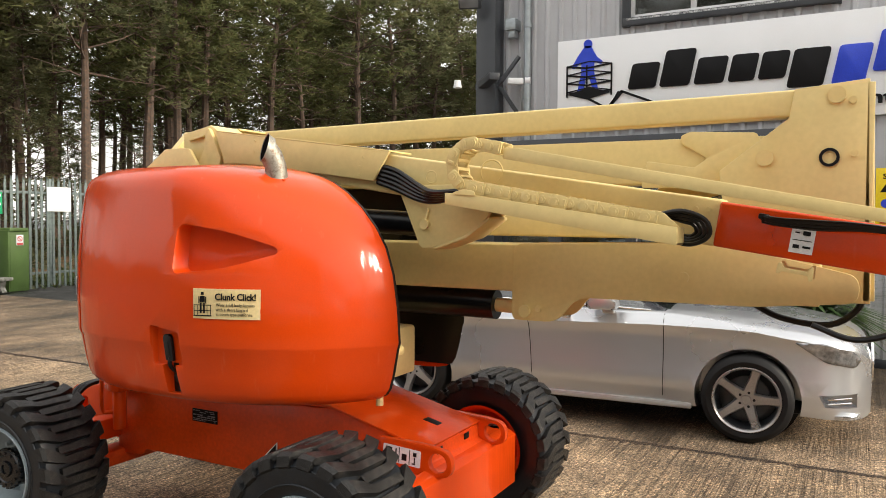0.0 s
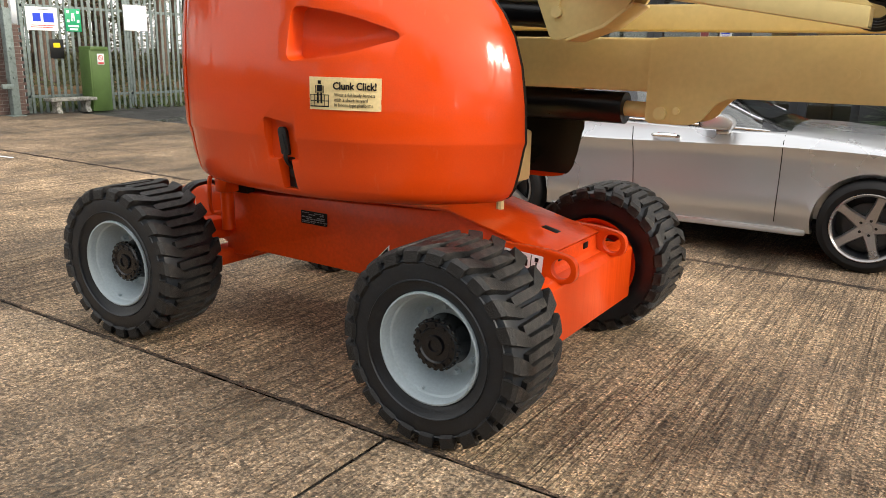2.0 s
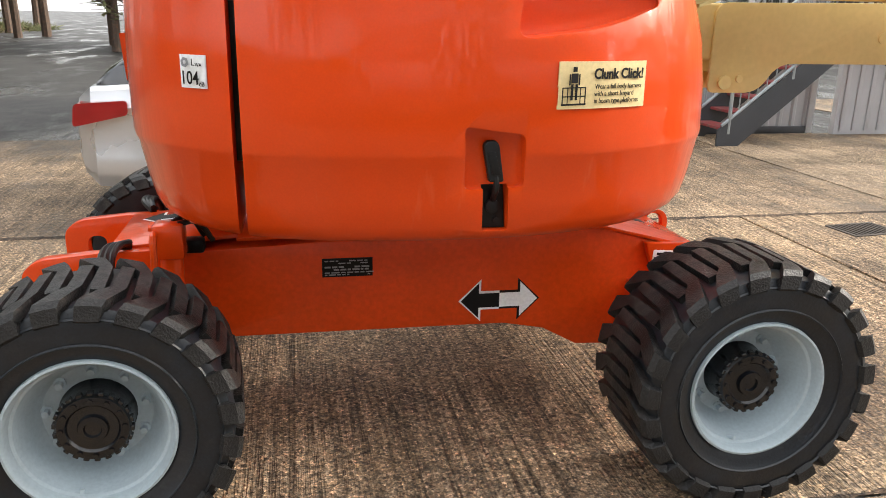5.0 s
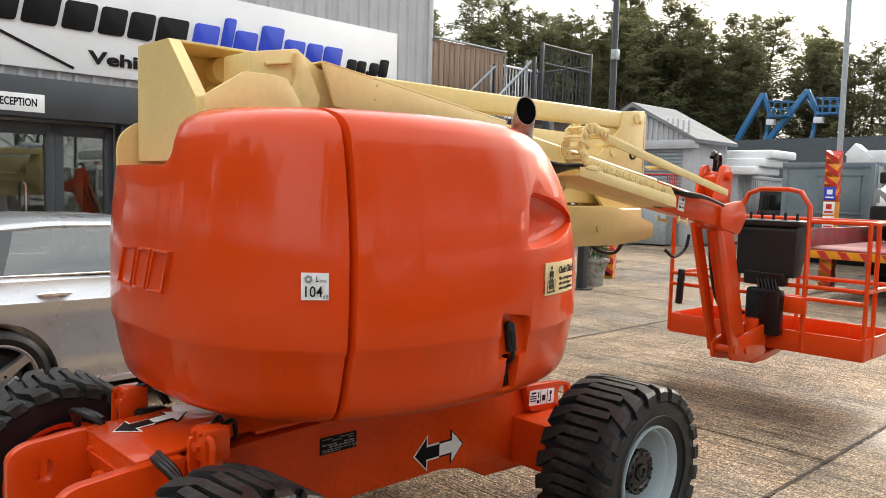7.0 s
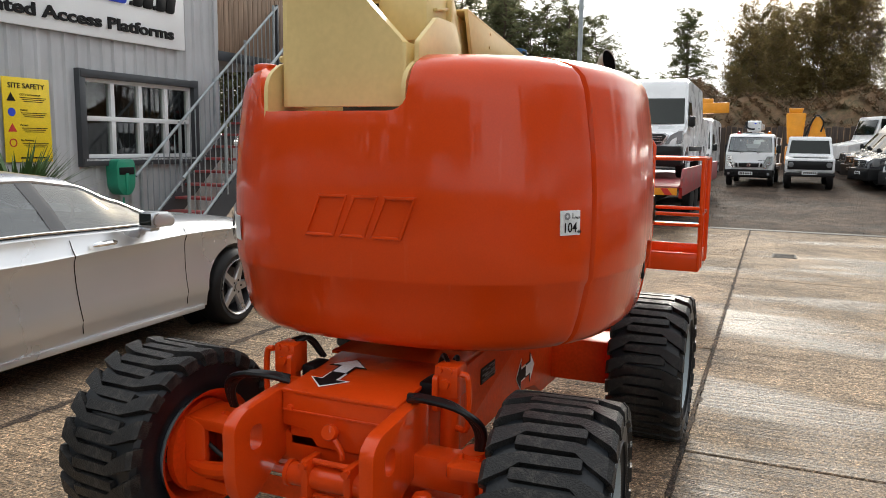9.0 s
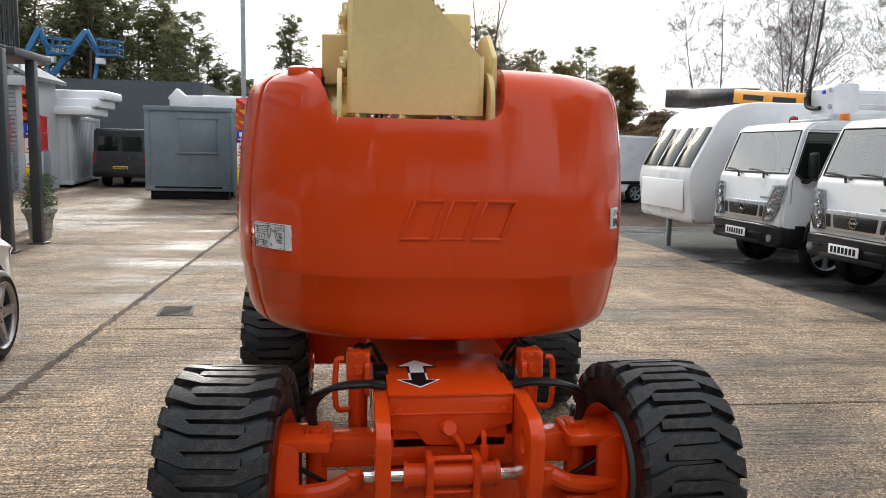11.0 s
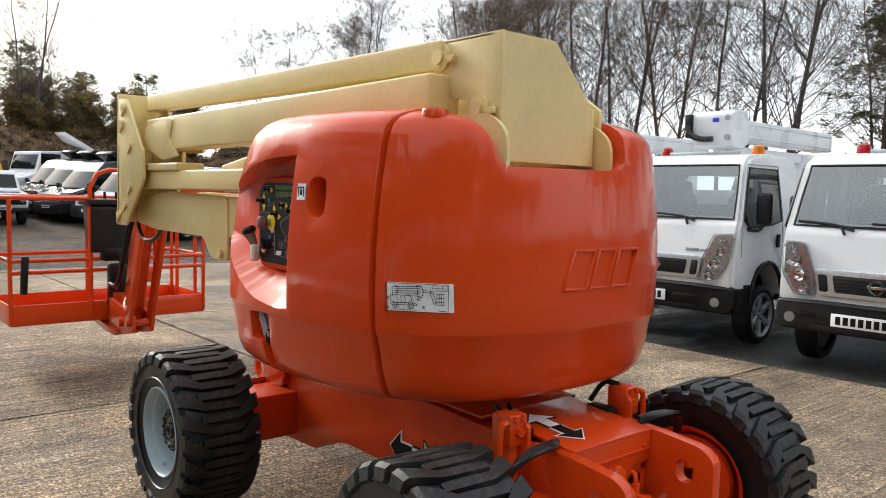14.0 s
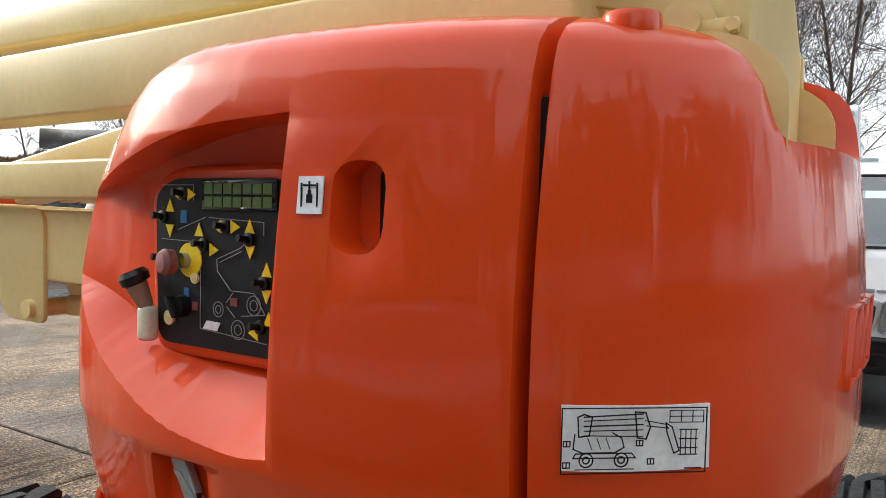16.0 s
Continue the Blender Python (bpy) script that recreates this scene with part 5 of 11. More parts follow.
bars((-0.237, -0.28, 0.63), (1, 0, 0), (0, 0, 1), rows_, M["ink_grey"], dp)


# ---- wheels ----
def wheel_parts():
    """Wheel about the origin with its outer face towards -y: rim, tyre with lugs, hub and nuts."""
    bm = bm_new()
    R, W = 0.42, 0.205
    prof = [(0.228, -0.165), (0.24, -0.176), (0.26, -0.182), (0.283, -0.19), (0.29, -0.196), (0.335, -0.199), (0.365, -0.195), (0.385, -0.18), (0.393, -0.15), (0.395, 0.0), (0.393, 0.15), (0.385, 0.18), (0.365, 0.195), (0.30, 0.198), (0.228, 0.165)]
    lathe(bm, prof, (0, 0, 0), (0, 1, 0), 72)
    for rr in (0.286, 0.36):
        lathe(bm, [(rr - 0.004, -0.198), (rr, -0.2035), (rr + 0.004, -0.198)], (0, 0, 0), (0, 1, 0), 72)
    tyre_bm = bm
    lugs = []
    for s in (-1, 1):
        bm = bm_new()
        # straight across the middle, bent back at the shoulder, interlocking with the other side
        stations = [(-0.112 * s, 0.0, 0.417, 0.052), (-0.1 * s, 0.0, 0.42, 0.056), (0.085 * s, 0.006, 0.42, 0.056), (0.125 * s, 0.06, 0.42, 0.08), (0.19 * s, 0.135, 0.417, 0.094), (0.207 * s, 0.155, 0.402, 0.096), (0.212 * s, 0.17, 0.36, 0.096)]
        rings = []
        for i, (y, ph, ro, hw) in enumerate(stations):
            ri = 0.386 if i < 5 else (0.375 if i == 5 else 0.34)
            a0, a1 = ph - hw, ph + hw
            t0, t1 = a0 + 0.011, a1 - 0.011
            yi = y if i < 5 else 0.18 * s
            rings.append([(ri * math.cos(a0), yi, ri * math.sin(a0)), (ro * math.cos(t0), y, ro * math.sin(t0)), (ro * math.cos((t0 + t1) / 2), y, ro * math.sin((t0 + t1) / 2)), (ro * math.cos(t1), y, ro * math.sin(t1)), (ri * math.cos(a1), yi, ri * math.sin(a1))])
        quad_faces(bm, rings)
        lugs.append(mesh_of(bm, "tread_lug", M["tread"], 30))
    bm = tyre_bm
    tyre = mesh_of(bm, "tyre", M["rubber"], 30)
    bm = bm_new()
    lathe(bm, [(0.238, -0.166), (0.236, -0.179), (0.229, -0.181), (0.223, -0.172), (0.220, -0.16), (0.215, -0.142), (0.207, -0.137), (0.203, -0.128), (0.198, -0.1), (0.187, -0.07), (0.172, -0.045), (0.163, -0.034), (0.155, -0.029), (0.085, -0.029), (0.085, -0.01), (0.17, -0.015), (0.225, 0.16), (0.238, 0.168)], (0, 0, 0), (0, 1, 0), 60)
    tube(bm, [(-0.05, -0.125, -0.198), (-0.045, -0.15, -0.187)], 0.007, 8)
    rim = mesh_of(bm, "rim", M["rim"], 30)
    bm = bm_new()
    lathe(bm, [(0.112, -0.02), (0.112, -0.034), (0.106, -0.04), (0.10, -0.06), (0.098, -0.105), (0.1, -0.112), (0.1, -0.13), (0.094, -0.138), (0.072, -0.141), (0.066, -0.134), (0.042, -0.134), (0.038, -0.144), (0.024, -0.146), (0.021, -0.138), (0.0, -0.137)], (0, 0, 0), (0, 1, 0), 32)
    for k in range(12):
        a = 2 * math.pi * k / 12
        bolt(bm, (0.083 * math.cos(a), -0.137, 0.083 * math.sin(a)), (0, -1, 0), 0.008, 0.008)
    for k in range(22):
        a = 2 * math.pi * (k + 0.5) / 22
        box(bm, (0.1 * math.cos(a), -0.122, 0.1 * math.sin(a)), (0.012, 0.022, 0.016), 0.002, 1, rot=(0, -math.degrees(a), 0))
    hub = mesh_of(bm, "hub", M["hub"], 35)
    bm = bm_new()
    lathe(bm, [(0.019, -0.027), (0.019, -0.034), (0.0115, -0.036), (0.0115, -0.056), (0.0, -0.058)], (0, 0, 0), (0, 1, 0), 6)
    nut = mesh_of(bm, "wheel_nut", M["rim"], 35)
    bm = bm_new()
    lathe(bm, [(0.1, 0.0), (0.165, 0.0), (0.185, 0.06), (0.21, 0.14), (0.226, 0.166), (0.242, 0.175)], (0, 0, 0), (0, 1, 0), 40)
    back = mesh_of(bm, "rim_back", M["orange_dull"], 30)
    return rim, tyre, hub, nut, lugs, back


LUG_TURN = 3.0
RIM, TYRE, HUB, NUT, LUGS, BACK = wheel_parts()
for me in (TYRE, *LUGS):
    me.transform(Matrix.Translation((0, -0.02, 0)) @ Matrix.Diagonal((0.964, 0.93, 0.964, 1)))
for me in (RIM, NUT):
    me.transform(Matrix.Translation((0, -0.012, 0)) @ Matrix.Diagonal((0.955, 1, 0.955, 1)))


def lift_wheel(x, y, turn, label):
    w = new("wheel", RIM)
    w.parent = lift
    side_turn = 0 if y < 0 else 180
    w.matrix_basis = pose(x, y, 0.405, 0, 0, side_turn + turn)
    tagged(w, label)
    for name, me in (("tyre", TYRE), ("hub", HUB), ("rim_back", BACK)):
        c = new(name, me)
        c.parent = w
    for k in range(46):
        c = new("tread_lug", LUGS[k % 2])
        c.parent = w
        c.matrix_basis = pose(0, 0, 0, 0, -360 * (k + 0.001) / 46 + LUG_TURN, 0)
    for k in range(9):
        a = 2 * math.pi * (k + 0.3) / 9
        c = new("wheel_nut", NUT)
        c.parent = w
        c.matrix_basis = pose(0.134 * math.cos(a), 0, 0.134 * math.sin(a))


lift_wheel(0.99, -0.805, 0, "grey rim with a chunky black lugged tyre")
lift_wheel(0.99, 0.785, 0, "grey rim with a chunky black lugged tyre")
lift_wheel(-0.99, -0.785, REAR_R, "grey rim with a chunky black lugged steering tyre")
lift_wheel(-0.99, 0.785, REAR_L, "grey rim with a chunky black lugged steering tyre")

# ---- tower arms and booms ----
bm = bm_new()
up_prof = [(0.376, 1.757), (0.376, 2.222), (0.11, 2.222), (-0.116, 1.99), (-0.116, 1.757)]
prism(bm, up_prof, "x", -0.784, -0.735)
prism(bm, [(-0.785, 1.755), (-0.785, 2.225), (-0.33, 2.225), (-0.30, 2.17), (-0.44, 2.02), (-0.66, 1.97), (-0.60, 1.755)], "y", 0.375, 0.395, 0.004)
prism(bm, [(-0.785, 1.755), (-0.785, 1.985), (-0.5, 1.98), (-0.45, 1.755)], "y", -0.135, -0.115, 0.004)
prism(bm, [(0.1, 2.222), (0.395, 2.222), (0.395, 2.21), (0.1, 2.21)], "x", -0.735, -0.33, 0.003)
upright = part("rear_upright", bm, M["cream"], lift, "cream folded steel rear upright")
for x, z, r_ in ((-0.45, 2.16, 0.055), (-0.68, 1.95, 0.05)):
    bm = bm_new()
    cyl(bm, (x, 0.3, z), (x, 0.41, z), r_, n=20)
    cyl(bm, (x, 0.41, z), (x, 0.425, z), r_ * 0.55, n=16)
    box(bm, (x - 0.05, 0.405, z - 0.01), (0.08, 0.012, 0.03), 0.004)
    bolt(bm, (x - 0.08, 0.408, z - 0.01), (0, 1, 0), 0.014, 0.014)
    part("pivot_pin", bm, M["cream"], upright, "cream painted pivot pin")
bm = bm_new()
prism(bm, [(-0.56, 2.02), (-0.56, 2.18), (-0.35, 2.22), (-0.25, 2.158), (0.15, 2.105), (0.15, 1.93), (-0.3, 1.9), (-0.4, 2.02)], "y", -0.11, 0.1, 0.006)
knuckle = part("boom_knuckle", bm, M["cream"], upright, "cream boxed boom pivot head")
bm = bm_new()
prism(bm, rounded([(-0.74, 1.86), (-0.35, 1.86), (-0.38, 2.0), (-0.44, 2.085), (-0.5, 2.092), (-0.625, 2.09), (-0.785, 1.985), (-0.785, 1.86)], 0.012), "y", -0.185, -0.165, 0.003)
part("cheek_plate", bm, M["cream"], upright, "cream shaped cheek plate")
bm = bm_new()
prism(bm, rounded([(-0.5, 1.9), (-0.3, 1.9), (-0.25, 2.03), (-0.3, 2.13), (-0.34, 2.2), (-0.37, 2.205), (-0.37, 2.1), (-0.41, 2.03)], 0.015), "y", -0.135, -0.11, 0.004)
part("cheek_plate", bm, M["cream"], upright, "cream shaped cheek plate")
bm = bm_new()
box(bm, (-0.445, -0.12, 2.15), (0.115, 0.02, 0.012), 0.003, rot=(0, -10, 0))
part("stop_lip", bm, M["cream"], knuckle, "cream welded lip")

# front upright
bm = bm_new()
fp = [(2.88, 2.285), (2.6, 2.26), (2.58, 2.14), (2.3, 1.92), (2.33, 1.66), (2.7, 1.36), (2.90, 1.36)]
prism(bm, fp, "y", 0.305, 0.33, 0.004)
fp2 = [(2.90, 2.24), (2.72, 2.22), (2.40, 1.86), (2.38, 1.68), (2.74, 1.35), (2.92, 1.35)]
prism(bm, fp2, "y", 0.545, 0.565, 0.004)
box(bm, (2.885, 0.435, 1.82), (0.03, 0.26, 0.9), 0.004)
front_up = part("front_upright", bm, M["cream"], lift, "cream plate upright joining the tower arms")
for x, z, r_ in ((2.76, 2.225, 0.035), (2.486, 1.972, 0.035), (2.75, 1.437, 0.035), (2.83, 1.98, 0.015), (2.82, 2.2, 0.015)):
    bm = bm_new()
    cyl(bm, (x, 0.29, z), (x, 0.31, z), r_, n=18)
    part("pivot_pin", bm, M["cream"], front_up, "cream painted pivot pin")
for x, z in ((2.74, 2.16), (2.78, 2.05), (2.62, 1.9), (2.62, 1.62), (2.72, 1.5), (2.85, 1.42)):
    bm = bm_new()
    cyl(bm, (x, 0.56, z), (x, 0.585, z), 0.03, n=14)
    box(bm, (x + 0.03, 0.572, z - 0.03), (0.06, 0.012, 0.025), 0.003, rot=(0, 45, 0))
    part("pivot_pin", bm, M["cream"], front_up, "cream painted pivot pin")
bm = bm_new()
lathe(bm, [(0.027, 0.0), (0.039, 0.0), (0.039, 0.01), (0.027, 0.01)], (2.737, 0.305, 1.967), (0, -1, 0), 24)
part("ring_seal", bm, M["ink"], front_up, "black ring")


def beam(name, a, b, w, h, y, material, label, parent=None, taper=None, bev=0.012):
    """A hollow-section arm from a to b (x, z), its middle at y."""
    (xa, za), (xb, zb) = a, b
    L = math.hypot(xb - xa, zb - za)
    bm = bm_new()
    box(bm, (0, 0, 0), (L, w, h), bev, 3)
    if taper:
        for v in bm.verts:
            if v.co.x > 0:
                v.co.z *= taper
    bmesh.ops.transform(bm, matrix=pose((xa + xb) / 2, y, (za + zb) / 2, 0, -math.degrees(math.atan2(zb - za, xb - xa)), 0), verts=bm.verts)
    return part(name, bm, material, parent or lift, label)


beam("link_rod", (-0.47, 2.17), (2.72, 2.205), 0.1, 0.115, 0.37, M["cream"], "long cream top link")
arm_u = beam("upper_arm", (-0.5, 1.985), (2.5, 1.968), 0.16, 0.21, 0.42, M["cream"], "thick cream upper tower arm")
bm = bm_new()
prism(bm, rounded([(1.95, 1.85), (1.976, 1.975), (2.19, 1.94), (2.246, 1.98), (2.13, 2.05), (2.125, 2.085), (2.168, 2.103), (2.448, 2.087), (2.55, 1.9), (2.2, 1.85)], 0.012), "y", 0.322, 0.34, 0.003)
part("arm_end_plate", bm, M["cream"], arm_u, "cream welded arm end plate")
bm = bm_new()
prism(bm, rounded([(1.95, 1.82), (2.08, 1.93), (2.02, 2.05), (2.12, 2.07), (2.5, 2.02), (2.55, 1.9), (2.2, 1.8)], 0.02), "y", 0.49, 0.51, 0.003)
part("arm_end_plate", bm, M["cream"], arm_u, "cream welded arm end plate")
beam("lower_link", (0.2, 1.68), (2.6, 1.67), 0.12, 0.12, 0.45, M["cream"], "cream lower link arm")
beam("middle_link", (1.9, 1.755), (2.6, 1.755), 0.18, 0.05, 0.44, M["cream"], "cream short link")
arm_l = beam("lower_arm", (0.3, 1.465), (2.72, 1.465), 0.24, 0.235, 0.315, M["cream"], "thick cream lower tower arm")
for yy in (0.188, 0.44):
    bm = bm_new()
    prism(bm, rounded([(1.36, 1.585), (2.35, 1.6), (2.86, 1.48), (2.86, 1.37), (2.46, 1.335), (1.68, 1.335), (1.6, 1.21), (1.36, 1.21)], [0.06, 0.1, 0.05, 0.05, 0.05, 0.12, 0.07, 0.03], 5), "y", yy - 0.008, yy + 0.008, 0.003)
    part("arm_cheek", bm, M["cream"], arm_l, "cream cheek plate with a shaped lower lip")
for a, b, r_ in (((2.178, 0.172, 1.449), (2.178, 0.181, 1.449), 0.024), ((1.43, 0.165, 1.255), (1.43, 0.47, 1.255), 0.03), ((1.5, 0.17, 1.27), (1.5, 0.185, 1.27), 0.016)):
    bm = bm_new()
    cyl(bm, a, b, r_, n=16)
    part("arm_pin", bm, M["cream"], arm_l, "cream painted pin")
bm = bm_new()
cyl(bm, (0.25, 0.315, 1.27), (1.22, 0.315, 1.262), 0.075, n=24)
lc = part("lift_cylinder", bm, M["black"], lift, "black hydraulic lift cylinder")
bm = bm_new()
cyl(bm, (1.22, 0.315, 1.262), (1.42, 0.315, 1.256), 0.036, n=18)
part("piston_rod", bm, M["cream"], lc, "cream painted piston rod")
bm = bm_new()
cyl(bm, (0.5, -0.02, 1.7), (1.05, -0.02, 1.67), 0.06, n=20)
part("boom_cylinder", bm, M["black"], lift, "black boom cylinder")
bm = bm_new()
box(bm, (0.72, -0.05, 1.13), (0.1, 0.3, 0.04), 0.008)
box(bm, (0.8, -0.12, 1.04), (0.09, 0.1, 0.07), 0.01)
cyl(bm, (0.86, -0.2, 1.05), (0.86, -0.06, 1.05), 0.03, n=14)
box(bm, (0.62, 0.1, 1.0), (0.25, 0.4, 0.26), 0.02)
part("turret_bracket", bm, M["cream"], lift, "cream turret bracket")
bm = bm_new()
cyl(bm, (0.9, -0.3, 0.83), (0.9, -0.3, 0.9), 0.018, n=8)
part("drain_fitting", bm, M["label_cream"], lift, "small cream drain fitting")

# main boom: slopes down and forward beside the tower
BY = -0.09
main = beam("main_boom", (0.1, 2.03), (2.37, 1.69), 0.15, 0.188, BY + 0.04, M["cream"], "cream main boom box section")
bm = bm_new()
prism(bm, [(-0.26, 2.172), (0.02, 2.135), (0.86, 2.022), (0.77, 1.885), (0.02, 1.985), (-0.2, 2.003)], "y", -0.162, -0.145, 0.002)
prism(bm, [(-0.26, 2.172), (0.02, 2.135), (0.86, 2.022), (0.862, 2.03), (0.02, 2.143), (-0.26, 2.18)], "y", -0.162, 0.05, 0.002)
cover = part("hose_cover", bm, M["cream"], main, "cream sheet hose cover")
for x, z in ((0.02, 2.112), (0.01, 2.052), (0.71, 2.0), (0.69, 1.955), (0.685, 1.915)):
    bm = bm_new()
    bolt(bm, (x, -0.16, z), (0, -1, 0), 0.007, 0.006)
    part("cover_screw", bm, M["cream"], cover)
for y0, y1 in ((-0.15, -0.125), (0.025, 0.05)):
    bm = bm_new()
    prism(bm, rounded([(0.9, 1.86), (1.03, 1.56), (1.1, 1.568), (1.268, 1.624), (1.38, 1.71), (1.43, 1.82), (1.2, 1.86)], [0.01, 0.03, 0.03, 0.04, 0.04, 0.01, 0.01]), "y", y0, y1, 0.004)
    brk = part("cylinder_bracket", bm, M["cream"], main, "cream cylinder bracket plate")
bm = bm_new()
cyl(bm, (1.058, -0.168, 1.676), (1.058, 0.07, 1.676), 0.024, n=16)
part("bracket_pin", bm, M["cream"], main, "cream painted pin")
bm = bm_new()
box(bm, (1.068, -0.156, 1.72), (0.012, 0.012, 0.06), 0.003, rot=(0, 12, 0))
part("pin_keeper", bm, M["cream"], main, "cream pin keeper")
bm = bm_new()
prism(bm, [(1.1, 1.556), (1.268, 1.612), (1.39, 1.7), (1.385, 1.712), (1.26, 1.624), (1.1, 1.568)], "y", -0.15, 0.05, 0.002)
part("bracket_floor", bm, M["cream"], main, "cream folded bracket floor")
for x, z, r_ in ((1.073, 1.899, 0.03), (1.385, 1.915, 0.055)):
    bm = bm_new()
    lathe(bm, [(r_ - 0.005, 0.0), (r_ - 0.003, 0.0025), (r_, 0.0025), (r_ + 0.003, 0.0)], (x, -0.124, z), (0, -1, 0), 24)
    part("weld_ring", bm, M["cream"], main, "cream painted weld ring")
for x, z in ((2.279, 1.747), (2.328, 1.743), (2.3, 1.67), (2.335, 1.66)):
    bm = bm_new()
    bolt(bm, (x, -0.124, z), (0, -1, 0), 0.012, 0.007)
    part("boom_bolt", bm, M["cream"], main)
bm = bm_new()
prism(bm, [(1.258, 1.766), (2.25, 1.605), (2.25, 1.674), (1.4, 1.804), (1.258, 1.816)], "y", -0.336, -0.328, 0.002)
prism(bm, [(1.258, 1.766), (2.25, 1.605), (2.25, 1.615), (1.258, 1.776)], "y", -0.332, -0.12, 0.002)
prism(bm, [(2.245, 1.606), (2.25, 1.606), (2.25, 1.674), (2.245, 1.674)], "y", -0.332, -0.2, 0.001)
tray = part("chain_tray", bm, M["cream"], main, "cream folded sheet tray for the cable chain")
bm = bm_new()
prism(bm, rounded([(1.3, 1.816), (1.35, 1.83), (1.4, 1.82), (1.41, 1.8), (1.3, 1.806)], 0.006), "y", -0.342, -0.334, 0.001)
part("chain_clip", bm, M["cream"], tray, "cream bent chain clip")
bm = bm_new()
prism(bm, [(2.165, 1.738), (2.2, 1.728), (2.256, 1.675), (2.18, 1.685)], "y", -0.327, -0.32, 0.001)
part("chain_end_plate", bm, M["cream"], tray, "cream chain end plate")
bm = bm_new()
prism(bm, [(1.52, 1.957), (2.99, 1.684), (2.99, 1.73), (1.576, 2.001), (1.522, 2.0)], "y", -0.306, -0.296, 0.002)
prism(bm, [(1.53, 1.998), (2.99, 1.722), (2.99, 1.73), (1.53, 2.006)], "y", -0.302, -0.2, 0.002)
part("chain_rail", bm, M["cream"], main, "long cream cable chain rail")
# rail stand-offs on the boom
for x in (1.7, 2.25):
    bm = bm_new()
    box(bm, (x, -0.21, 1.985 - 0.186 * (x - 1.52)), (0.05, 0.18, 0.012), 0.003, rot=(0, 10.5, 0))
    part("rail_stay", bm, M["cream"], main, "cream rail stay")
# cable chain links along the tray, round the bend and into the rail
links = []
for k in range(13):
    t = k / 12.5
    links.append((2.15 - 0.77 * t, 1.709 + 0.128 * t, 9.4, k))
for k in range(6):
    a = -109 - k * 31
    links.append((1.378 + 0.094 * math.cos(radians(a)), 1.932 + 0.094 * math.sin(radians(a)), -(a + 90), k + 1))
links += [(1.43, 2.017, 10.5, 1), (1.487, 2.006, 10.5, 0)]
bm = bm_new()
prism(bm, rounded([(-0.044, -0.027), (0.034, -0.027), (0.034, 0.027), (-0.044, 0.027)], [0.024, 0.01, 0.01, 0.024], 4), "y", -0.004, 0.004, 0.0015)
cyl(bm, (-0.018, 0.0, 0), (-0.018, -0.009, 0), 0.017, n=12)
cyl(bm, (-0.018, 0.0, 0), (-0.018, -0.012, 0), 0.008, n=8)
box(bm, (0.02, -0.005, 0.0), (0.012, 0.006, 0.03), 0.001, 1)
link_me = mesh_of(bm, "chain_link", M["cream"])
bm = bm_new()
box(bm, (0, 0, 0.026), (0.014, 0.11, 0.005), 0.001, 1)
box(bm, (0, 0, -0.026), (0.014, 0.11, 0.005), 0.001, 1)
bar_me = mesh_of(bm, "chain_bar", M["cream"])
for x, z, a, k in links:
    for yy in (-0.318, -0.208):
        o = new("chain_link", link_me)
        o.parent = main
        o.matrix_basis = pose(x, yy + (0.0045 if k % 2 else -0.0045), z, 0, a, 0)
    o = new("chain_bar", bar_me)
    o.parent = main
    o.matrix_basis = pose(x, -0.262, z, 0, a, 0)
for k in range(5):
    bm = bm_new()
    e = 0.012 * (k - 2)
    tube(bm, [(0.78, -0.135, 1.96 - 0.02 * k), (0.9, -0.155, 1.93 - 0.022 * k), (1.05, -0.2, 1.855 - 0.016 * k), (1.16, -0.24 + e, 1.822 - 0.01 * k), (1.3, -0.262 + e, 1.824 - 0.003 * k), (1.42, -0.262 + e, 1.826)], 0.0125, 8, 5)
    part("boom_hose", bm, M["hose"], main, "black hydraulic hose")
for k in range(4):
    bm = bm_new()
    q, e = 1.06 - 0.2 * k, 0.016 * k
    tube(bm, [(2.1, -0.29 + e, 1.716), (2.17, -0.29 + e, 1.722), (2.25, -0.27 + e, 1.667 + 0.066 * q), (2.25 + 0.075 * q, -0.25 + e, 1.667 + 0.04 * q), (2.25 + 0.098 * q, -0.235 + e, 1.66), (2.25 + 0.07 * q, -0.22 + e, 1.66 - 0.036 * q), (2.25, -0.2 + e, 1.66 - 0.05 * q), (2.15, -0.19 + e, 1.65), (2.1, -0.15, 1.655)], 0.009, 8, 5)
    part("boom_hose", bm, M["hose"], main, "black hydraulic hose")
bm = bm_new()
tube(bm, [(2.4, 0.43, 1.35), (2.55, 0.43, 1.27), (2.75, 0.43, 1.25), (2.86, 0.43, 1.33), (2.86, 0.43, 1.42)], 0.014, 8, 5)
part("loop_hose", bm, M["hose"], front_up, "black looped hose")
bm = bm_new()
tube(bm, [(2.7, -0.02, 1.3), (2.85, 0.0, 1.25), (3.0, 0.0, 1.3), (3.05, 0.0, 1.4)], 0.012, 8, 5)
part("loop_hose", bm, M["hose"], front_up, "black looped hose")

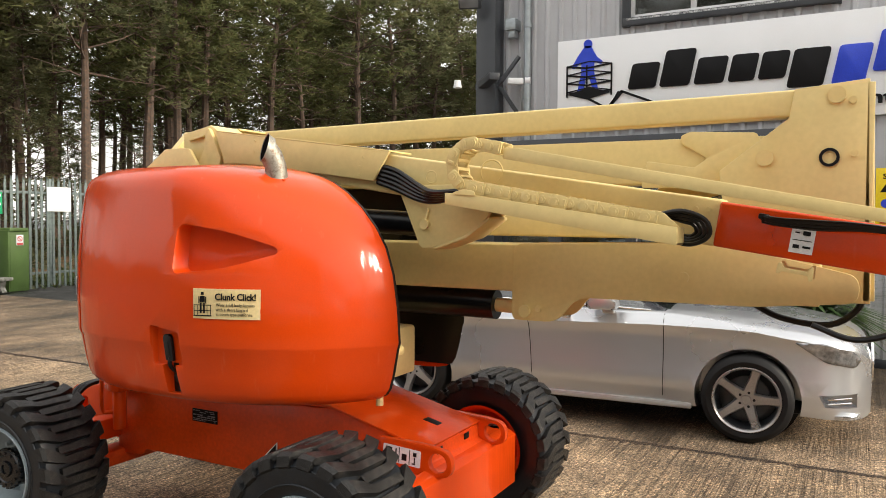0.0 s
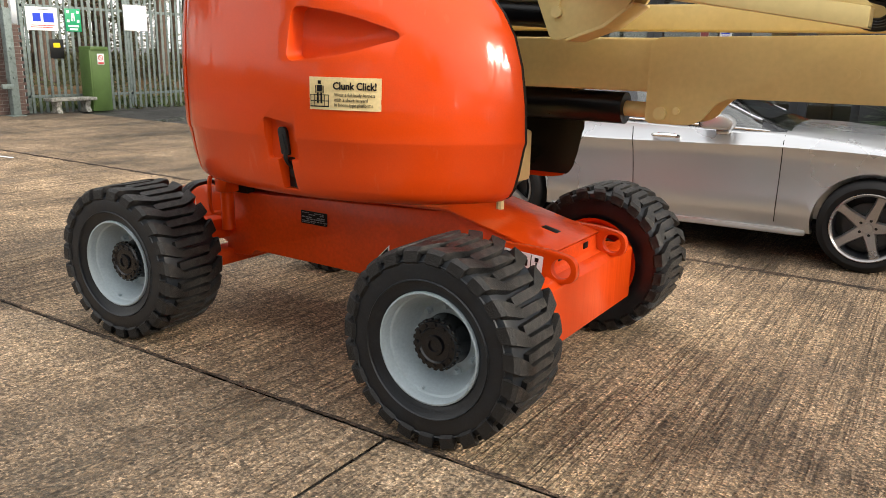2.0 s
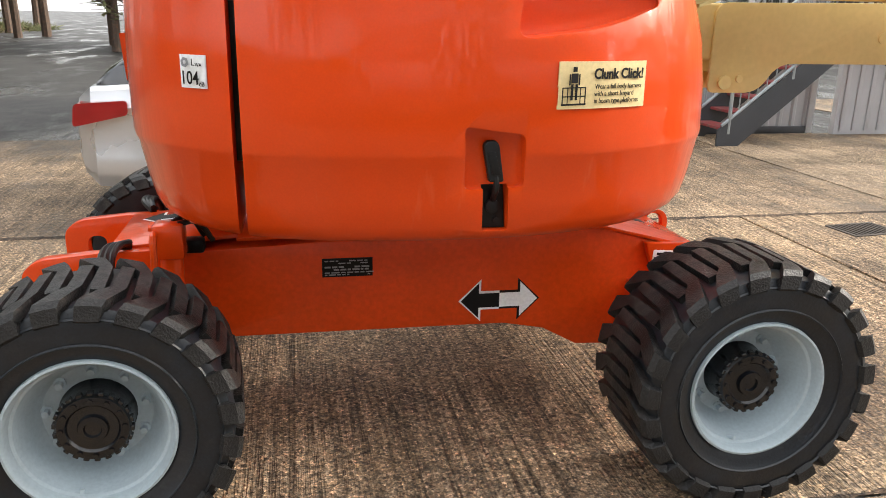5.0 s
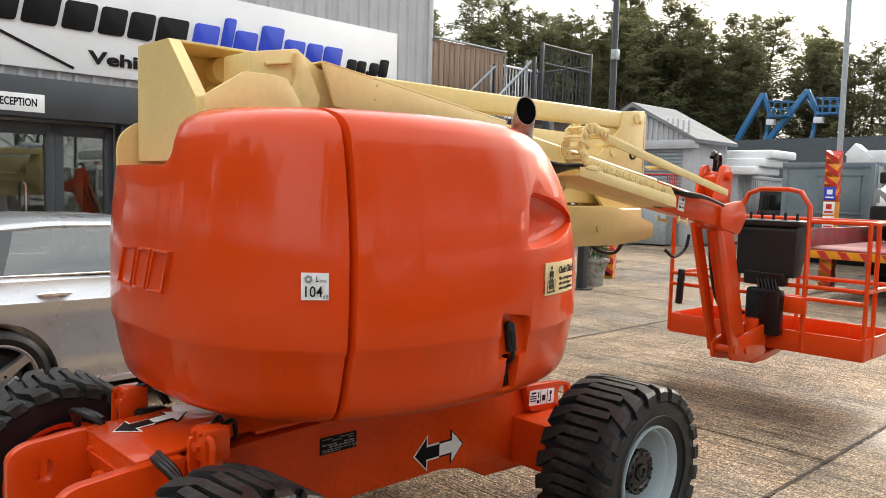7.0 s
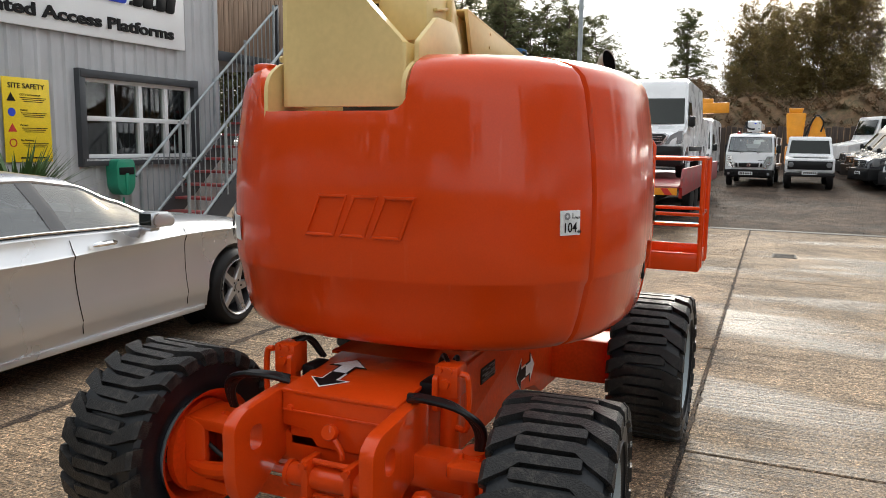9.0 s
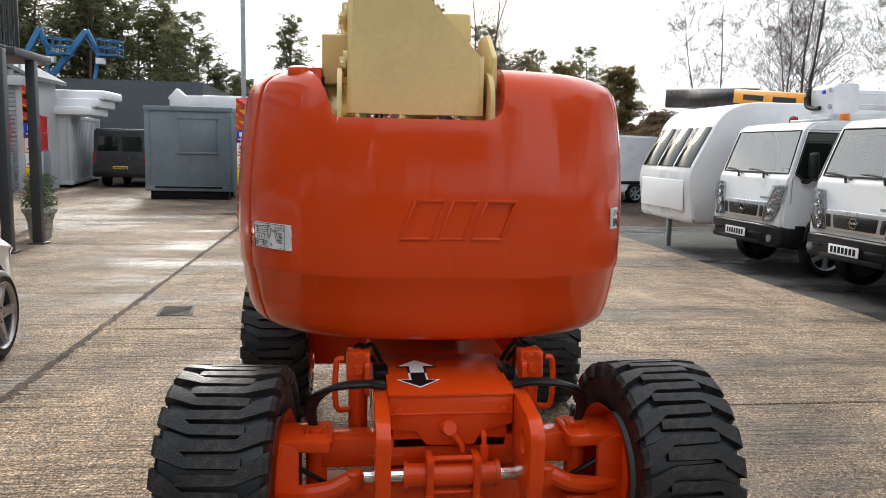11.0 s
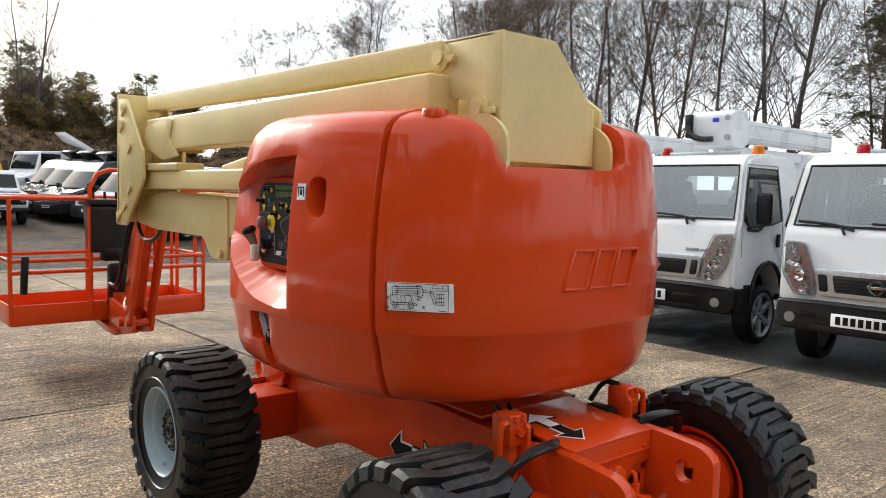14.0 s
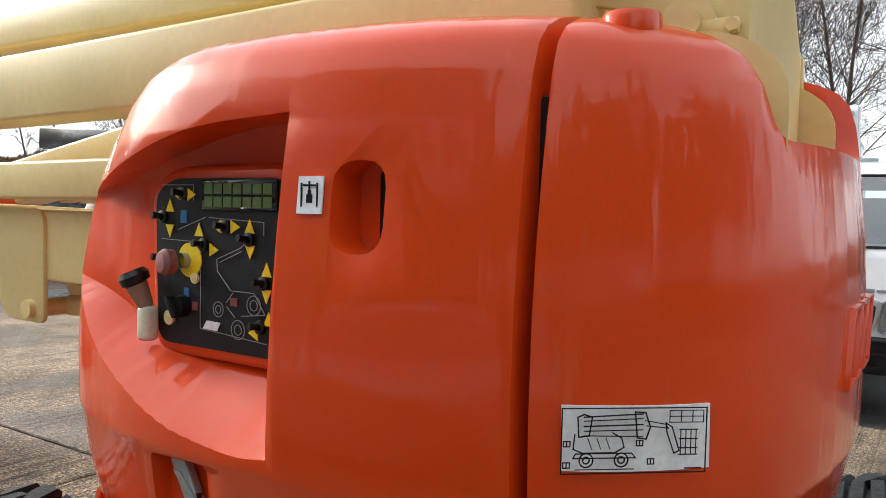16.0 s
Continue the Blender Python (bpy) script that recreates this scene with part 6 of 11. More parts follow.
# fly section and jib, orange
fly = beam("fly_boom", (2.36, 1.688), (3.45, 1.515), 0.13, 0.178, BY + 0.02, M["orange"], "orange sliding boom section")
for k, r_ in enumerate((0.011, 0.009, 0.007)):
    bm = bm_new()
    tube(bm, [(2.53, -0.15, 1.718 - 0.01 * k), (2.58, -0.175, 1.704 - 0.008 * k), (2.72, -0.19, 1.694 - 0.012 * k), (2.9, -0.185, 1.678 - 0.006 * k), (3.22, -0.165, 1.62)], r_, 8, 5)
    part("control_cable", bm, M["hose"], fly, "black control cable")
bm = bm_new()
box(bm, (2.535, -0.15, 1.716), (0.04, 0.03, 0.022), 0.006, rot=(0, 10, 0))
part("cable_gland", bm, M["black"], fly, "black cable gland")
for y0 in (-0.17, -0.02):
    bm = bm_new()
    prism(bm, rounded([(2.58, 1.505), (2.59, 1.545), (2.6, 1.545), (2.61, 1.525), (2.69, 1.512), (2.7, 1.53), (2.712, 1.528), (2.706, 1.478), (2.694, 1.478), (2.69, 1.497), (2.6, 1.512), (2.594, 1.503)], 0.003, 2), "y", y0, y0 + 0.012, 0.001)
    part("wear_clip", bm, M["cream"], fly, "cream folded clip under the boom")
fl = plate("boom_label", (2.667, -0.138, 1.625), (1, 0, -0.15), (0.15, 0, 1), 0.082, 0.094, M["sticker"], fly, "white boom warning label", 0.002)
bars((2.667, -0.14, 1.625), (1, 0, -0.15), (0.15, 0, 1), [(0.012, 0.03, 0.026, 0.016), (-0.02, 0.03, 0.016, 0.005), (0, 0.002, 0.066, 0.003), (-0.018, -0.022, 0.022, 0.014), (0.018, -0.022, 0.028, 0.008)], M["ink"], fly)
for x, z in ((2.556, 1.672), (2.55, 1.645), (2.56, 1.618)):
    bm = bm_new()
    cyl(bm, (x, -0.145, z), (x, -0.13, z), 0.015, n=10)
    part("wear_pad_bolt", bm, M["orange"], fly, "orange painted bolt")
bm = bm_new()
prism(bm, rounded([(3.2, 1.62), (3.52, 1.66), (3.62, 1.54), (3.5, 1.4), (3.2, 1.46)], 0.04), "y", -0.16, -0.13, 0.004)
part("boom_end_fork", bm, M["orange"], fly, "orange boom end fork")
bm = bm_new()
prism(bm, rounded([(3.2, 1.62), (3.52, 1.66), (3.62, 1.54), (3.5, 1.4), (3.2, 1.46)], 0.04), "y", 0.0, 0.03, 0.004)
part("boom_end_fork", bm, M["orange"], fly, "orange boom end fork")
# jib: parallel arms folding down from the boom end
jib = beam("jib_arm", (3.56, 1.86), (4.06, 0.42), 0.13, 0.16, 0.09, M["orange"], "orange jib arm folded down")
beam("jib_link", (3.44, 1.55), (3.86, 0.46), 0.04, 0.11, 0.0, M["orange"], "orange jib link", jib)
beam("jib_link", (3.44, 1.55), (3.86, 0.46), 0.04, 0.11, 0.18, M["orange"], "orange jib link", jib)
beam("jib_cylinder", (3.54, 1.5), (3.9, 0.6), 0.07, 0.07, 0.09, M["orange_dull"], "orange jib cylinder", jib)
for ya in (0.0, 0.155):
    bm = bm_new()
    prism(bm, rounded([(3.38, 1.6), (3.5, 1.92), (3.62, 1.93), (3.68, 1.8), (3.62, 1.5), (3.5, 1.42)], 0.04), "y", ya, ya + 0.025, 0.004)
    part("jib_head_plate", bm, M["orange"], jib, "orange jib head plate")
    bm = bm_new()
    prism(bm, rounded([(3.78, 0.52), (4.12, 0.58), (4.42, 0.62), (4.42, 0.36), (4.1, 0.33), (3.8, 0.38)], 0.04), "y", ya - 0.015, ya + 0.015, 0.004)
    part("jib_foot_plate", bm, M["orange"], jib, "orange jib foot plate")
for x, z, r_ in ((3.58, 1.84, 0.035), (3.48, 1.56, 0.035), (4.05, 0.44, 0.035), (3.85, 0.46, 0.03)):
    bm = bm_new()
    cyl(bm, (x, -0.03, z), (x, 0.21, z), r_, n=14)
    part("jib_pin", bm, M["orange"], jib, "orange pivot pin")
bm = bm_new()
cyl(bm, (4.36, 0.09, 0.34), (4.36, 0.09, 0.66), 0.06, n=18)
part("rotator", bm, M["orange"], jib, "orange platform rotator")
bm = bm_new()
prism(bm, rounded([(4.1, 0.36), (4.42, 0.36), (5.0, 0.42), (5.0, 0.36), (4.45, 0.3), (4.2, 0.3)], 0.03), "y", -0.01, 0.19, 0.006)
part("platform_mount", bm, M["orange"], jib, "orange platform mount")
for r_, pts in ((0.018, [(3.5, 0.09, 1.98), (3.55, 0.1, 2.02), (3.62, 0.12, 1.97), (3.66, 0.15, 1.7), (3.8, 0.21, 1.2), (4.0, 0.22, 0.8), (4.3, 0.2, 0.75)]), (0.014, [(3.5, 0.05, 1.95), (3.54, 0.06, 2.0), (3.6, 0.07, 1.96), (3.64, 0.12, 1.7), (3.78, 0.2, 1.2), (3.98, 0.21, 0.85), (4.3, 0.14, 0.7)])):
    bm = bm_new()
    tube(bm, pts, r_, 8, 5)
    part("jib_hose", bm, M["hose"], jib, "black jib hose")
for k in range(6):
    bm = bm_new()
    tube(bm, [(4.42, -0.06 + 0.03 * k, 1.0), (4.4, -0.1 + 0.03 * k, 0.85), (4.38, -0.02 + 0.02 * k, 0.68), (4.45, 0.06, 0.6)], 0.014, 7, 5)
    part("jib_hose", bm, M["hose"], jib, "black jib hose")

# platform basket
X0, X1, Y0, Y1 = 4.50, 5.32, -0.75, 0.945
ZF, ZM, ZT = 0.42, 0.96, 1.50
bm = bm_new()
box(bm, ((X0 + X1) / 2, (Y0 + Y1) / 2, ZF), (X1 - X0, Y1 - Y0, 0.03), 0.004)
basket = part("platform", bm, M["orange_dull"], lift, "orange platform floor")


def toe(bm, a, b):
    d = Vector((b[0] - a[0], b[1] - a[1], 0))
    box(bm, ((a[0] + b[0]) / 2, (a[1] + b[1]) / 2, ZF + 0.07), (d.length, 0.012, 0.18), 0.004, rot=(0, 0, math.degrees(math.atan2(d.y, d.x))))


for a, b in (((X0, Y0), (X1, Y0)), ((X1, Y0), (X1, Y1)), ((X1, Y1), (X0, Y1)), ((X0, Y1), (X0, Y0))):
    bm = bm_new()
    toe(bm, a, b)
    part("toe_board", bm, M["orange"], basket, "orange toe board")
for z, gap in ((ZM, False), (ZT, True)):
    bm = bm_new()
    if gap:
        tube(bm, [(X0, -0.28, ZT), (X0 + 0.05, Y0 + 0.05, ZT), (X0 + 0.12, Y0, ZT), (X1 - 0.08, Y0, ZT), (X1, Y0 + 0.08, ZT), (X1, Y1 - 0.08, ZT), (X1 - 0.08, Y1, ZT), (X0 + 0.08, Y1, ZT), (X0, Y1 - 0.06, ZT), (X0, 0.3, ZT)], 0.019, 10)
        tube(bm, [(X0, -0.28, ZF), (X0, -0.28, 1.62), (X0, -0.2, 1.74), (X0, -0.1, 1.76), (X0, 0.14, 1.76), (X0, 0.24, 1.72), (X0, 0.3, 1.6), (X0, 0.3, ZF)], 0.021, 10, 0)
    else:
        tube(bm, [(X0, Y0, ZM), (X1, Y0, ZM), (X1, Y1, ZM), (X0, Y1, ZM), (X0, Y0, ZM)], 0.019, 10)
        tube(bm, [(X0, Y0, ZM - 0.1), (X0, Y1, ZM - 0.1)], 0.019, 10)
    part("guard_rail", bm, M["orange"], basket, "orange tubular guard rail")
for x, y, top in ((X0, Y1, ZT), (X0, 0.3, ZT), (X0 + 0.2, Y0, ZT), (X1, Y0, ZT), (X1, Y1, ZT), (X1, 0.1, ZT), (X1 - 0.15, Y0, ZT), (X0, Y0, ZT)):
    bm = bm_new()
    tube(bm, [(x, y, ZF), (x, y, top)], 0.018, 10)
    part("rail_post", bm, M["orange"], basket, "orange rail post")
bm = bm_new()
prism(bm, rounded([(X0 - 0.05, 1.02), (X0 - 0.05, 1.42), (X0 + 0.02, 1.5), (X0 + 0.22, 1.5), (X0 + 0.22, 1.36), (X0 + 0.1, 1.02)], 0.02), "y", -0.2, 0.3, 0.01)
box(bm, (X0 + 0.09, 0.05, 1.47), (0.3, 0.56, 0.05), 0.01)
console = part("control_console", bm, M["plastic"], basket, "black platform control console")
for k in range(5):
    bm = bm_new()
    cyl(bm, (X0 + 0.08, -0.15 + 0.1 * k, 1.49), (X0 + 0.08, -0.15 + 0.1 * k, 1.56), 0.012, n=8)
    part("switch", bm, M["black"], console, "black control switch")
bm = bm_new()
box(bm, (X0 - 0.07, 0.02, 0.72), (0.12, 0.3, 0.4), 0.03)
part("valve_block", bm, M["black"], console, "black valve block")
bm = bm_new()
box(bm, (X0 - 0.03, 0.04, 1.0), (0.1, 0.36, 0.12), 0.02)
part("cable_tray", bm, M["black"], console, "black cable tray")
bm = bm_new()
box(bm, (X0 - 0.02, 0.84, 0.84), (0.06, 0.055, 0.33), 0.015, rot=(3, 0, 0))
part("manual_box", bm, M["plastic"], basket, "black document box on the rail")
bm = bm_new()
box(bm, (X0 - 0.03, -0.22, 0.8), (0.05, 0.18, 0.14), 0.008)
prism(bm, [(X0 - 0.05, 0.86), (X0 + 0.0, 0.86), (X0 + 0.0, 0.64)], "y", -0.3, -0.26)
part("bracket", bm, M["orange"], basket, "orange rail bracket")


# ---- yard: one sheet of ground, concrete bays with open joints, asphalt and gravel ----
bm = bm_new()
box(bm, (0, 0, -0.316), (900, 900, 0.6))
ground = single("ground", bm, M["asphalt"], "dark worn asphalt ground that reaches the horizon", "ground", "structure")
def grade(x, y):
    """Height of the gravel park, which climbs away from the yard."""
    return 0.038 * max(0.0, x - 13) * max(0.0, min(1.0, (2.8 - y) / 2.6))


bm = bm_new()
quad_faces(bm, [[(x, y, grade(x, y) + (-0.02 if j in (0, 42) or i in (0, 36) else 0.012 * noise.noise((x * 0.9, y * 0.9, 3.0)) - 0.004)) for j, y in enumerate([-28 + 40 * q / 42 for q in range(43)])] for i, x in enumerate([12.85 + 34.3 * q / 36 for q in range(37)])], False)
single("gravel_yard", bm, M["gravel"], "dark damp gravel of the far vehicle park", "gravel", "structure")
rg = random.Random(31)
bm = bm_new()
for k in range(3000):
    x, y, r = 13.0 + 13 * rg.random() ** 1.4, rg.uniform(-4.6, 2.6), rg.uniform(0.006, 0.018)
    c, a = Vector((x, y, grade(x, y) - 0.004)), rg.uniform(0, 6.28)
    ring = [bm.verts.new(c + Vector((math.cos(a + q * 1.57) * r * rg.uniform(0.7, 1.4), math.sin(a + q * 1.57) * r * rg.uniform(0.7, 1.4), -0.01))) for q in range(4)]
    top = bm.verts.new(c + Vector((0, 0, r * rg.uniform(0.5, 0.9))))
    for q in range(4):
        bm.faces.new((ring[q], ring[(q + 1) % 4], top))
tagged(part("loose_stones", bm, M["gravel"], None, "", 0), "loose dark stones scattered over the gravel park", "stones", kind="stuff")
pavement = thing("pavement", "tan ribbed concrete yard cast in bays with dark joints", "pavement", kind="structure")


def slab(x0, x1, y0, y1, m, top=0.0):
    bm = bm_new()
    box(bm, ((x0 + x1) / 2, (y0 + y1) / 2, top - 0.009), (x1 - x0 - 0.022, y1 - y0 - 0.022, 0.018), 0.006, 1)
    part("slab", bm, m, pavement)


for x0, x1 in ((-14.2, -5.3), (-5.3, 0.82), (0.82, 6.8), (6.8, 12.8)):
    slab(x0, x1, -5.0, -1.02, M["concrete_pale"])
for x0, x1 in ((-14.2, -8.4), (-8.4, -2.9), (-2.9, 3.1), (3.1, 8.9), (8.9, 12.8)):
    slab(x0, x1, -1.02, 2.54, M["concrete"])
for x0, x1 in ((-14.2, -7.2), (-7.2, -1.2), (-1.2, 4.8), (4.8, 9.0), (9.0, 13.0), (13.0, 19.0), (19.0, 26.0)):
    slab(x0, x1, 2.54, 6.93, M["concrete_damp_shaded"] if x0 < 4 else M["concrete_pale"])
for x0, x1 in ((9.0, 13.0), (13.0, 19.0), (19.0, 26.0)):
    slab(x0, x1, 6.93, 11.5, M["concrete_pale"])
# broken, dirt-filled edges of the long joints
rg = random.Random(31)
for yj, spread, half in ((-1.02, 0.03, 0.006), (2.54, 0.05, 0.022)):
    bm = bm_new()
    prev = None
    for k in range(520):
        x = -14.0 + 0.0515 * k
        row = (bm.verts.new((x, yj - half - spread * rg.random() ** 3, 0.003)), bm.verts.new((x, yj + half + spread * 0.5 * rg.random() ** 3, 0.003)))
        if prev:
            bm.faces.new((prev[0], row[0], row[1], prev[1]))
        prev = row
    part("joint_edge", bm, M["gravel"], pavement, "dark crumbled joint edge", 0)
bm = bm_new()
box(bm, (12.95, -2.0, -0.006), (0.3, 6.0, 0.02), 0.004)
single("edge_strip", bm, M["joint"], "dark broken edge where the concrete ends", "edging", "structure")


def drain(x, y, w, l, turn):
    d = thing("drain_grate", "rusty dark iron drain grate set in the concrete", "drain", (x, y, 0), turn, group="yard drains")
    bm = bm_new()
    for s in (-1, 1):
        box(bm, (s * l / 2, 0, 0.001), (0.03, w, 0.012), 0.003)
        box(bm, (0, s * w / 2, 0.001), (l, 0.03, 0.012), 0.003)
    part("frame", bm, M["joint"], d)
    bm = bm_new()
    box(bm, (0, 0, 0.0012), (l - 0.02, w - 0.02, 0.002))
    part("pit", bm, M["ink"], d)
    for k in range(9):
        bm = bm_new()
        box(bm, (-l / 2 + l * (k + 1) / 10, 0, 0.004), (0.018, w, 0.008), 0.002)
        part("bar", bm, M["joint"], d)


drain(3.85, 2.05, 0.3, 0.42, 6)
drain(9.2, -1.6, 0.3, 0.4, 0)

# ---- building with reception ----
WY = 6.95
wall = thing("wall_front", "grey ribbed metal cladding wall of the office building", "wall", kind="structure")


def wall_box(x0, x1, z0, z1, y0=WY + 0.045, y1=WY + 0.25):
    bm = bm_new()
    box(bm, ((x0 + x1) / 2, (y0 + y1) / 2, (z0 + z1) / 2), (x1 - x0, y1 - y0, z1 - z0))
    part("wall_core", bm, M["clad"], wall)


def cladding(x0, x1, z0, z1, y=WY):
    """Trapezoid-ribbed sheet, its ribs standing towards the yard."""
    bm = bm_new()
    pts = []
    pitch = 0.2
    k0 = math.floor(x0 / pitch)
    x = k0 * pitch
    prof = [(0.0, 0.03), (0.11, 0.03), (0.135, 0.0), (0.175, 0.0), (0.2, 0.03)]
    raw = []
    for k in range(k0, math.ceil(x1 / pitch) + 1):
        raw += [(k * pitch + a, y + d) for a, d in prof[:-1]]
    inside = [p for p in raw if x0 < p[0] < x1]

    def lerp(xx):
        for a, b in zip(raw, raw[1:]):
            if a[0] <= xx <= b[0]:
                t = (xx - a[0]) / (b[0] - a[0])
                return (xx, a[1] + (b[1] - a[1]) * t)
        return (xx, y + 0.03)
    line = [lerp(x0)] + inside + [lerp(x1)]
    lo = [bm.verts.new((p[0], p[1], z0)) for p in line]
    hi = [bm.verts.new((p[0], p[1], z1)) for p in line]
    for i in range(len(line) - 1):
        bm.faces.new((lo[i], lo[i + 1], hi[i + 1], hi[i]))
    return part("cladding_sheet", bm, M["clad"], wall, "", 20)


BX0, BX1, BH = -1.95, 6.8, 6.6
openings = [(-1.9, 1.62, 0.0, 2.36), (4.1, 6.3, 1.3, 2.45), (0.05, 2.6, 4.32, 5.5)]
xs = sorted({BX0, BX1, *[o[0] for o in openings], *[o[1] for o in openings]})
for xa, xb in zip(xs, xs[1:]):
    xm = (xa + xb) / 2
    cuts = sorted([(o[2], o[3]) for o in openings if o[0] <= xm <= o[1]])
    z = 0.0
    for c in cuts + [(BH, BH)]:
        if c[0] - z > 0.01:
            wall_box(xa, xb, z, c[0])
            cladding(xa, xb, max(z, 0.06), c[0])
        z = c[1]
bm = bm_new()
box(bm, ((BX0 + BX1) / 2, 9.5, BH + 0.1), (BX1 - BX0 + 0.2, 5.4, 0.2))
single("roof", bm, M["anthracite"], "flat dark roof of the office building", "roof", "structure")
for x, nm in ((BX0 + 0.1, "wall_west"), (BX1 - 0.1, "wall_east")):
    bm = bm_new()
    box(bm, (x, 9.6, BH / 2), (0.2, 4.8, BH))
    single(nm, bm, M["clad"], "grey clad end wall of the office building", "wall", "structure")
bm = bm_new()
box(bm, ((BX0 + BX1) / 2, 12.0, BH / 2), (BX1 - BX0, 0.2, BH))
single("wall_back", bm, M["clad"], "plain grey rear wall of the office building", "wall", "structure")
bm = bm_new()
box(bm, ((BX0 + BX1) / 2, 9.5, 2.9), (BX1 - BX0 - 0.4, 4.8, 0.2))
single("ceiling", bm, M["white_sign"], "white ceiling over the reception", "ceiling", "structure")
bm = bm_new()
box(bm, ((BX0 + BX1) / 2, 9.5, 0.01), (BX1 - BX0 - 0.4, 4.8, 0.02))
box(bm, (0.3, 8.6, 0.55), (1.6, 0.5, 1.1), 0.02)
single("reception_counter", bm, M["wood"], "brown reception counter inside the glass doors", "counter")
bm = bm_new()
box(bm, (2.9, 9.5, 1.4), (0.1, 4.6, 2.8))
single("wall_inner", bm, M["dim"], "dim inner partition wall", "wall", "structure")
for x, y in ((1.2, 8.3), (-0.6, 8.3), (4.9, 9.0)):
    bm = bm_new()
    box(bm, (x, y, 2.76), (0.16, 1.4, 0.08), 0.02)
    single("ceiling_light", bm, M["tube_light"], "white strip light on the reception ceiling", "ceiling light", group="strip lights")
# dado trim and corner flashing
bm = bm_new()
box(bm, (4.2, WY - 0.005, 0.05), (5.2, 0.05, 0.1), 0.004)
single("baseboard", bm, M["anthracite"], "dark flashing along the foot of the cladding", "trim", "structure")
bm = bm_new()
box(bm, (BX1 + 0.0, WY + 0.02, BH / 2), (0.1, 0.12, BH), 0.01)
single("trim", bm, M["clad"], "grey folded corner flashing", "trim", "structure")

# reception front: fascia, frames, doors
bm = bm_new()
box(bm, (0.02, WY - 0.11, 2.585), (3.95, 0.28, 0.45), 0.012)
fascia = single("fascia", bm, M["anthracite"], "anthracite fascia over the reception doors", "fascia", "structure")
for x in (1.79, -1.92):
    bm = bm_new()
    box(bm, (x, WY - 0.06, 1.18), (0.36, 0.2, 2.36), 0.01)
    single("door_pillar", bm, M["anthracite"], "anthracite pillar beside the reception doors", "pillar", "structure")
bm = bm_new()
box(bm, (0.43, WY - 0.256, 2.515), (0.58, 0.012, 0.2), 0.002)
rs = single("reception_sign", bm, M["sticker"], "white sign with black lettering on the fascia", "sign")
text_mesh("RECEPTION", 0.12, M["ink"], face_m((0.43, WY - 0.264, 2.515), (1, 0, 0), (0, 0, 1)), rs, "lettering", 0.001, 0.003, 0.42)
door = thing("door_1", "glazed anthracite double door of the reception with bar handles", "door", kind="structure")
for xa, xb in ((-1.75, -0.92), (-0.92, 0.18), (0.18, 0.92), (0.92, 1.6)):
    bm = bm_new()
    for x in (xa + 0.05, xb - 0.05):
        box(bm, (x, WY + 0.1, 1.16), (0.1, 0.08, 2.3), 0.006)
    for z in (0.08, 2.26):
        box(bm, ((xa + xb) / 2, WY + 0.1, z), (xb - xa, 0.075, 0.14), 0.006)
    part("door_frame", bm, M["anthracite"], door)
    bm = bm_new()
    box(bm, ((xa + xb) / 2, WY + 0.11, 1.17), (xb - xa - 0.18, 0.012, 2.1))
    pane = part("pane", bm, M["glass"], door)
    pane.visible_shadow = False
for x in (0.26, 0.58):
    bm = bm_new()
    tube(bm, [(x, WY + 0.05, 1.3), (x, WY - 0.02, 1.32), (x, WY - 0.02, 1.6), (x, WY + 0.05, 1.62)], 0.014, 8)
    part("door_handle", bm, M["chrome"], door, "chrome bar handle")
for x, z, w, h, m in ((-0.025, 1.825, 0.15, 0.19, "blue"), (-0.285, 1.75, 0.11, 0.16, "red_dull"), (-0.285, 1.34, 0.15, 0.08, "ink")):
    bm = bm_new()
    box(bm, (x, WY + 0.098, z), (w, 0.004, h))
    nt = single("door_notice", bm, M["sticker"], "white printed notice stuck on the door glass", "notice", group="notices on the door")
    bars((x, WY + 0.094, z), (1, 0, 0), (0, 0, 1), [(0, h * 0.22, w * 0.9, h * 0.44), (0, -h * 0.15, w * 0.7, h * 0.08), (0, -h * 0.32, w * 0.6, h * 0.08)], M[m], nt, "printed_line", 0.001)
bm = bm_new()
box(bm, (0.16, WY + 0.05, 1.55), (0.05, 0.02, 0.09), 0.004)
single("door_keypad", bm, M["sticker"], "small white keypad on the door frame", "keypad")


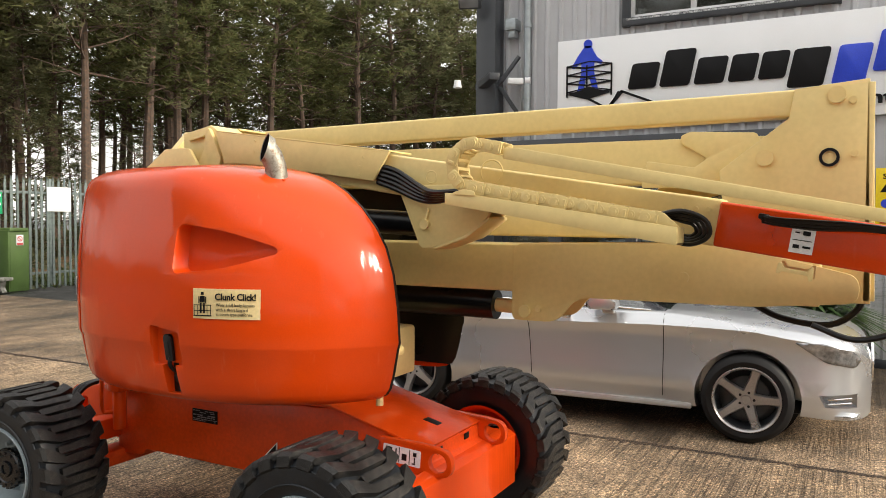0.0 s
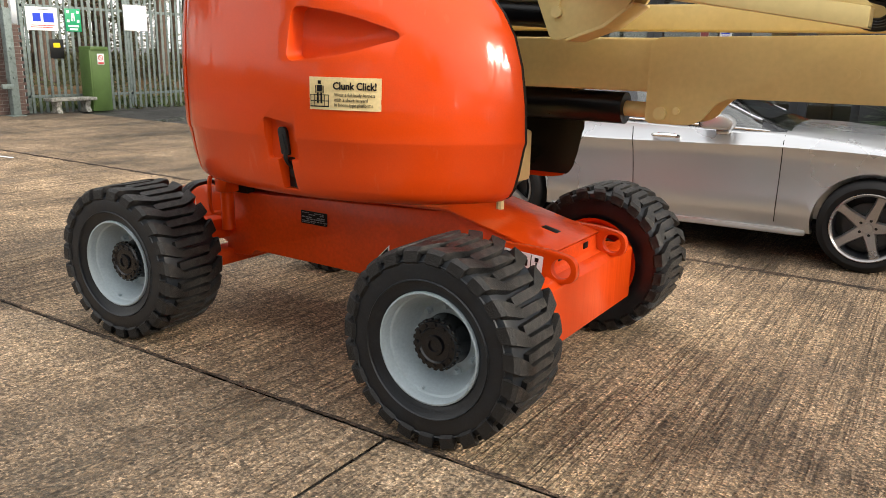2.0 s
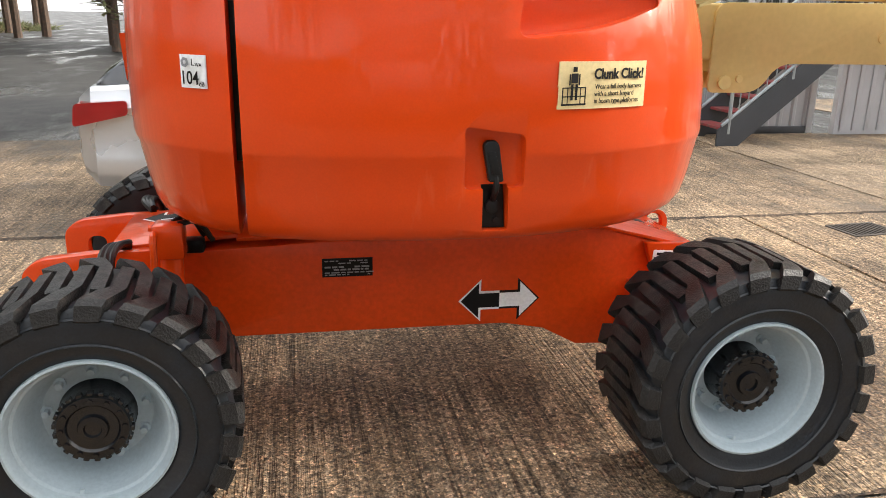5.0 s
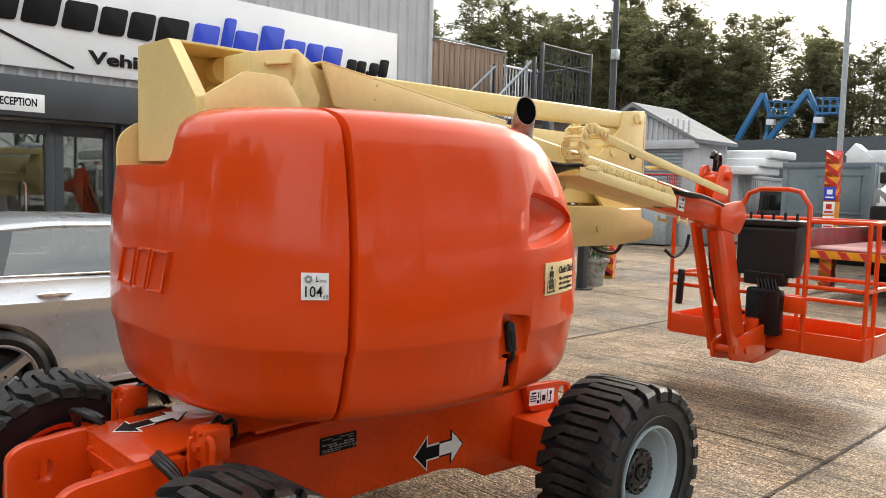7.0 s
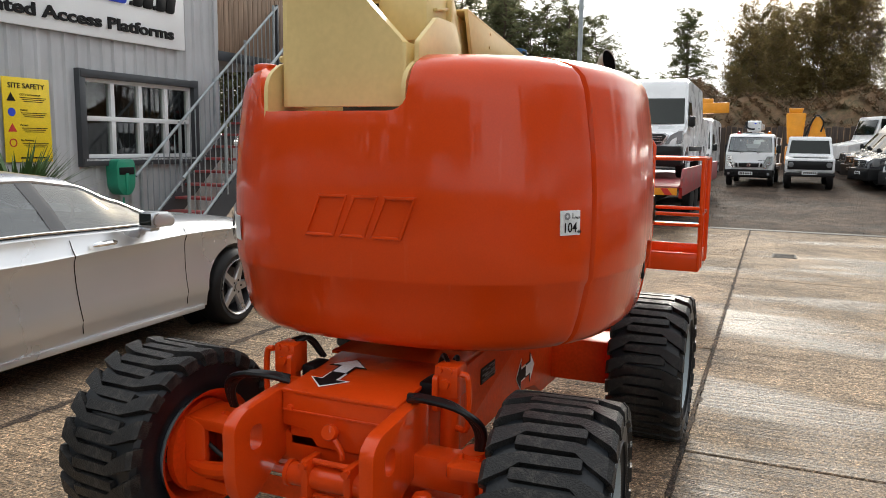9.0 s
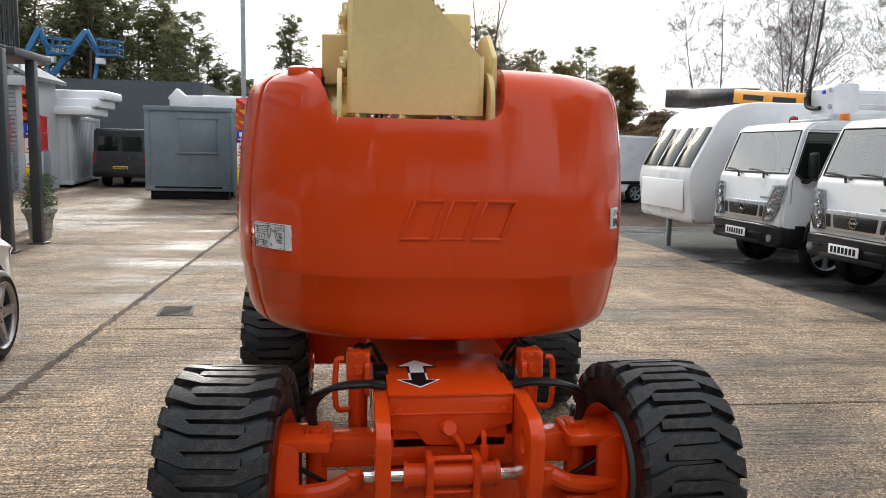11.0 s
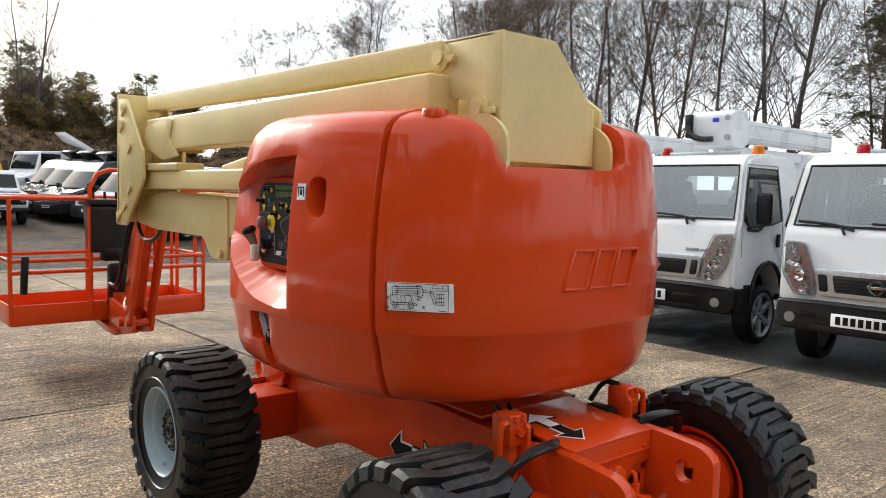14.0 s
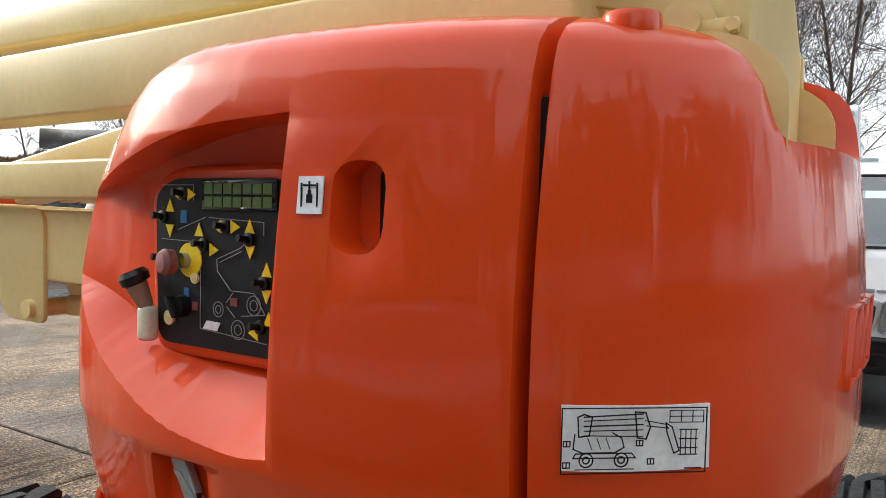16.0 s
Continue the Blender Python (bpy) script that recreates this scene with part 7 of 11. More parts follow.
def window(name, x0, x1, z0, z1, cols, rows, label):
    w = thing(name, label, "window", kind="structure")
    bm = bm_new()
    for x in (x0 + 0.03, x1 - 0.03):
        box(bm, (x, WY + 0.02, (z0 + z1) / 2), (0.1, 0.16, z1 - z0 + 0.12), 0.004)
    for z in (z0 - 0.0, z1 + 0.0):
        box(bm, ((x0 + x1) / 2, WY + 0.015, z), (x1 - x0, 0.17, 0.1), 0.004)
    part("window_surround", bm, M["anthracite"], w, "anthracite window surround")
    bm = bm_new()
    xa, xb, za, zb = x0 + 0.09, x1 - 0.09, z0 + 0.07, z1 - 0.07
    for k in range(cols + 1):
        x = xa + (xb - xa) * k / cols
        box(bm, (x, WY + 0.06, (za + zb) / 2), (0.07, 0.08, zb - za), 0.006)
    for k in range(rows + 1):
        z = za + (zb - za) * k / rows
        box(bm, ((xa + xb) / 2, WY + 0.058, z), (xb - xa + 0.06, 0.078, 0.065), 0.006)
    part("window_frame", bm, M["white"], w, "white plastic frame")
    bm = bm_new()
    box(bm, ((xa + xb) / 2, WY + 0.0, za - 0.04), (xb - xa + 0.12, 0.14, 0.035), 0.005)
    part("window_sill", bm, M["white"], w)
    for i in range(cols):
        for j in range(rows):
            bm = bm_new()
            box(bm, (xa + (xb - xa) * (i + 0.5) / cols, WY + 0.07, za + (zb - za) * (j + 0.5) / rows), ((xb - xa) / cols - 0.05, 0.008, (zb - za) / rows - 0.05))
            p_ = part("pane", bm, M["glass"], w)
            p_.visible_shadow = False


window("window_1", 4.1, 6.3, 1.3, 2.45, 4, 2, "white framed office window in an anthracite surround")
window("window_2", 0.05, 2.6, 4.32, 5.5, 3, 1, "white framed upper window in an anthracite surround")

# large company sign
SX0, SX1, SZ0, SZ1 = -0.86, 6.06, 2.93, 4.16
bm = bm_new()
box(bm, ((SX0 + SX1) / 2, WY - 0.03, (SZ0 + SZ1) / 2), (SX1 - SX0, 0.04, SZ1 - SZ0), 0.003)
sign = single("company_sign", bm, M["white_sign"], "long white company sign board fixed to the cladding", "sign")
SY = WY - 0.05
# mark: a plain worker shape in a wire basket on a jointed arm
bm = bm_new()
prism(bm, rounded([(-0.47, 4.06), (-0.39, 4.06), (-0.36, 4.0), (-0.3, 3.9), (-0.22, 3.84), (-0.24, 3.8), (-0.34, 3.84), (-0.34, 3.7), (-0.27, 3.42), (-0.35, 3.42), (-0.41, 3.66), (-0.45, 3.66), (-0.5, 3.42), (-0.58, 3.42), (-0.52, 3.7), (-0.52, 3.86), (-0.62, 3.76), (-0.66, 3.78), (-0.57, 3.93)], 0.02), "y", SY - 0.012, SY)
lathe(bm, [(0.0, 0), (0.06, 0), (0.06, 0.012), (0.0, 0.012)], (-0.43, SY, 4.085), (0, -1, 0), 18)
part("blue_mark", bm, M["blue"], sign, "flat blue shape")
bm = bm_new()


def sbar(bm, a, b, w=0.022):
    d = math.hypot(b[0] - a[0], b[1] - a[1])
    box(bm, ((a[0] + b[0]) / 2, SY - 0.01, (a[1] + b[1]) / 2), (d, 0.02, w), rot=(0, -math.degrees(math.atan2(b[1] - a[1], b[0] - a[0])), 0))


for z in (3.8, 3.68, 3.57, 3.45):
    sbar(bm, (-0.72, z), (-0.44, z - 0.04))
    sbar(bm, (-0.44, z - 0.04), (-0.1, z))
    sbar(bm, (-0.72, z), (-0.4, z + 0.05), 0.012)
    sbar(bm, (-0.4, z + 0.05), (-0.1, z), 0.012)
for x in (-0.72, -0.44, -0.1):
    sbar(bm, (x, 3.38), (x, 3.8), 0.018)
prism(bm, [(-0.72, 3.42), (-0.44, 3.34), (-0.1, 3.42), (-0.4, 3.5)], "y", SY - 0.02, SY)
sbar(bm, (-0.44, 3.36), (-0.15, 3.2), 0.03)
sbar(bm, (-0.15, 3.2), (0.05, 3.42), 0.04)
sbar(bm, (-0.12, 3.22), (0.0, 3.42), 0.02)
sbar(bm, (0.03, 3.42), (1.1, 2.98), 0.03)
part("black_mark", bm, M["ink"], sign, "flat black line shapes")


# company name as plain slanted blocks in its colours
def word_blocks(x0, x1, zb, h, shapes, m, nm, label):
    """Slanted rounded blocks, one for each mark: shapes are (width share, low, high)."""
    total = sum(s_[0] for s_ in shapes)
    x = x0
    for wd, lo, hi in shapes:
        w = (x1 - x0) * wd / total
        a, b = zb + h * lo, zb + h * hi
        sl = 0.2
        bm = bm_new()
        prism(bm, rounded([(x + sl * h * lo, a), (x + w * 0.88 + sl * h * lo, a), (x + w * 0.88 + sl * h * hi, b), (x + sl * h * hi, b)], 0.045, 4), "y", SY - 0.03, SY, 0.004)
        part(nm, bm, m, sign, label)
        x += w


word_blocks(0.12, 2.52, 3.43, 0.33, [(1, 0, 1), (1.05, 0, 1.4), (1, 0, 1), (0.85, 0, 1), (0.85, 0, 1), (1.1, -0.38, 1)], M["ink"], "name_block", "black raised block of the sign")
word_blocks(2.55, 4.95, 3.43, 0.33, [(1.05, -0.38, 1), (0.5, 0, 1.42), (1, 0, 1), (1.05, 0, 1.4), (1, 0, 1), (0.8, 0, 1), (0.95, 0, 1)], M["blue"], "name_block", "blue raised block of the sign")
word_blocks(4.98, 5.85, 3.43, 0.2, [(0.3, 0, 0.3), (1, 0, 1), (1, 0, 1), (0.3, 0, 0.3), (1, 0, 1), (1, 0, 1.4)], M["ink"], "name_block", "black raised block of the sign")
text_mesh("Vehicle Mounted Access Platforms", 0.21, M["ink"], face_m((3.55, SY - 0.012, 3.13), (1, 0, 0), (0, 0, 1)), sign, "lettering", 0.01, 0.006, 4.55)

# yellow site safety board
bm = bm_new()
box(bm, (3.335, WY - 0.015, 1.82), (0.64, 0.012, 1.0), 0.002)
sb = single("safety_board", bm, M["yellow"], "yellow site safety board on the cladding", "sign")
fy = WY - 0.023
text_mesh("SITE SAFETY", 0.085, M["ink"], face_m((3.335, fy, 2.22), (1, 0, 0), (0, 0, 1)), sb, "lettering", 0.001, 0.0015, 0.5)
for k, (hd, col) in enumerate((("CCTV in Operation", "ink"), ("Visitors", "blue"), ("Parents", "red"), ("No Smoking", "red"))):
    z = 2.09 - k * 0.18
    text_mesh(hd, 0.035, M["ink"], face_m((3.27 + 0.016 * len(hd) * 0.62 - 0.06, fy, z + 0.03), (1, 0, 0), (0, 0, 1)), sb, "lettering", 0.0008, 0.0005)
    bars((3.4, WY - 0.021, z), (1, 0, 0), (0, 0, 1), [(0.02, -0.005 - 0.022 * j, 0.36 - 0.05 * j, 0.008) for j in range(3)], M["ink"], sb)
    bm = bm_new()
    if k in (0, 2):
        prism(bm, [(3.06, z - 0.05), (3.18, z - 0.05), (3.12, z + 0.05)], "y", fy - 0.002, fy)
    else:
        lathe(bm, [(0.0 if k == 1 else 0.038, 0), (0.05, 0), (0.05, 0.003), (0.0 if k == 1 else 0.038, 0.003)], (3.12, fy, z), (0, -1, 0), 24)
    part("safety_symbol", bm, M[col], sb)
bars((3.335, WY - 0.021, 1.37), (1, 0, 0), (0, 0, 1), [(0.05, 0, 0.36, 0.018)], M["ink"], sb)

# green wall hose reel
reel = thing("hose_reel", "green plastic wall-mounted hose reel with a trailing hose", "hose reel")
bm = bm_new()
prism(bm, rounded([(4.51, 1.34), (4.79, 1.34), (4.82, 1.24), (4.81, 0.96), (4.73, 0.85), (4.57, 0.85), (4.49, 0.96), (4.48, 1.24)], 0.05), "y", WY - 0.22, WY - 0.01, 0.02)
part("housing", bm, M["green_plastic"], reel)
bm = bm_new()
box(bm, (4.65, WY - 0.225, 1.18), (0.26, 0.02, 0.1), 0.01)
part("mouth", bm, M["ink"], reel, "dark hose mouth")
bm = bm_new()
box(bm, (4.65, WY - 0.225, 1.0), (0.06, 0.03, 0.3), 0.01)
part("handle", bm, M["green_plastic"], reel)
bm = bm_new()
tube(bm, [(4.6, WY - 0.2, 0.82), (4.58, WY - 0.2, 0.6), (4.62, WY - 0.18, 0.35), (4.6, WY - 0.2, 0.1), (4.5, WY - 0.25, 0.03), (4.42, WY - 0.2, 0.1), (4.42, WY - 0.12, 0.4), (4.52, WY - 0.1, 0.8)], 0.014, 8, 6)
part("hose", bm, M["green_plastic"], reel, "green garden hose")
bm = bm_new()
cyl(bm, (4.6, WY - 0.2, 0.58), (4.6, WY - 0.2, 0.7), 0.025, n=10)
part("connector", bm, M["yellow"], reel, "yellow hose connector")


def spiky_plant(x, y, z, r, count, seed, label, pot):
    rng = random.Random(seed)
    t = thing("potted_palm", label, "plant", (x, y, 0))
    bm = bm_new()
    for k in range(count):
        a, e = rng.uniform(0, 6.28), rng.uniform(-0.1, 1.2)
        L = r * rng.uniform(0.75, 1.1)
        d = Vector((math.cos(a) * math.cos(e), math.sin(a) * math.cos(e), math.sin(e)))
        sd = d.cross(Vector((0, 0, 1))).normalized() * 0.021
        p0 = Vector((0, 0, z))
        pts = [(p0, 0.8), (p0 + d * L * 0.5 + Vector((0, 0, 0.03)), 1.0), (p0 + d * L - Vector((0, 0, 0.2 * L * math.cos(e))), 0.05)]
        vs = [(bm.verts.new(p - sd * w), bm.verts.new(p + sd * w)) for p, w in pts]
        for q, s_ in zip(vs, vs[1:]):
            bm.faces.new((q[0], q[1], s_[1], s_[0]))
    tagged(part("leaves", bm, M["palm"], t, "narrow green leaves"), kind="stuff")
    bm = bm_new()
    cyl(bm, (0, 0, 0.3), (0, 0, z), 0.06, 0.05, 10)
    part("stem", bm, M["bark"], t)
    bm = bm_new()
    lathe(bm, [(0.0, 0.0), (0.16, 0.0), (0.24, 0.38), (0.26, 0.4), (0.24, 0.42), (0.2, 0.4), (0.0, 0.38)], (0, 0, 0), (0, 0, 1), 20)
    part("pot", bm, M[pot], t, "round plant pot")


spiky_plant(2.42, 6.0, 0.66, 1.04, 420, 4, "spiky green palm in a pot by the wall", "stone")
spiky_plant(2.1, 6.45, 0.75, 0.5, 90, 5, "small spiky palm in a pot by the pillar", "stone")
spiky_plant(-1.6, 6.4, 0.7, 0.5, 90, 7, "small spiky palm in a pot by the doors", "stone")

hb = thing("hanging_basket", "brown wicker hanging basket on a wall bracket", "hanging basket")
bm = bm_new()
lathe(bm, [(0.0, -0.2), (0.1, -0.18), (0.18, -0.1), (0.21, 0.0), (0.2, 0.015), (0.0, 0.0)], (2.13, WY - 0.35, 1.78), (0, 0, 1), 20)
part("basket", bm, M["basket"], hb, "brown woven basket")
bm = bm_new()
for a in (0, 2.1, 4.2):
    tube(bm, [(2.13 + 0.2 * math.cos(a), WY - 0.35 + 0.2 * math.sin(a), 1.78), (2.13, WY - 0.35, 2.12)], 0.004, 5)
tube(bm, [(2.13, WY - 0.35, 2.12), (2.13, WY - 0.35, 2.2), (2.13, WY - 0.33, 2.24), (2.13, WY, 2.24)], 0.009, 6)
tube(bm, [(2.13, WY - 0.25, 2.24), (2.13, WY, 2.0)], 0.007, 6)
part("bracket", bm, M["ink"], hb, "black iron bracket and chains")

# corner column with floodlight, camera arm and drainpipe
bm = bm_new()
box(bm, (-1.86, WY - 0.12, 3.2), (0.3, 0.3, 6.4), 0.01)
single("corner_column", bm, M["anthracite"], "anthracite steel column at the building corner", "column", "structure")
bm = bm_new()
cyl(bm, (-1.3, WY - 0.08, 2.8), (-1.3, WY - 0.08, 6.5), 0.05, n=12)
for z in (3.4, 4.4, 5.4):
    cyl(bm, (-1.3, WY - 0.08, z), (-1.3, WY - 0.08, z + 0.05), 0.06, n=12)
single("drainpipe", bm, M["galv"], "grey drainpipe on the cladding", "drainpipe", "structure")
arm = thing("camera_arm", "dark sliding bracket arm with a small white camera", "camera arm")
bm = bm_new()
box(bm, (-1.75, WY - 0.45, 3.62), (0.14, 0.9, 0.09), 0.008, rot=(0, 0, 38))
box(bm, (-1.55, WY - 0.16, 3.8), (0.05, 0.05, 0.5), 0.004, rot=(0, 40, 0))
box(bm, (-1.55, WY - 0.16, 3.4), (0.05, 0.05, 0.45), 0.004, rot=(0, -35, 0))
part("arm", bm, M["anthracite"], arm)
bm = bm_new()
cyl(bm, (-2.02, WY - 0.82, 3.5), (-2.02, WY - 0.82, 3.6), 0.06, 0.045, 14)
box(bm, (-1.45, WY - 0.15, 3.65), (0.22, 0.1, 0.09), 0.02, rot=(0, 0, 30))
cyl(bm, (-1.32, WY - 0.1, 3.66), (-1.25, WY - 0.08, 3.66), 0.05, n=12)
part("camera_body", bm, M["sticker"], arm, "white camera")
fl = thing("floodlight", "grey floodlight on a bracket at the building corner", "floodlight")
bm = bm_new()
box(bm, (-2.0, WY - 0.5, 4.78), (0.32, 0.12, 0.26), 0.02, rot=(35, 0, 20))
part("housing", bm, M["anthracite"], fl)
bm = bm_new()
box(bm, (-1.985, WY - 0.565, 4.74), (0.26, 0.01, 0.2), 0.004, rot=(35, 0, 20))
part("lens", bm, M["lamp"], fl, "clear lens")
bm = bm_new()
tube(bm, [(-1.85, WY - 0.1, 4.85), (-1.95, WY - 0.42, 4.85)], 0.02, 8)
part("bracket", bm, M["galv"], fl)
bm = bm_new()
box(bm, (-1.52, WY - 0.09, 4.45), (0.16, 0.2, 0.16), 0.01)
box(bm, (-1.52, WY - 0.07, 4.33), (0.1, 0.16, 0.12), 0.01)
single("wall_lamp", bm, M["galv"], "small grey caged lamp on the wall", "wall lamp")

# ---- outside stair with landing and timber screen ----
stair = thing("outside_stair", "galvanised steel stair with red treads rising beside the building", "stairs")
SN = 15
sx0, sx1, sy0, sy1, sz1 = 5.0, 8.25, 6.1, 6.85, 2.82
sx0 = 4.95
for k in range(SN):
    t = (k + 0.5) / SN
    bm = bm_new()
    box(bm, (sx0 + (sx1 - sx0) * t, 6.35, 0.1 + sz1 * t), (0.27, 0.82, 0.035), 0.004)
    part("tread", bm, M["red_dull"], stair, "dull red tread")
for y in (5.93, 6.77):
    bm = bm_new()
    prism(bm, [(sx0 - 0.15, 0.0), (sx0 + 0.15, 0.0), (sx1 + 0.1, sz1 - 0.05), (sx1 + 0.1, sz1 + 0.15), (sx0 - 0.15, 0.2)], "y", y - 0.015, y + 0.015)
    part("stringer", bm, M["anthracite"], stair, "dark stringer")
    for h in (0.15, 1.0):
        bm = bm_new()
        tube(bm, [(sx0 - 0.1, y, 0.1 + h), (sx1, y, sz1 + 0.1 + h)], 0.022, 8)
        part("handrail", bm, M["galv"], stair, "galvanised handrail")
    for k in range(30):
        t = k / 29
        x = sx0 + (sx1 - sx0) * t
        z = 0.15 + sz1 * t
        bm = bm_new()
        thick = k % 7 == 0
        tube(bm, [(x, y, z), (x, y, z + (1.05 if thick else 0.95))], 0.024 if thick else 0.009, 8 if thick else 6)
        part("post" if thick else "baluster", bm, M["galv"], stair)
deck = thing("landing_deck", "raised steel and timber landing with slatted railings", "landing")
bm = bm_new()
box(bm, (8.95, 6.06, 2.9), (1.4, 1.76, 0.12), 0.01)
part("deck_floor", bm, M["anthracite"], deck)
bm = bm_new()
box(bm, (7.75, 8.6, 2.95), (1.85, 3.4, 0.16), 0.01)
part("deck_floor", bm, M["anthracite"], deck)
for k in range(14):
    bm = bm_new()
    x = 6.92 + k * 0.126
    box(bm, (x, 6.92, 3.59), (0.112, 0.03, 1.14 + 0.015 * ((k * 7) % 3)), 0.004)
    part("board", bm, M["wood"], deck, "weathered brown board")
bm = bm_new()
box(bm, (7.75, 6.95, 4.19), (1.85, 0.08, 0.05), 0.004)
box(bm, (6.86, 6.95, 3.55), (0.06, 0.08, 1.3), 0.004)
part("screen_frame", bm, M["wood"], deck)
bm = bm_new()
tube(bm, [(8.66, 6.9, 2.95), (8.66, 6.9, 4.24), (6.86, 6.9, 4.24)], 0.02, 8)
part("screen_rail", bm, M["galv"], deck, "grey steel screen rail")
for k in range(11):
    x = 8.75 + k * 0.085
    bm = bm_new()
    tube(bm, [(x, 6.93, 2.96), (x, 6.93, 4.0)], 0.009, 6)
    part("baluster", bm, M["white_sign"], deck, "pale painted baluster")
for z in (4.0, 3.06):
    bm = bm_new()
    tube(bm, [(8.66, 6.93, z), (9.62, 6.93, z)], 0.02, 8)
    part("handrail", bm, M["white_sign"], deck, "pale painted rail")
for k in range(15):
    bm = bm_new()
    x = 8.2 + k * 0.097
    tube(bm, [(x, 5.65, 2.96), (x, 5.65, 4.16)], 0.0085, 6)
    part("cage_bar", bm, M["anthracite"], deck)
for k in range(12):
    bm = bm_new()
    y = 5.75 + k * 0.1
    tube(bm, [(9.58, y, 2.96), (9.58, y, 3.96)], 0.0085, 6)
    part("cage_bar", bm, M["anthracite"], deck)
for x, y, z in ((8.2, 5.65, 4.2), (9.57, 5.65, 4.2), (9.58, 6.93, 4.05), (8.25, 6.78, 3.95), (8.3, 5.9, 4.0)):
    bm = bm_new()
    box(bm, (x, y, (2.95 + z) / 2), (0.05, 0.05, z - 2.95), 0.006)
    part("cage_post", bm, M["anthracite"], deck)
for a, b in (((8.2, 5.65, 4.17), (9.57, 5.65, 4.17)), ((8.2, 5.65, 3.86), (9.57, 5.65, 3.86)), ((8.2, 5.65, 3.05), (9.57, 5.65, 3.05)), ((9.58, 5.65, 3.97), (9.58, 6.93, 3.97)), ((9.58, 5.65, 3.05), (9.58, 6.93, 3.05))):
    bm = bm_new()
    tube(bm, [a, b], 0.02, 8)
    part("cage_rail", bm, M["anthracite"], deck)
# lean-to wall under the landing, posts, striped guard
bm = bm_new()
box(bm, (8.4, 6.83, 0.75), (2.6, 0.1, 1.5))
tl = tagged(part("low_wall", bm, M["clad"], None), "low grey ribbed panel wall under the landing", "wall", kind="structure")
for k in range(13):
    bm = bm_new()
    box(bm, (7.2 + k * 0.2, 6.77, 0.78), (0.06, 0.03, 1.45), 0.006)
    part("rib", bm, M["clad"], tl)
for x, y in ((7.95, 5.27), (9.04, 5.26)):
    bp = thing("canopy_post", "dark grey square steel post on a bolted base plate", "post", (x, y, 0), group="dark posts under the landing")
    bm = bm_new()
    box(bm, (0, 0, 1.45), (0.14, 0.14, 2.9), 0.01)
    part("shaft", bm, M["anthracite"], bp)
    bm = bm_new()
    box(bm, (0, 0, 0.012), (0.26, 0.26, 0.024), 0.004)
    part("base_plate", bm, M["anthracite"], bp)
pot = thing("stone_planter", "round stone planter with a small green shrub", "planter", (9.75, 5.5, 0))
bm = bm_new()
lathe(bm, [(0.0, 0.0), (0.16, 0.0), (0.17, 0.05), (0.2, 0.3), (0.24, 0.42), (0.27, 0.45), (0.27, 0.5), (0.22, 0.5), (0.0, 0.46)], (0, 0, 0), (0, 0, 1), 20)
part("pot", bm, M["stone"], pot)


# ---- silver estate car, parked between the lift and the building ----
def loft(bm, sections, closed=False, cap=False):
    return quad_faces(bm, sections, closed, cap)


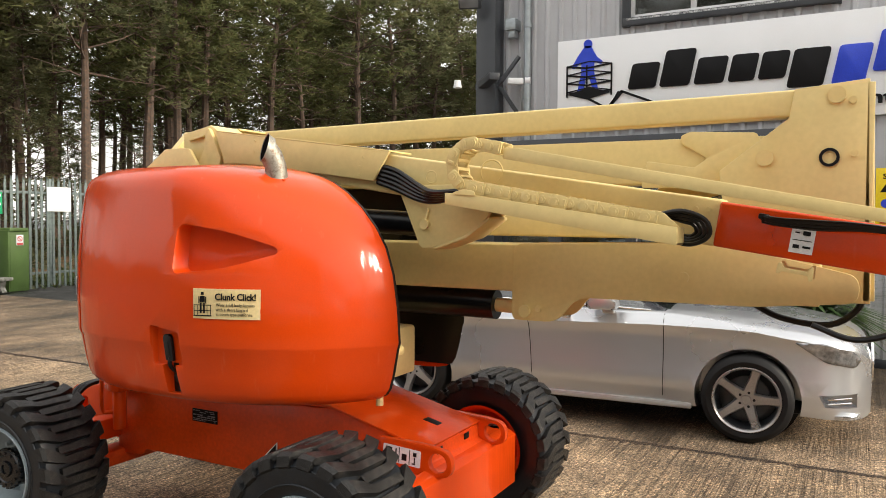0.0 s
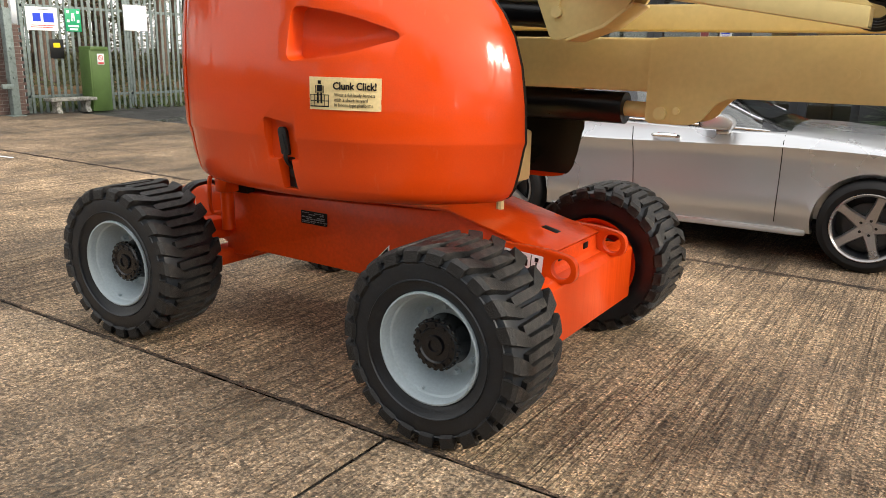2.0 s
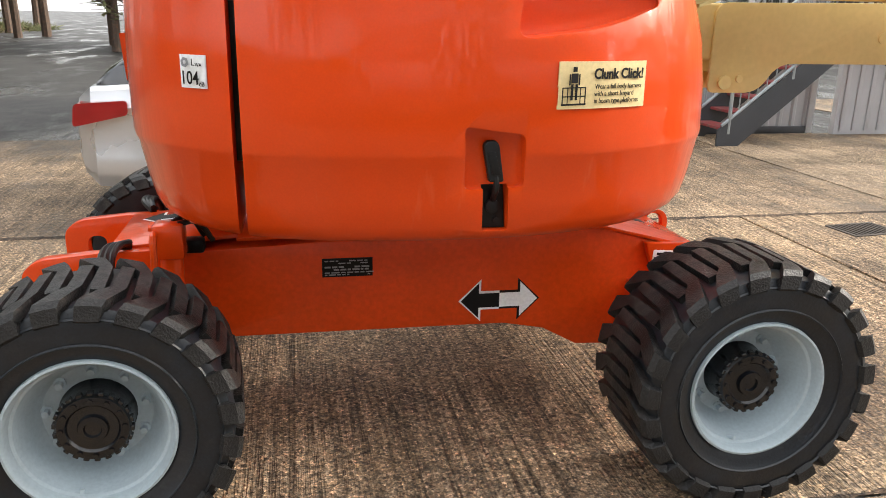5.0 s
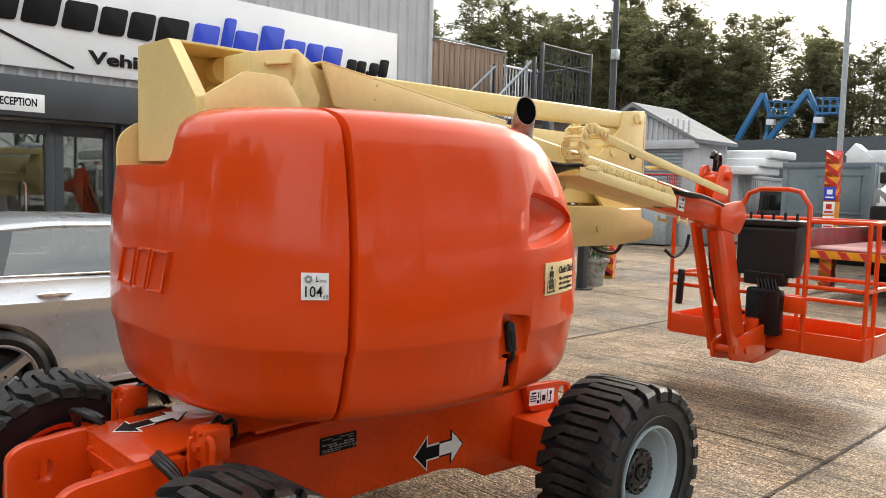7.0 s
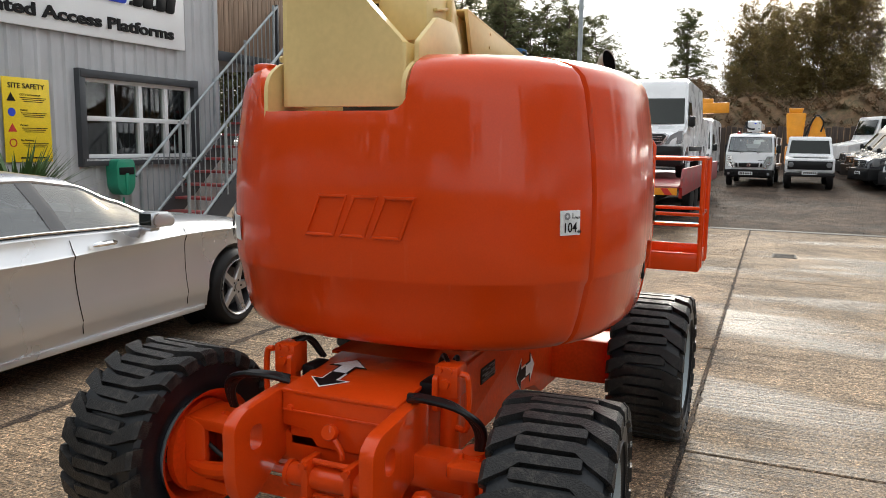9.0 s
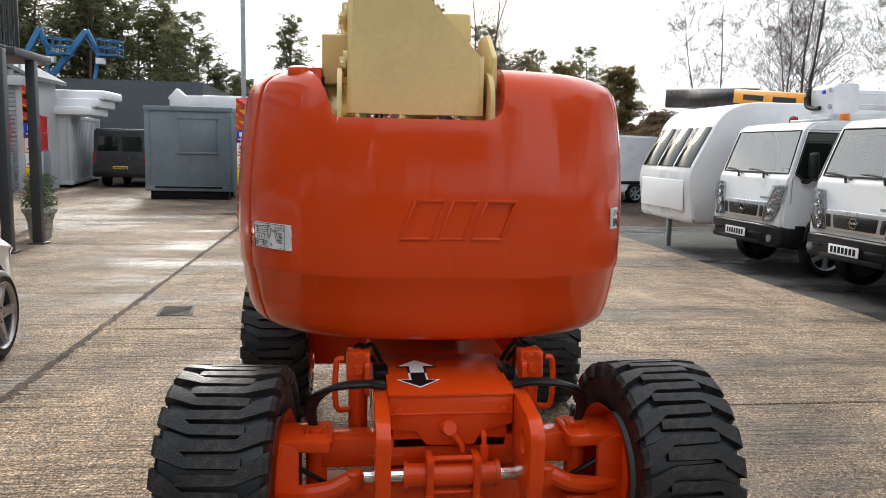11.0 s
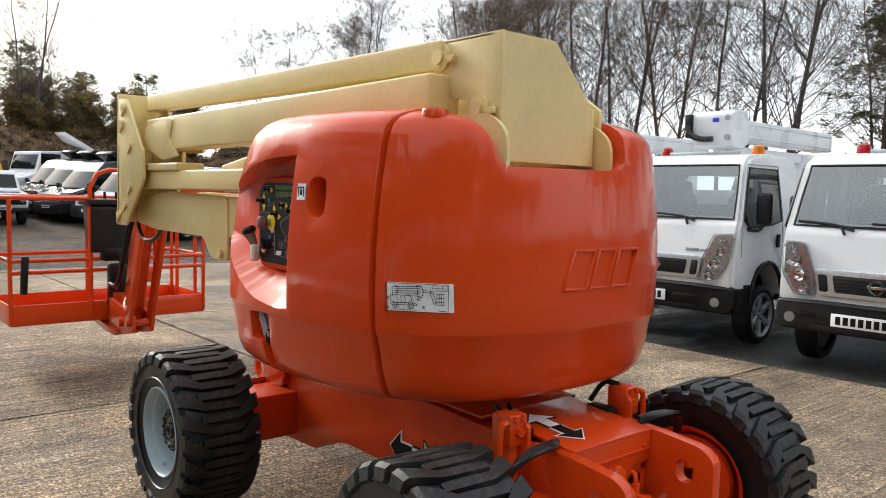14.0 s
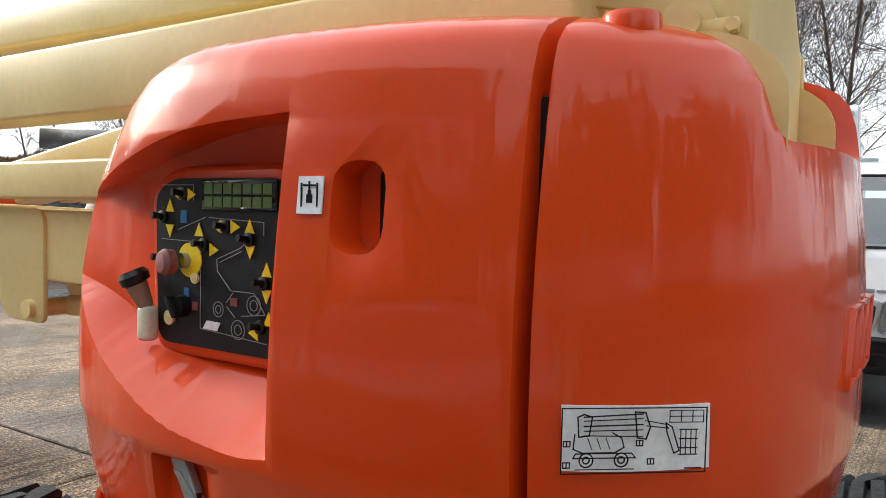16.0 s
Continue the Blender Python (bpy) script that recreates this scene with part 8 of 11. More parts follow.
def car_wheel(parent, x, y, z, r, w, side, spokes=5, rim_mat="alloy_grey", turn=0.0):
    """Road wheel with its face towards side (-1: -y): tyre, lip, dark barrel, tapered spokes, hub with bolts, brake disc."""
    bm = bm_new()
    lathe(bm, [(r * 0.73, -w / 2 + 0.01), (r * 0.78, -w / 2 - 0.002), (r * 0.86, -w / 2 - 0.006), (r * 0.94, -w / 2 + 0.008), (r * 0.985, -w * 0.4), (r, -w * 0.3), (r, w * 0.32), (r * 0.93, w / 2), (r * 0.72, w / 2)], (0, 0, 0), (0, 1, 0), 48)
    t = part("tyre", bm, M["car_rubber"], None)
    t.parent = parent
    t.matrix_basis = pose(x, y, z, 0, 0, 0 if side < 0 else 180)
    bm = bm_new()
    lathe(bm, [(r * 0.745, -w / 2 + 0.012), (r * 0.74, -w / 2 - 0.006), (r * 0.725, -w / 2 - 0.008), (r * 0.69, -w / 2 + 0.004), (r * 0.675, -w / 2 + 0.012), (r * 0.675, -w / 2 + 0.03)], (0, 0, 0), (0, 1, 0), 48)
    part("rim", bm, M[rim_mat], t, "alloy rim")
    bm = bm_new()
    lathe(bm, [(r * 0.685, -w / 2 + 0.02), (r * 0.66, -w / 2 + 0.06), (r * 0.65, w * 0.35), (r * 0.2, w * 0.35)], (0, 0, 0), (0, 1, 0), 40)
    part("barrel", bm, M["anthracite"], t, "dark wheel barrel")
    for k in range(spokes):
        a = 2 * math.pi * k / spokes + 1.57 + turn
        bm = bm_new()
        yo, yi = -w / 2 + 0.004, -w / 2 + 0.05
        prof = [(0.155, 0.1), (0.125, 0.28), (0.1, 0.5), (0.105, 0.64), (0.135, 0.7)]
        rings = []
        for hw, q in prof:
            ridge = yo + 0.024 * (1 - q / 0.7)
            rings.append([(-hw * r, yi, q * r), (-hw * r, ridge + 0.02, q * r), (-hw * r * 0.72, ridge, q * r), (hw * r * 0.72, ridge, q * r), (hw * r, ridge + 0.02, q * r), (hw * r, yi, q * r)])
        quad_faces(bm, rings)
        bmesh.ops.transform(bm, matrix=pose(0, 0, 0, 0, math.degrees(a) - 90, 0), verts=bm.verts)
        part("spoke", bm, M[rim_mat], t)
        bm = bm_new()
        b = a + math.pi / spokes
        bolt(bm, (r * 0.165 * math.cos(b), -w / 2 + 0.032, r * 0.165 * math.sin(b)), (0, -1, 0), r * 0.035, 0.012)
        part("wheel_bolt", bm, M["ink"], t)
    bm = bm_new()
    lathe(bm, [(0.0, -w / 2 + 0.014), (r * 0.095, -w / 2 + 0.014), (r * 0.1, -w / 2 + 0.028), (r * 0.22, -w / 2 + 0.034), (r * 0.22, -w / 2 + 0.08)], (0, 0, 0), (0, 1, 0), 24)
    part("hub_cap", bm, M[rim_mat], t)
    bm = bm_new()
    lathe(bm, [(0.0, 0), (r * 0.5, 0), (r * 0.5, 0.015), (0.0, 0.015)], (0, -w / 2 + 0.1, 0), (0, 1, 0), 28)
    part("brake_disc", bm, M["anthracite"], t)
    return t


car = thing("estate_car", "silver metallic low estate car parked beside the office wall", "car", (0, 3.77, 0), 3.0)


def lerp_table(tab, x):
    for (x0, *a), (x1, *b) in zip(tab, tab[1:]):
        if x0 <= x <= x1:
            t = (x - x0) / (x1 - x0)
            t = t * t * (3 - 2 * t) * 0.35 + t * 0.65
            return [p + (q - p) * t for p, q in zip(a, b)]
    return list(tab[-1][1:]) if x > tab[-1][0] else list(tab[0][1:])


# stations: x, half width, sill z, shoulder z, top-of-lower-body z
BODY = [(-1.99, 0.60, 0.45, 0.66, 0.74), (-1.95, 0.72, 0.36, 0.74, 0.9), (-1.85, 0.82, 0.27, 0.82, 0.985), (-1.5, 0.895, 0.235, 0.85, 1.01), (-0.79, 0.93, 0.225, 0.84, 1.015), (0.0, 0.93, 0.22, 0.83, 1.01), (0.9, 0.925, 0.22, 0.85, 0.985),
        (1.45, 0.925, 0.22, 0.862, 0.965), (1.75, 0.925, 0.22, 0.862, 0.945), (2.08, 0.925, 0.225, 0.855, 0.92), (2.45, 0.90, 0.22, 0.80, 0.875), (2.65, 0.85, 0.20, 0.765, 0.84), (2.78, 0.77, 0.19, 0.735, 0.81), (2.86, 0.68, 0.19, 0.70, 0.775), (2.91, 0.58, 0.195, 0.665, 0.74), (2.945, 0.47, 0.21, 0.62, 0.69)]
xs_ = [-1.99, -1.97, -1.95, -1.9, -1.85] + [-1.75 + 0.1 * k for k in range(45)] + [2.7, 2.74, 2.78, 2.82, 2.85, 2.88, 2.9, 2.92, 2.935, 2.945]


def crease(x, zsh):
    """Side profile under the shoulder: hollow below the crease, flaring out to a low second crease."""
    return [(0.985, 0.345), (1.0, 0.385), (0.982, min(0.5, zsh - 0.2)), (0.972, min(0.62, zsh - 0.14)), (0.972, zsh - 0.1), (0.978, zsh - 0.04), (0.998, zsh - 0.004), (1.0, zsh + 0.006)]


def car_section(x):
    w, zs, zsh, zt = lerp_table(BODY, x)
    hood = max(0.0, min(1.0, (x - 1.3) / 0.4))
    # the arches swell the sides over the wheels
    for xa in (2.08, -0.79):
        q = abs(x - xa)
        w += 0.022 * max(0, 1 - (q / 0.62) ** 2)
    half = [(w * 0.80, zs), (w * 0.955, zs + 0.015), (w * 0.972, zs + 0.06)] + [(w * f, max(z, zs + 0.07)) for f, z in crease(x, zsh)] + [(w * 0.985, zsh + 0.022), (w * 0.952, zt - 0.03), (w * 0.90, zt), (w * 0.72, zt + 0.016 * hood + 0.005), (w * 0.6, zt + 0.035 * hood), (w * 0.3, zt + 0.045 * hood), (0.0, zt + 0.05 * hood)]
    return [(x, -y, z) for y, z in half] + [(x, y, z) for y, z in reversed(half[:-1])]


bm = bm_new()
vs = loft(bm, [car_section(x) for x in xs_])
for ring in (vs[0], vs[-1]):
    bm.faces.new(ring)
for a, b in zip(vs, vs[1:]):
    bm.faces.new((a[0], a[-1], b[-1], b[0]))
body_me = mesh_of(bm, "body", None)
body_me = carve(body_me, [cutter(lambda b: cyl(b, (2.08, -1.2, 0.335), (2.08, -0.62, 0.335), 0.385, n=40)), cutter(lambda b: cyl(b, (-0.79, -1.2, 0.335), (-0.79, -0.62, 0.335), 0.385, n=40)),
                          cutter(lambda b: cyl(b, (2.08, 1.2, 0.335), (2.08, 0.62, 0.335), 0.385, n=40)), cutter(lambda b: cyl(b, (-0.79, 1.2, 0.335), (-0.79, 0.62, 0.335), 0.385, n=40)),
                          cutter(lambda b: prism(b, [(2.58, 0.40), (2.84, 0.41), (2.84, 0.30), (2.62, 0.31)], "y", -0.9, -0.62))], 'DIFFERENCE')
body_me.polygons.foreach_set("use_smooth", [True] * len(body_me.polygons))
body_me.set_sharp_from_angle(angle=radians(32))
body_me.materials.clear()
body_me.materials.append(M["silver"])
body = new("body", body_me)
body.parent = car
# greenhouse: x, half width at belt, roof z, half width at roof
CAB = [(-1.82, 0.66, 1.02, 0.62), (-1.7, 0.74, 1.15, 0.60), (-1.4, 0.80, 1.275, 0.60), (-0.9, 0.84, 1.355, 0.61), (-0.3, 0.85, 1.40, 0.62), (0.2, 0.85, 1.395, 0.62), (0.6, 0.845, 1.345, 0.61), (0.95, 0.84, 1.21, 0.62), (1.25, 0.83, 1.06, 0.66), (1.5, 0.80, 0.965, 0.70)]
cx_ = [-1.82 + (3.32) * k / 40 for k in range(41)]


def belt(x):
    return lerp_table(BODY, x)[3] - 0.004


def roof_sec(x):
    wb, zr, wr = lerp_table(CAB, x)
    zb = belt(x)
    zr = max(zr, zb + 0.01)
    h = zr - zb
    k = min(1.0, h / 0.25)
    return wb, zb, wr, zr, h, k


bm = bm_new()
rings = []
for x in cx_:
    wb, zb, wr, zr, h, k = roof_sec(x)
    half = [(wr + 0.025, zr - 0.055 * k), (wr, zr - 0.03 * k), (wr * 0.85, zr - 0.008 * k), (wr * 0.5, zr + 0.01 * k), (0, zr + 0.016 * k)]
    rings.append([(x, -y, z) for y, z in half] + [(x, y, z) for y, z in reversed(half[:-1])])
keep = [r for r, x in zip(rings, cx_) if -1.6 <= x <= 0.62]
loft(bm, keep)
part("roof", bm, M["silver"], car)
bm = bm_new()
loft(bm, [r for r, x in zip(rings, cx_) if x >= 0.58])
part("windscreen", bm, M["glass"], car, "clear raked windscreen")
bm = bm_new()
loft(bm, [r for r, x in zip(rings, cx_) if x <= -1.56])
part("rear_window", bm, M["glass_dark"], car, "dark rear window")
for s in (-1, 1):
    def side_strip(xa, xb, lean, out, top_gap=0.062):
        """A pane or pillar between two stations; its edges lean back by lean towards the roof."""
        bm = bm_new()
        lo, hi = [], []
        for i in range(15):
            q = i / 14
            x = xa + (xb - xa) * q
            wb, zb, wr, zr, h, k = roof_sec(x)
            xt = x + lean[0] * (1 - q) + lean[1] * q
            wb2, zb2, wr2, zr2, h2, k2 = roof_sec(xt)
            lo.append((x, s * (wb + out), zb + 0.004))
            hi.append((xt, s * (wr2 + 0.028 + out), max(zb2 + 0.008, zr2 - top_gap * k2)))
        mid = [tuple((Vector(p) + Vector(q)) / 2 + Vector((0, s * 0.018, 0))) for p, q in zip(lo, hi)]
        quad_faces(bm, [lo, mid, hi], False)
        return bm
    for xa, xb, lean in ((-1.5, -0.80, (0.1, 0.12)), (-0.72, 0.2, (0.13, -0.1)), (0.33, 1.27, (-0.1, 0.0))):
        part("side_window", side_strip(xa, xb, lean, 0.004), M["glass_side"], car, "tinted side window")
    for xa, xb, lean in ((-1.82, -1.5, (0.0, 0.1)), (-0.80, -0.72, (0.12, 0.13)), (0.2, 0.33, (-0.1, -0.1)), (1.27, 1.45, (0.0, 0.0))):
        part("window_pillar", side_strip(xa, xb, lean, 0.008), M["dark_body"], car, "black window pillar")
    bm = bm_new()
    tube(bm, [(x, s * (roof_sec(x)[2] + 0.03), roof_sec(x)[3] - 0.058 * roof_sec(x)[5]) for x in cx_ if -1.55 <= x <= 1.32], 0.014, 6)
    part("roof_rail", bm, M["silver"], car, "silver roof rail over the doors")
    bm = bm_new()
    tube(bm, [(x, s * (roof_sec(x)[0] + 0.01), belt(x) + 0.006) for x in cx_[3:-2]], 0.009, 6)
    part("chrome_strip", bm, M["chrome"], car, "bright window strip")
    for xh in (0.58, -0.42):
        bm = bm_new()
        tube(bm, [(xh - 0.11, s * 0.925, 0.893), (xh - 0.06, s * 0.945, 0.898), (xh + 0.06, s * 0.945, 0.898), (xh + 0.11, s * 0.925, 0.893)], lambda q: 0.012 + 0.01 * math.sin(q * 3.1), 8, 3)
        part("door_handle", bm, M["chrome"], car, "bright door handle")
    bm = bm_new()
    prism(bm, rounded([(0.88, 0.98), (1.1, 0.98), (1.12, 1.04), (1.06, 1.09), (0.9, 1.1), (0.86, 1.05)], 0.03), "y", s * 0.96, s * 1.1, 0.02)
    box(bm, (1.02, s * 0.93, 0.965), (0.1, 0.12, 0.05), 0.015)
    part("wing_mirror", bm, M["silver"], car, "silver wing mirror")
    bm = bm_new()
    prism(bm, rounded([(0.86, 1.0), (0.868, 1.0), (0.868, 1.085), (0.86, 1.085)], 0), "y", s * 0.98, s * 1.08)
    part("mirror_glass", bm, M["glass_dark"], car)
    for xd, zl, zh in ((0.30, 0.3, 0.985), (1.43, 0.3, 0.95), (-0.68, 0.72, 0.99)):
        bm = bm_new()
        pts = []
        for i in range(15):
            z = zl + (zh - zl) * i / 14
            w, zs, zsh, zt = lerp_table(BODY, xd)
            sec = [(w * f, z_) for f, z_ in crease(xd, zsh)] + [(w * 0.985, zsh + 0.022), (w * 0.952, zt - 0.03), (w * 0.90, zt)]
            y = sec[0][0]
            for (ya, za), (yb, zb2) in zip(sec, sec[1:]):
                if za <= z <= zb2:
                    y = ya + (yb - ya) * (z - za) / (zb2 - za)
            pts.append((xd + (0.02 if xd > 1 else 0.06 * (1 - i / 14) if xd > 0 else 0.25 * (1 - i / 14) ** 1.6), s * (y + 0.0005), z))
        tube(bm, pts, 0.0035, 5)
        part("door_gap", bm, M["ink"], car, "dark door gap")
    bm = bm_new()
    box(bm, (0.65, s * 0.885, 0.235), (2.05, 0.06, 0.05), 0.015)
    part("sill_trim", bm, M["silver"], car, "silver sill trim")
    bm = bm_new()
    hl = rounded([(2.40, 0.795), (2.6, 0.79), (2.80, 0.735), (2.87, 0.66), (2.82, 0.60), (2.62, 0.645)], 0.025)
    vs2 = []
    prism(bm, hl, "y", s * 0.45, s * 0.97)
    hm = mesh_of(bm, "headlamp", None)
    shell = bm_new()
    quad = loft(shell, [[(p[0] + 0.002, p[1] * 1.006, p[2] + 0.003) for p in car_section(x)] for x in [2.3 + 0.03 * k for k in range(15)] + [2.74, 2.78, 2.82, 2.85, 2.88, 2.9]])
    for ring in (quad[0], quad[-1]):
        shell.faces.new(ring)
    for a, b in zip(quad, quad[1:]):
        shell.faces.new((a[0], a[-1], b[-1], b[0]))
    hm = carve(mesh_of(shell, "headlamp", None), [hm], 'INTERSECT')
    hm.polygons.foreach_set("use_smooth", [True] * len(hm.polygons))
    hm.materials.clear()
    hm.materials.append(M["car_lamp"])
    o = new("headlamp", hm)
    o.parent = car
    tagged(o, "clear headlamp")
    bm = bm_new()
    for k in range(2):
        tube(bm, [(2.64, s * 0.835, 0.335 + 0.035 * k), (2.72, s * 0.80, 0.338 + 0.035 * k), (2.8, s * 0.745, 0.342 + 0.035 * k)], 0.007, 6)
    part("intake_bars", bm, M["chrome"], car, "bright intake bars")
    car_wheel(car, 2.08, s * 0.845, 0.338, 0.338, 0.25, s, turn=0.3)
    car_wheel(car, -0.79, s * 0.845, 0.338, 0.338, 0.26, s, turn=0.9)
    for xw in (2.08, -0.79):
        bm = bm_new()
        cyl(bm, (xw, s * 0.60, 0.335), (xw, s * 0.615, 0.335), 0.39, n=32)
        part("arch_liner", bm, M["ink"], car, "dark wheel arch liner")
    bm = bm_new()
    prism(bm, rounded([(2.62, 0.225), (2.9, 0.225), (2.95, 0.25), (2.62, 0.245)], 0.006), "y", s * 0.35, s * 0.80, 0.004)
    for v in bm.verts:
        v.co.x -= 0.5 * max(0, abs(v.co.y) - 0.45) ** 1.3
    part("front_lip", bm, M["silver"], car, "silver front lip")
bm = bm_new()
prism(bm, rounded([(-0.42, 0.46), (0.42, 0.46), (0.47, 0.62), (0.40, 0.765), (-0.40, 0.765), (-0.47, 0.62)], 0.04), "x", 2.86, 2.95, 0.01)
part("grille", bm, M["plastic"], car, "dark grille")
bm = bm_new()
edge_ = rounded([(-0.42, 0.46), (0.42, 0.46), (0.47, 0.62), (0.40, 0.765), (-0.40, 0.765), (-0.47, 0.62)], 0.04)
tube(bm, [(2.95, y, z) for y, z in edge_ + edge_[:1]], 0.012, 6)
part("grille_surround", bm, M["chrome"], car, "bright grille surround")
for z in (0.60, 0.64):
    bm = bm_new()
    box(bm, (2.956, 0, z), (0.02, 0.84, 0.016), 0.004)
    part("grille_bar", bm, M["chrome"], car, "bright grille bar")
bm = bm_new()
lathe(bm, [(0.07, 0), (0.088, 0), (0.088, 0.015), (0.07, 0.015)], (2.955, 0, 0.62), (1, 0, 0), 28)
part("badge_ring", bm, M["chrome"], car, "bright round badge")
# cabin: dark tray at the belt line, seats, wheel and dashboard
bm = bm_new()
prism(bm, [(-1.6, -0.78), (1.2, -0.78), (1.2, 0.78), (-1.6, 0.78)], "z", 1.03, 1.035)
for v in bm.verts:
    v.co.z -= 0.03 * max(0, v.co.x)
part("cabin_tray", bm, M["plastic"], car, "dark cabin below the windows")
for xs2, ys2 in ((0.12, -0.36), (0.12, 0.36), (-0.75, -0.36), (-0.75, 0.36)):
    bm = bm_new()
    prism(bm, rounded([(ys2 - 0.21, 0.98), (ys2 + 0.21, 0.98), (ys2 + 0.19, 1.12), (ys2 + 0.1, 1.16), (ys2 + 0.11, 1.28), (ys2 - 0.11, 1.28), (ys2 - 0.1, 1.16), (ys2 - 0.19, 1.12)], 0.04), "x", xs2 - 0.06, xs2 + 0.05, 0.025)
    part("seat_back", bm, M["anthracite"], car, "dark seat back with headrest")
bm = bm_new()
lathe(bm, [(0.165, -0.012), (0.18, 0.0), (0.165, 0.012), (0.153, 0.0), (0.165, -0.012)], (0.66, -0.38, 1.05), (-0.85, 0, 0.5), 24)
part("steering_wheel", bm, M["plastic"], car)
bm = bm_new()
prism(bm, rounded([(0.72, 0.98), (0.78, 1.045), (1.15, 1.035), (1.3, 0.98)], 0.02), "y", -0.72, 0.72)
part("dashboard", bm, M["plastic"], car, "dark dashboard")
bm = bm_new()
box(bm, (2.955, 0, 0.36), (0.012, 0.52, 0.11), 0.003)
part("number_plate", bm, M["sticker"], car, "white number plate")
bars((2.963, 0, 0.36), (0, 1, 0), (0, 0, 1), [(-0.19 + 0.065 * k, 0, 0.045, 0.07) for k in range(7)], M["ink"], car, "plate_bars", 0.001)
bm = bm_new()
box(bm, (0.45, 0, 0.26), (4.2, 1.5, 0.08), 0.02)
part("underbody", bm, M["ink"], car, "dark underbody")
bm = bm_new()
prism(bm, rounded([(-1.3, 1.31), (-1.15, 1.335), (-1.2, 1.39), (-1.24, 1.385)], 0.01), "y", -0.02, 0.02, 0.006)
part("roof_fin", bm, M["silver"], car, "roof aerial fin")
for s in (-1, 1):
    bm = bm_new()
    prism(bm, rounded([(-1.97, 0.72), (-1.6, 0.80), (-1.6, 0.9), (-1.95, 0.88)], 0.03), "y", s * 0.70, s * 0.885)
    part("tail_lamp", bm, M["lamp_red"], car, "red tail lamp")


# ---- white forward-control trucks with folded access booms, noses towards the yard ----
def truck_prototype():
    """Nose at the origin facing +y, the load bed towards -y."""
    t = thing("access_truck", "white forward-control truck with a folded access boom, parked nose out", "truck", group="white trucks in a row")
    W = 0.93
    prof = [(-0.05, 0.60), (-0.03, 0.72), (-0.045, 1.0), (-0.10, 1.33), (-0.135, 1.39), (-0.335, 2.0), (-0.44, 2.085), (-0.85, 2.13), (-1.52, 2.11), (-1.58, 1.9), (-1.58, 0.5), (-1.17, 0.5), (-1.13, 0.68), (-0.98, 0.86), (-0.76, 0.92), (-0.54, 0.86), (-0.41, 0.68), (-0.38, 0.44), (-0.12, 0.44)]

    def across(y, z):
        return W * (1 - 0.10 * max(0, (z - 1.35) / 0.75) - 0.035 * max(0, (y + 0.22) / 0.22))

    def shaped(bm):
        for v in bm.verts:
            v.co.x *= across(v.co.y, v.co.z)
    bm = bm_new()
    prism(bm, rounded(prof, [0.02, 0.03, 0.06, 0.03, 0.03, 0.07, 0.08, 0.1, 0.06, 0.05, 0, 0, 0.04, 0.06, 0.08, 0.06, 0.04, 0.02, 0.02], 4), "x", -1, 1)
    shaped(bm)
    bmesh.ops.bevel(bm, geom=[e for e in bm.edges if len(e.link_faces) == 2 and e.calc_face_angle(0) > 1.0 and abs(e.verts[0].co.x) > 0.5], offset=0.04, segments=4, affect='EDGES')

    def hollow(b):
        prism(b, [(-0.02, 1.49), (-0.20, 2.03), (-0.36, 1.965), (-0.5, 2.03), (-1.5, 2.04), (-1.5, 0.98), (-0.17, 0.98), (-0.175, 1.40), (-0.15, 1.425)], "x", -1, 1)
        for v in b.verts:
            v.co.x *= across(-0.3, v.co.z) - 0.085

    def side_hole(b):
        prism(b, rounded([(-0.21, 1.42), (-0.39, 1.93), (-1.0, 1.93), (-1.03, 1.40), (-0.8, 1.36), (-0.32, 1.34)], 0.03), "x", -1.2, 1.2)

    def rear_hole(b):
        box(b, (0, -1.55, 1.72), (1.1, 0.3, 0.36), 0.04)
    cab_me = carve(mesh_of(bm, "cab", M["white"]), [cutter(hollow), cutter(side_hole), cutter(rear_hole)])
    cab_me.polygons.foreach_set("use_smooth", [True] * len(cab_me.polygons))
    cab_me.set_sharp_from_angle(angle=radians(35))
    cab_me.materials.clear()
    cab_me.materials.append(M["white"])
    cab = new("cab", cab_me)
    cab.parent = t
    tagged(cab, "white truck cab")
    # windscreen on the steep front, bowed a little
    bm = bm_new()
    rows = []
    for i in range(7):
        q = i / 6
        y, z = -0.138 + (-0.328 + 0.138) * q, 1.40 + (1.98 - 1.40) * q
        w = across(y, z) - 0.085
        rows.append([(w * (k / 8 - 1), y + 0.012 - 0.012 * ((k / 8 - 1) ** 2), z) for k in range(17)])
    quad_faces(bm, rows, False)
    ws = part("windscreen", bm, M["glass_truck"], t, "tall clear windscreen")
    bm = bm_new()
    edge = rows[0] + [r_[-1] for r_ in rows[1:]] + list(reversed(rows[-1]))[1:] + [r_[0] for r_ in reversed(rows[:-1])]
    tube(bm, edge, 0.012, 5)
    part("screen_seal", bm, M["plastic"], t, "black screen seal")
    for s in (-1, 1):
        win = [(-0.18, 1.40), (-0.37, 1.95), (-1.02, 1.95), (-1.05, 1.38), (-0.8, 1.34), (-0.30, 1.32)]
        bm = bm_new()
        prism(bm, rounded(win, 0.03), "x", 0, 0.012)
        for v in bm.verts:
            v.co.x = s * (across(-0.5, v.co.z) - 0.004 + v.co.x)
        part("side_window", bm, M["glass_dark"], t, "dark side window")
        bm = bm_new()
        tube(bm, [(s * (across(-0.5, z) + 0.004), y, z) for y, z in win + win[:1]], 0.013, 6)
        part("window_seal", bm, M["plastic"], t, "black window seal")
        bm = bm_new()
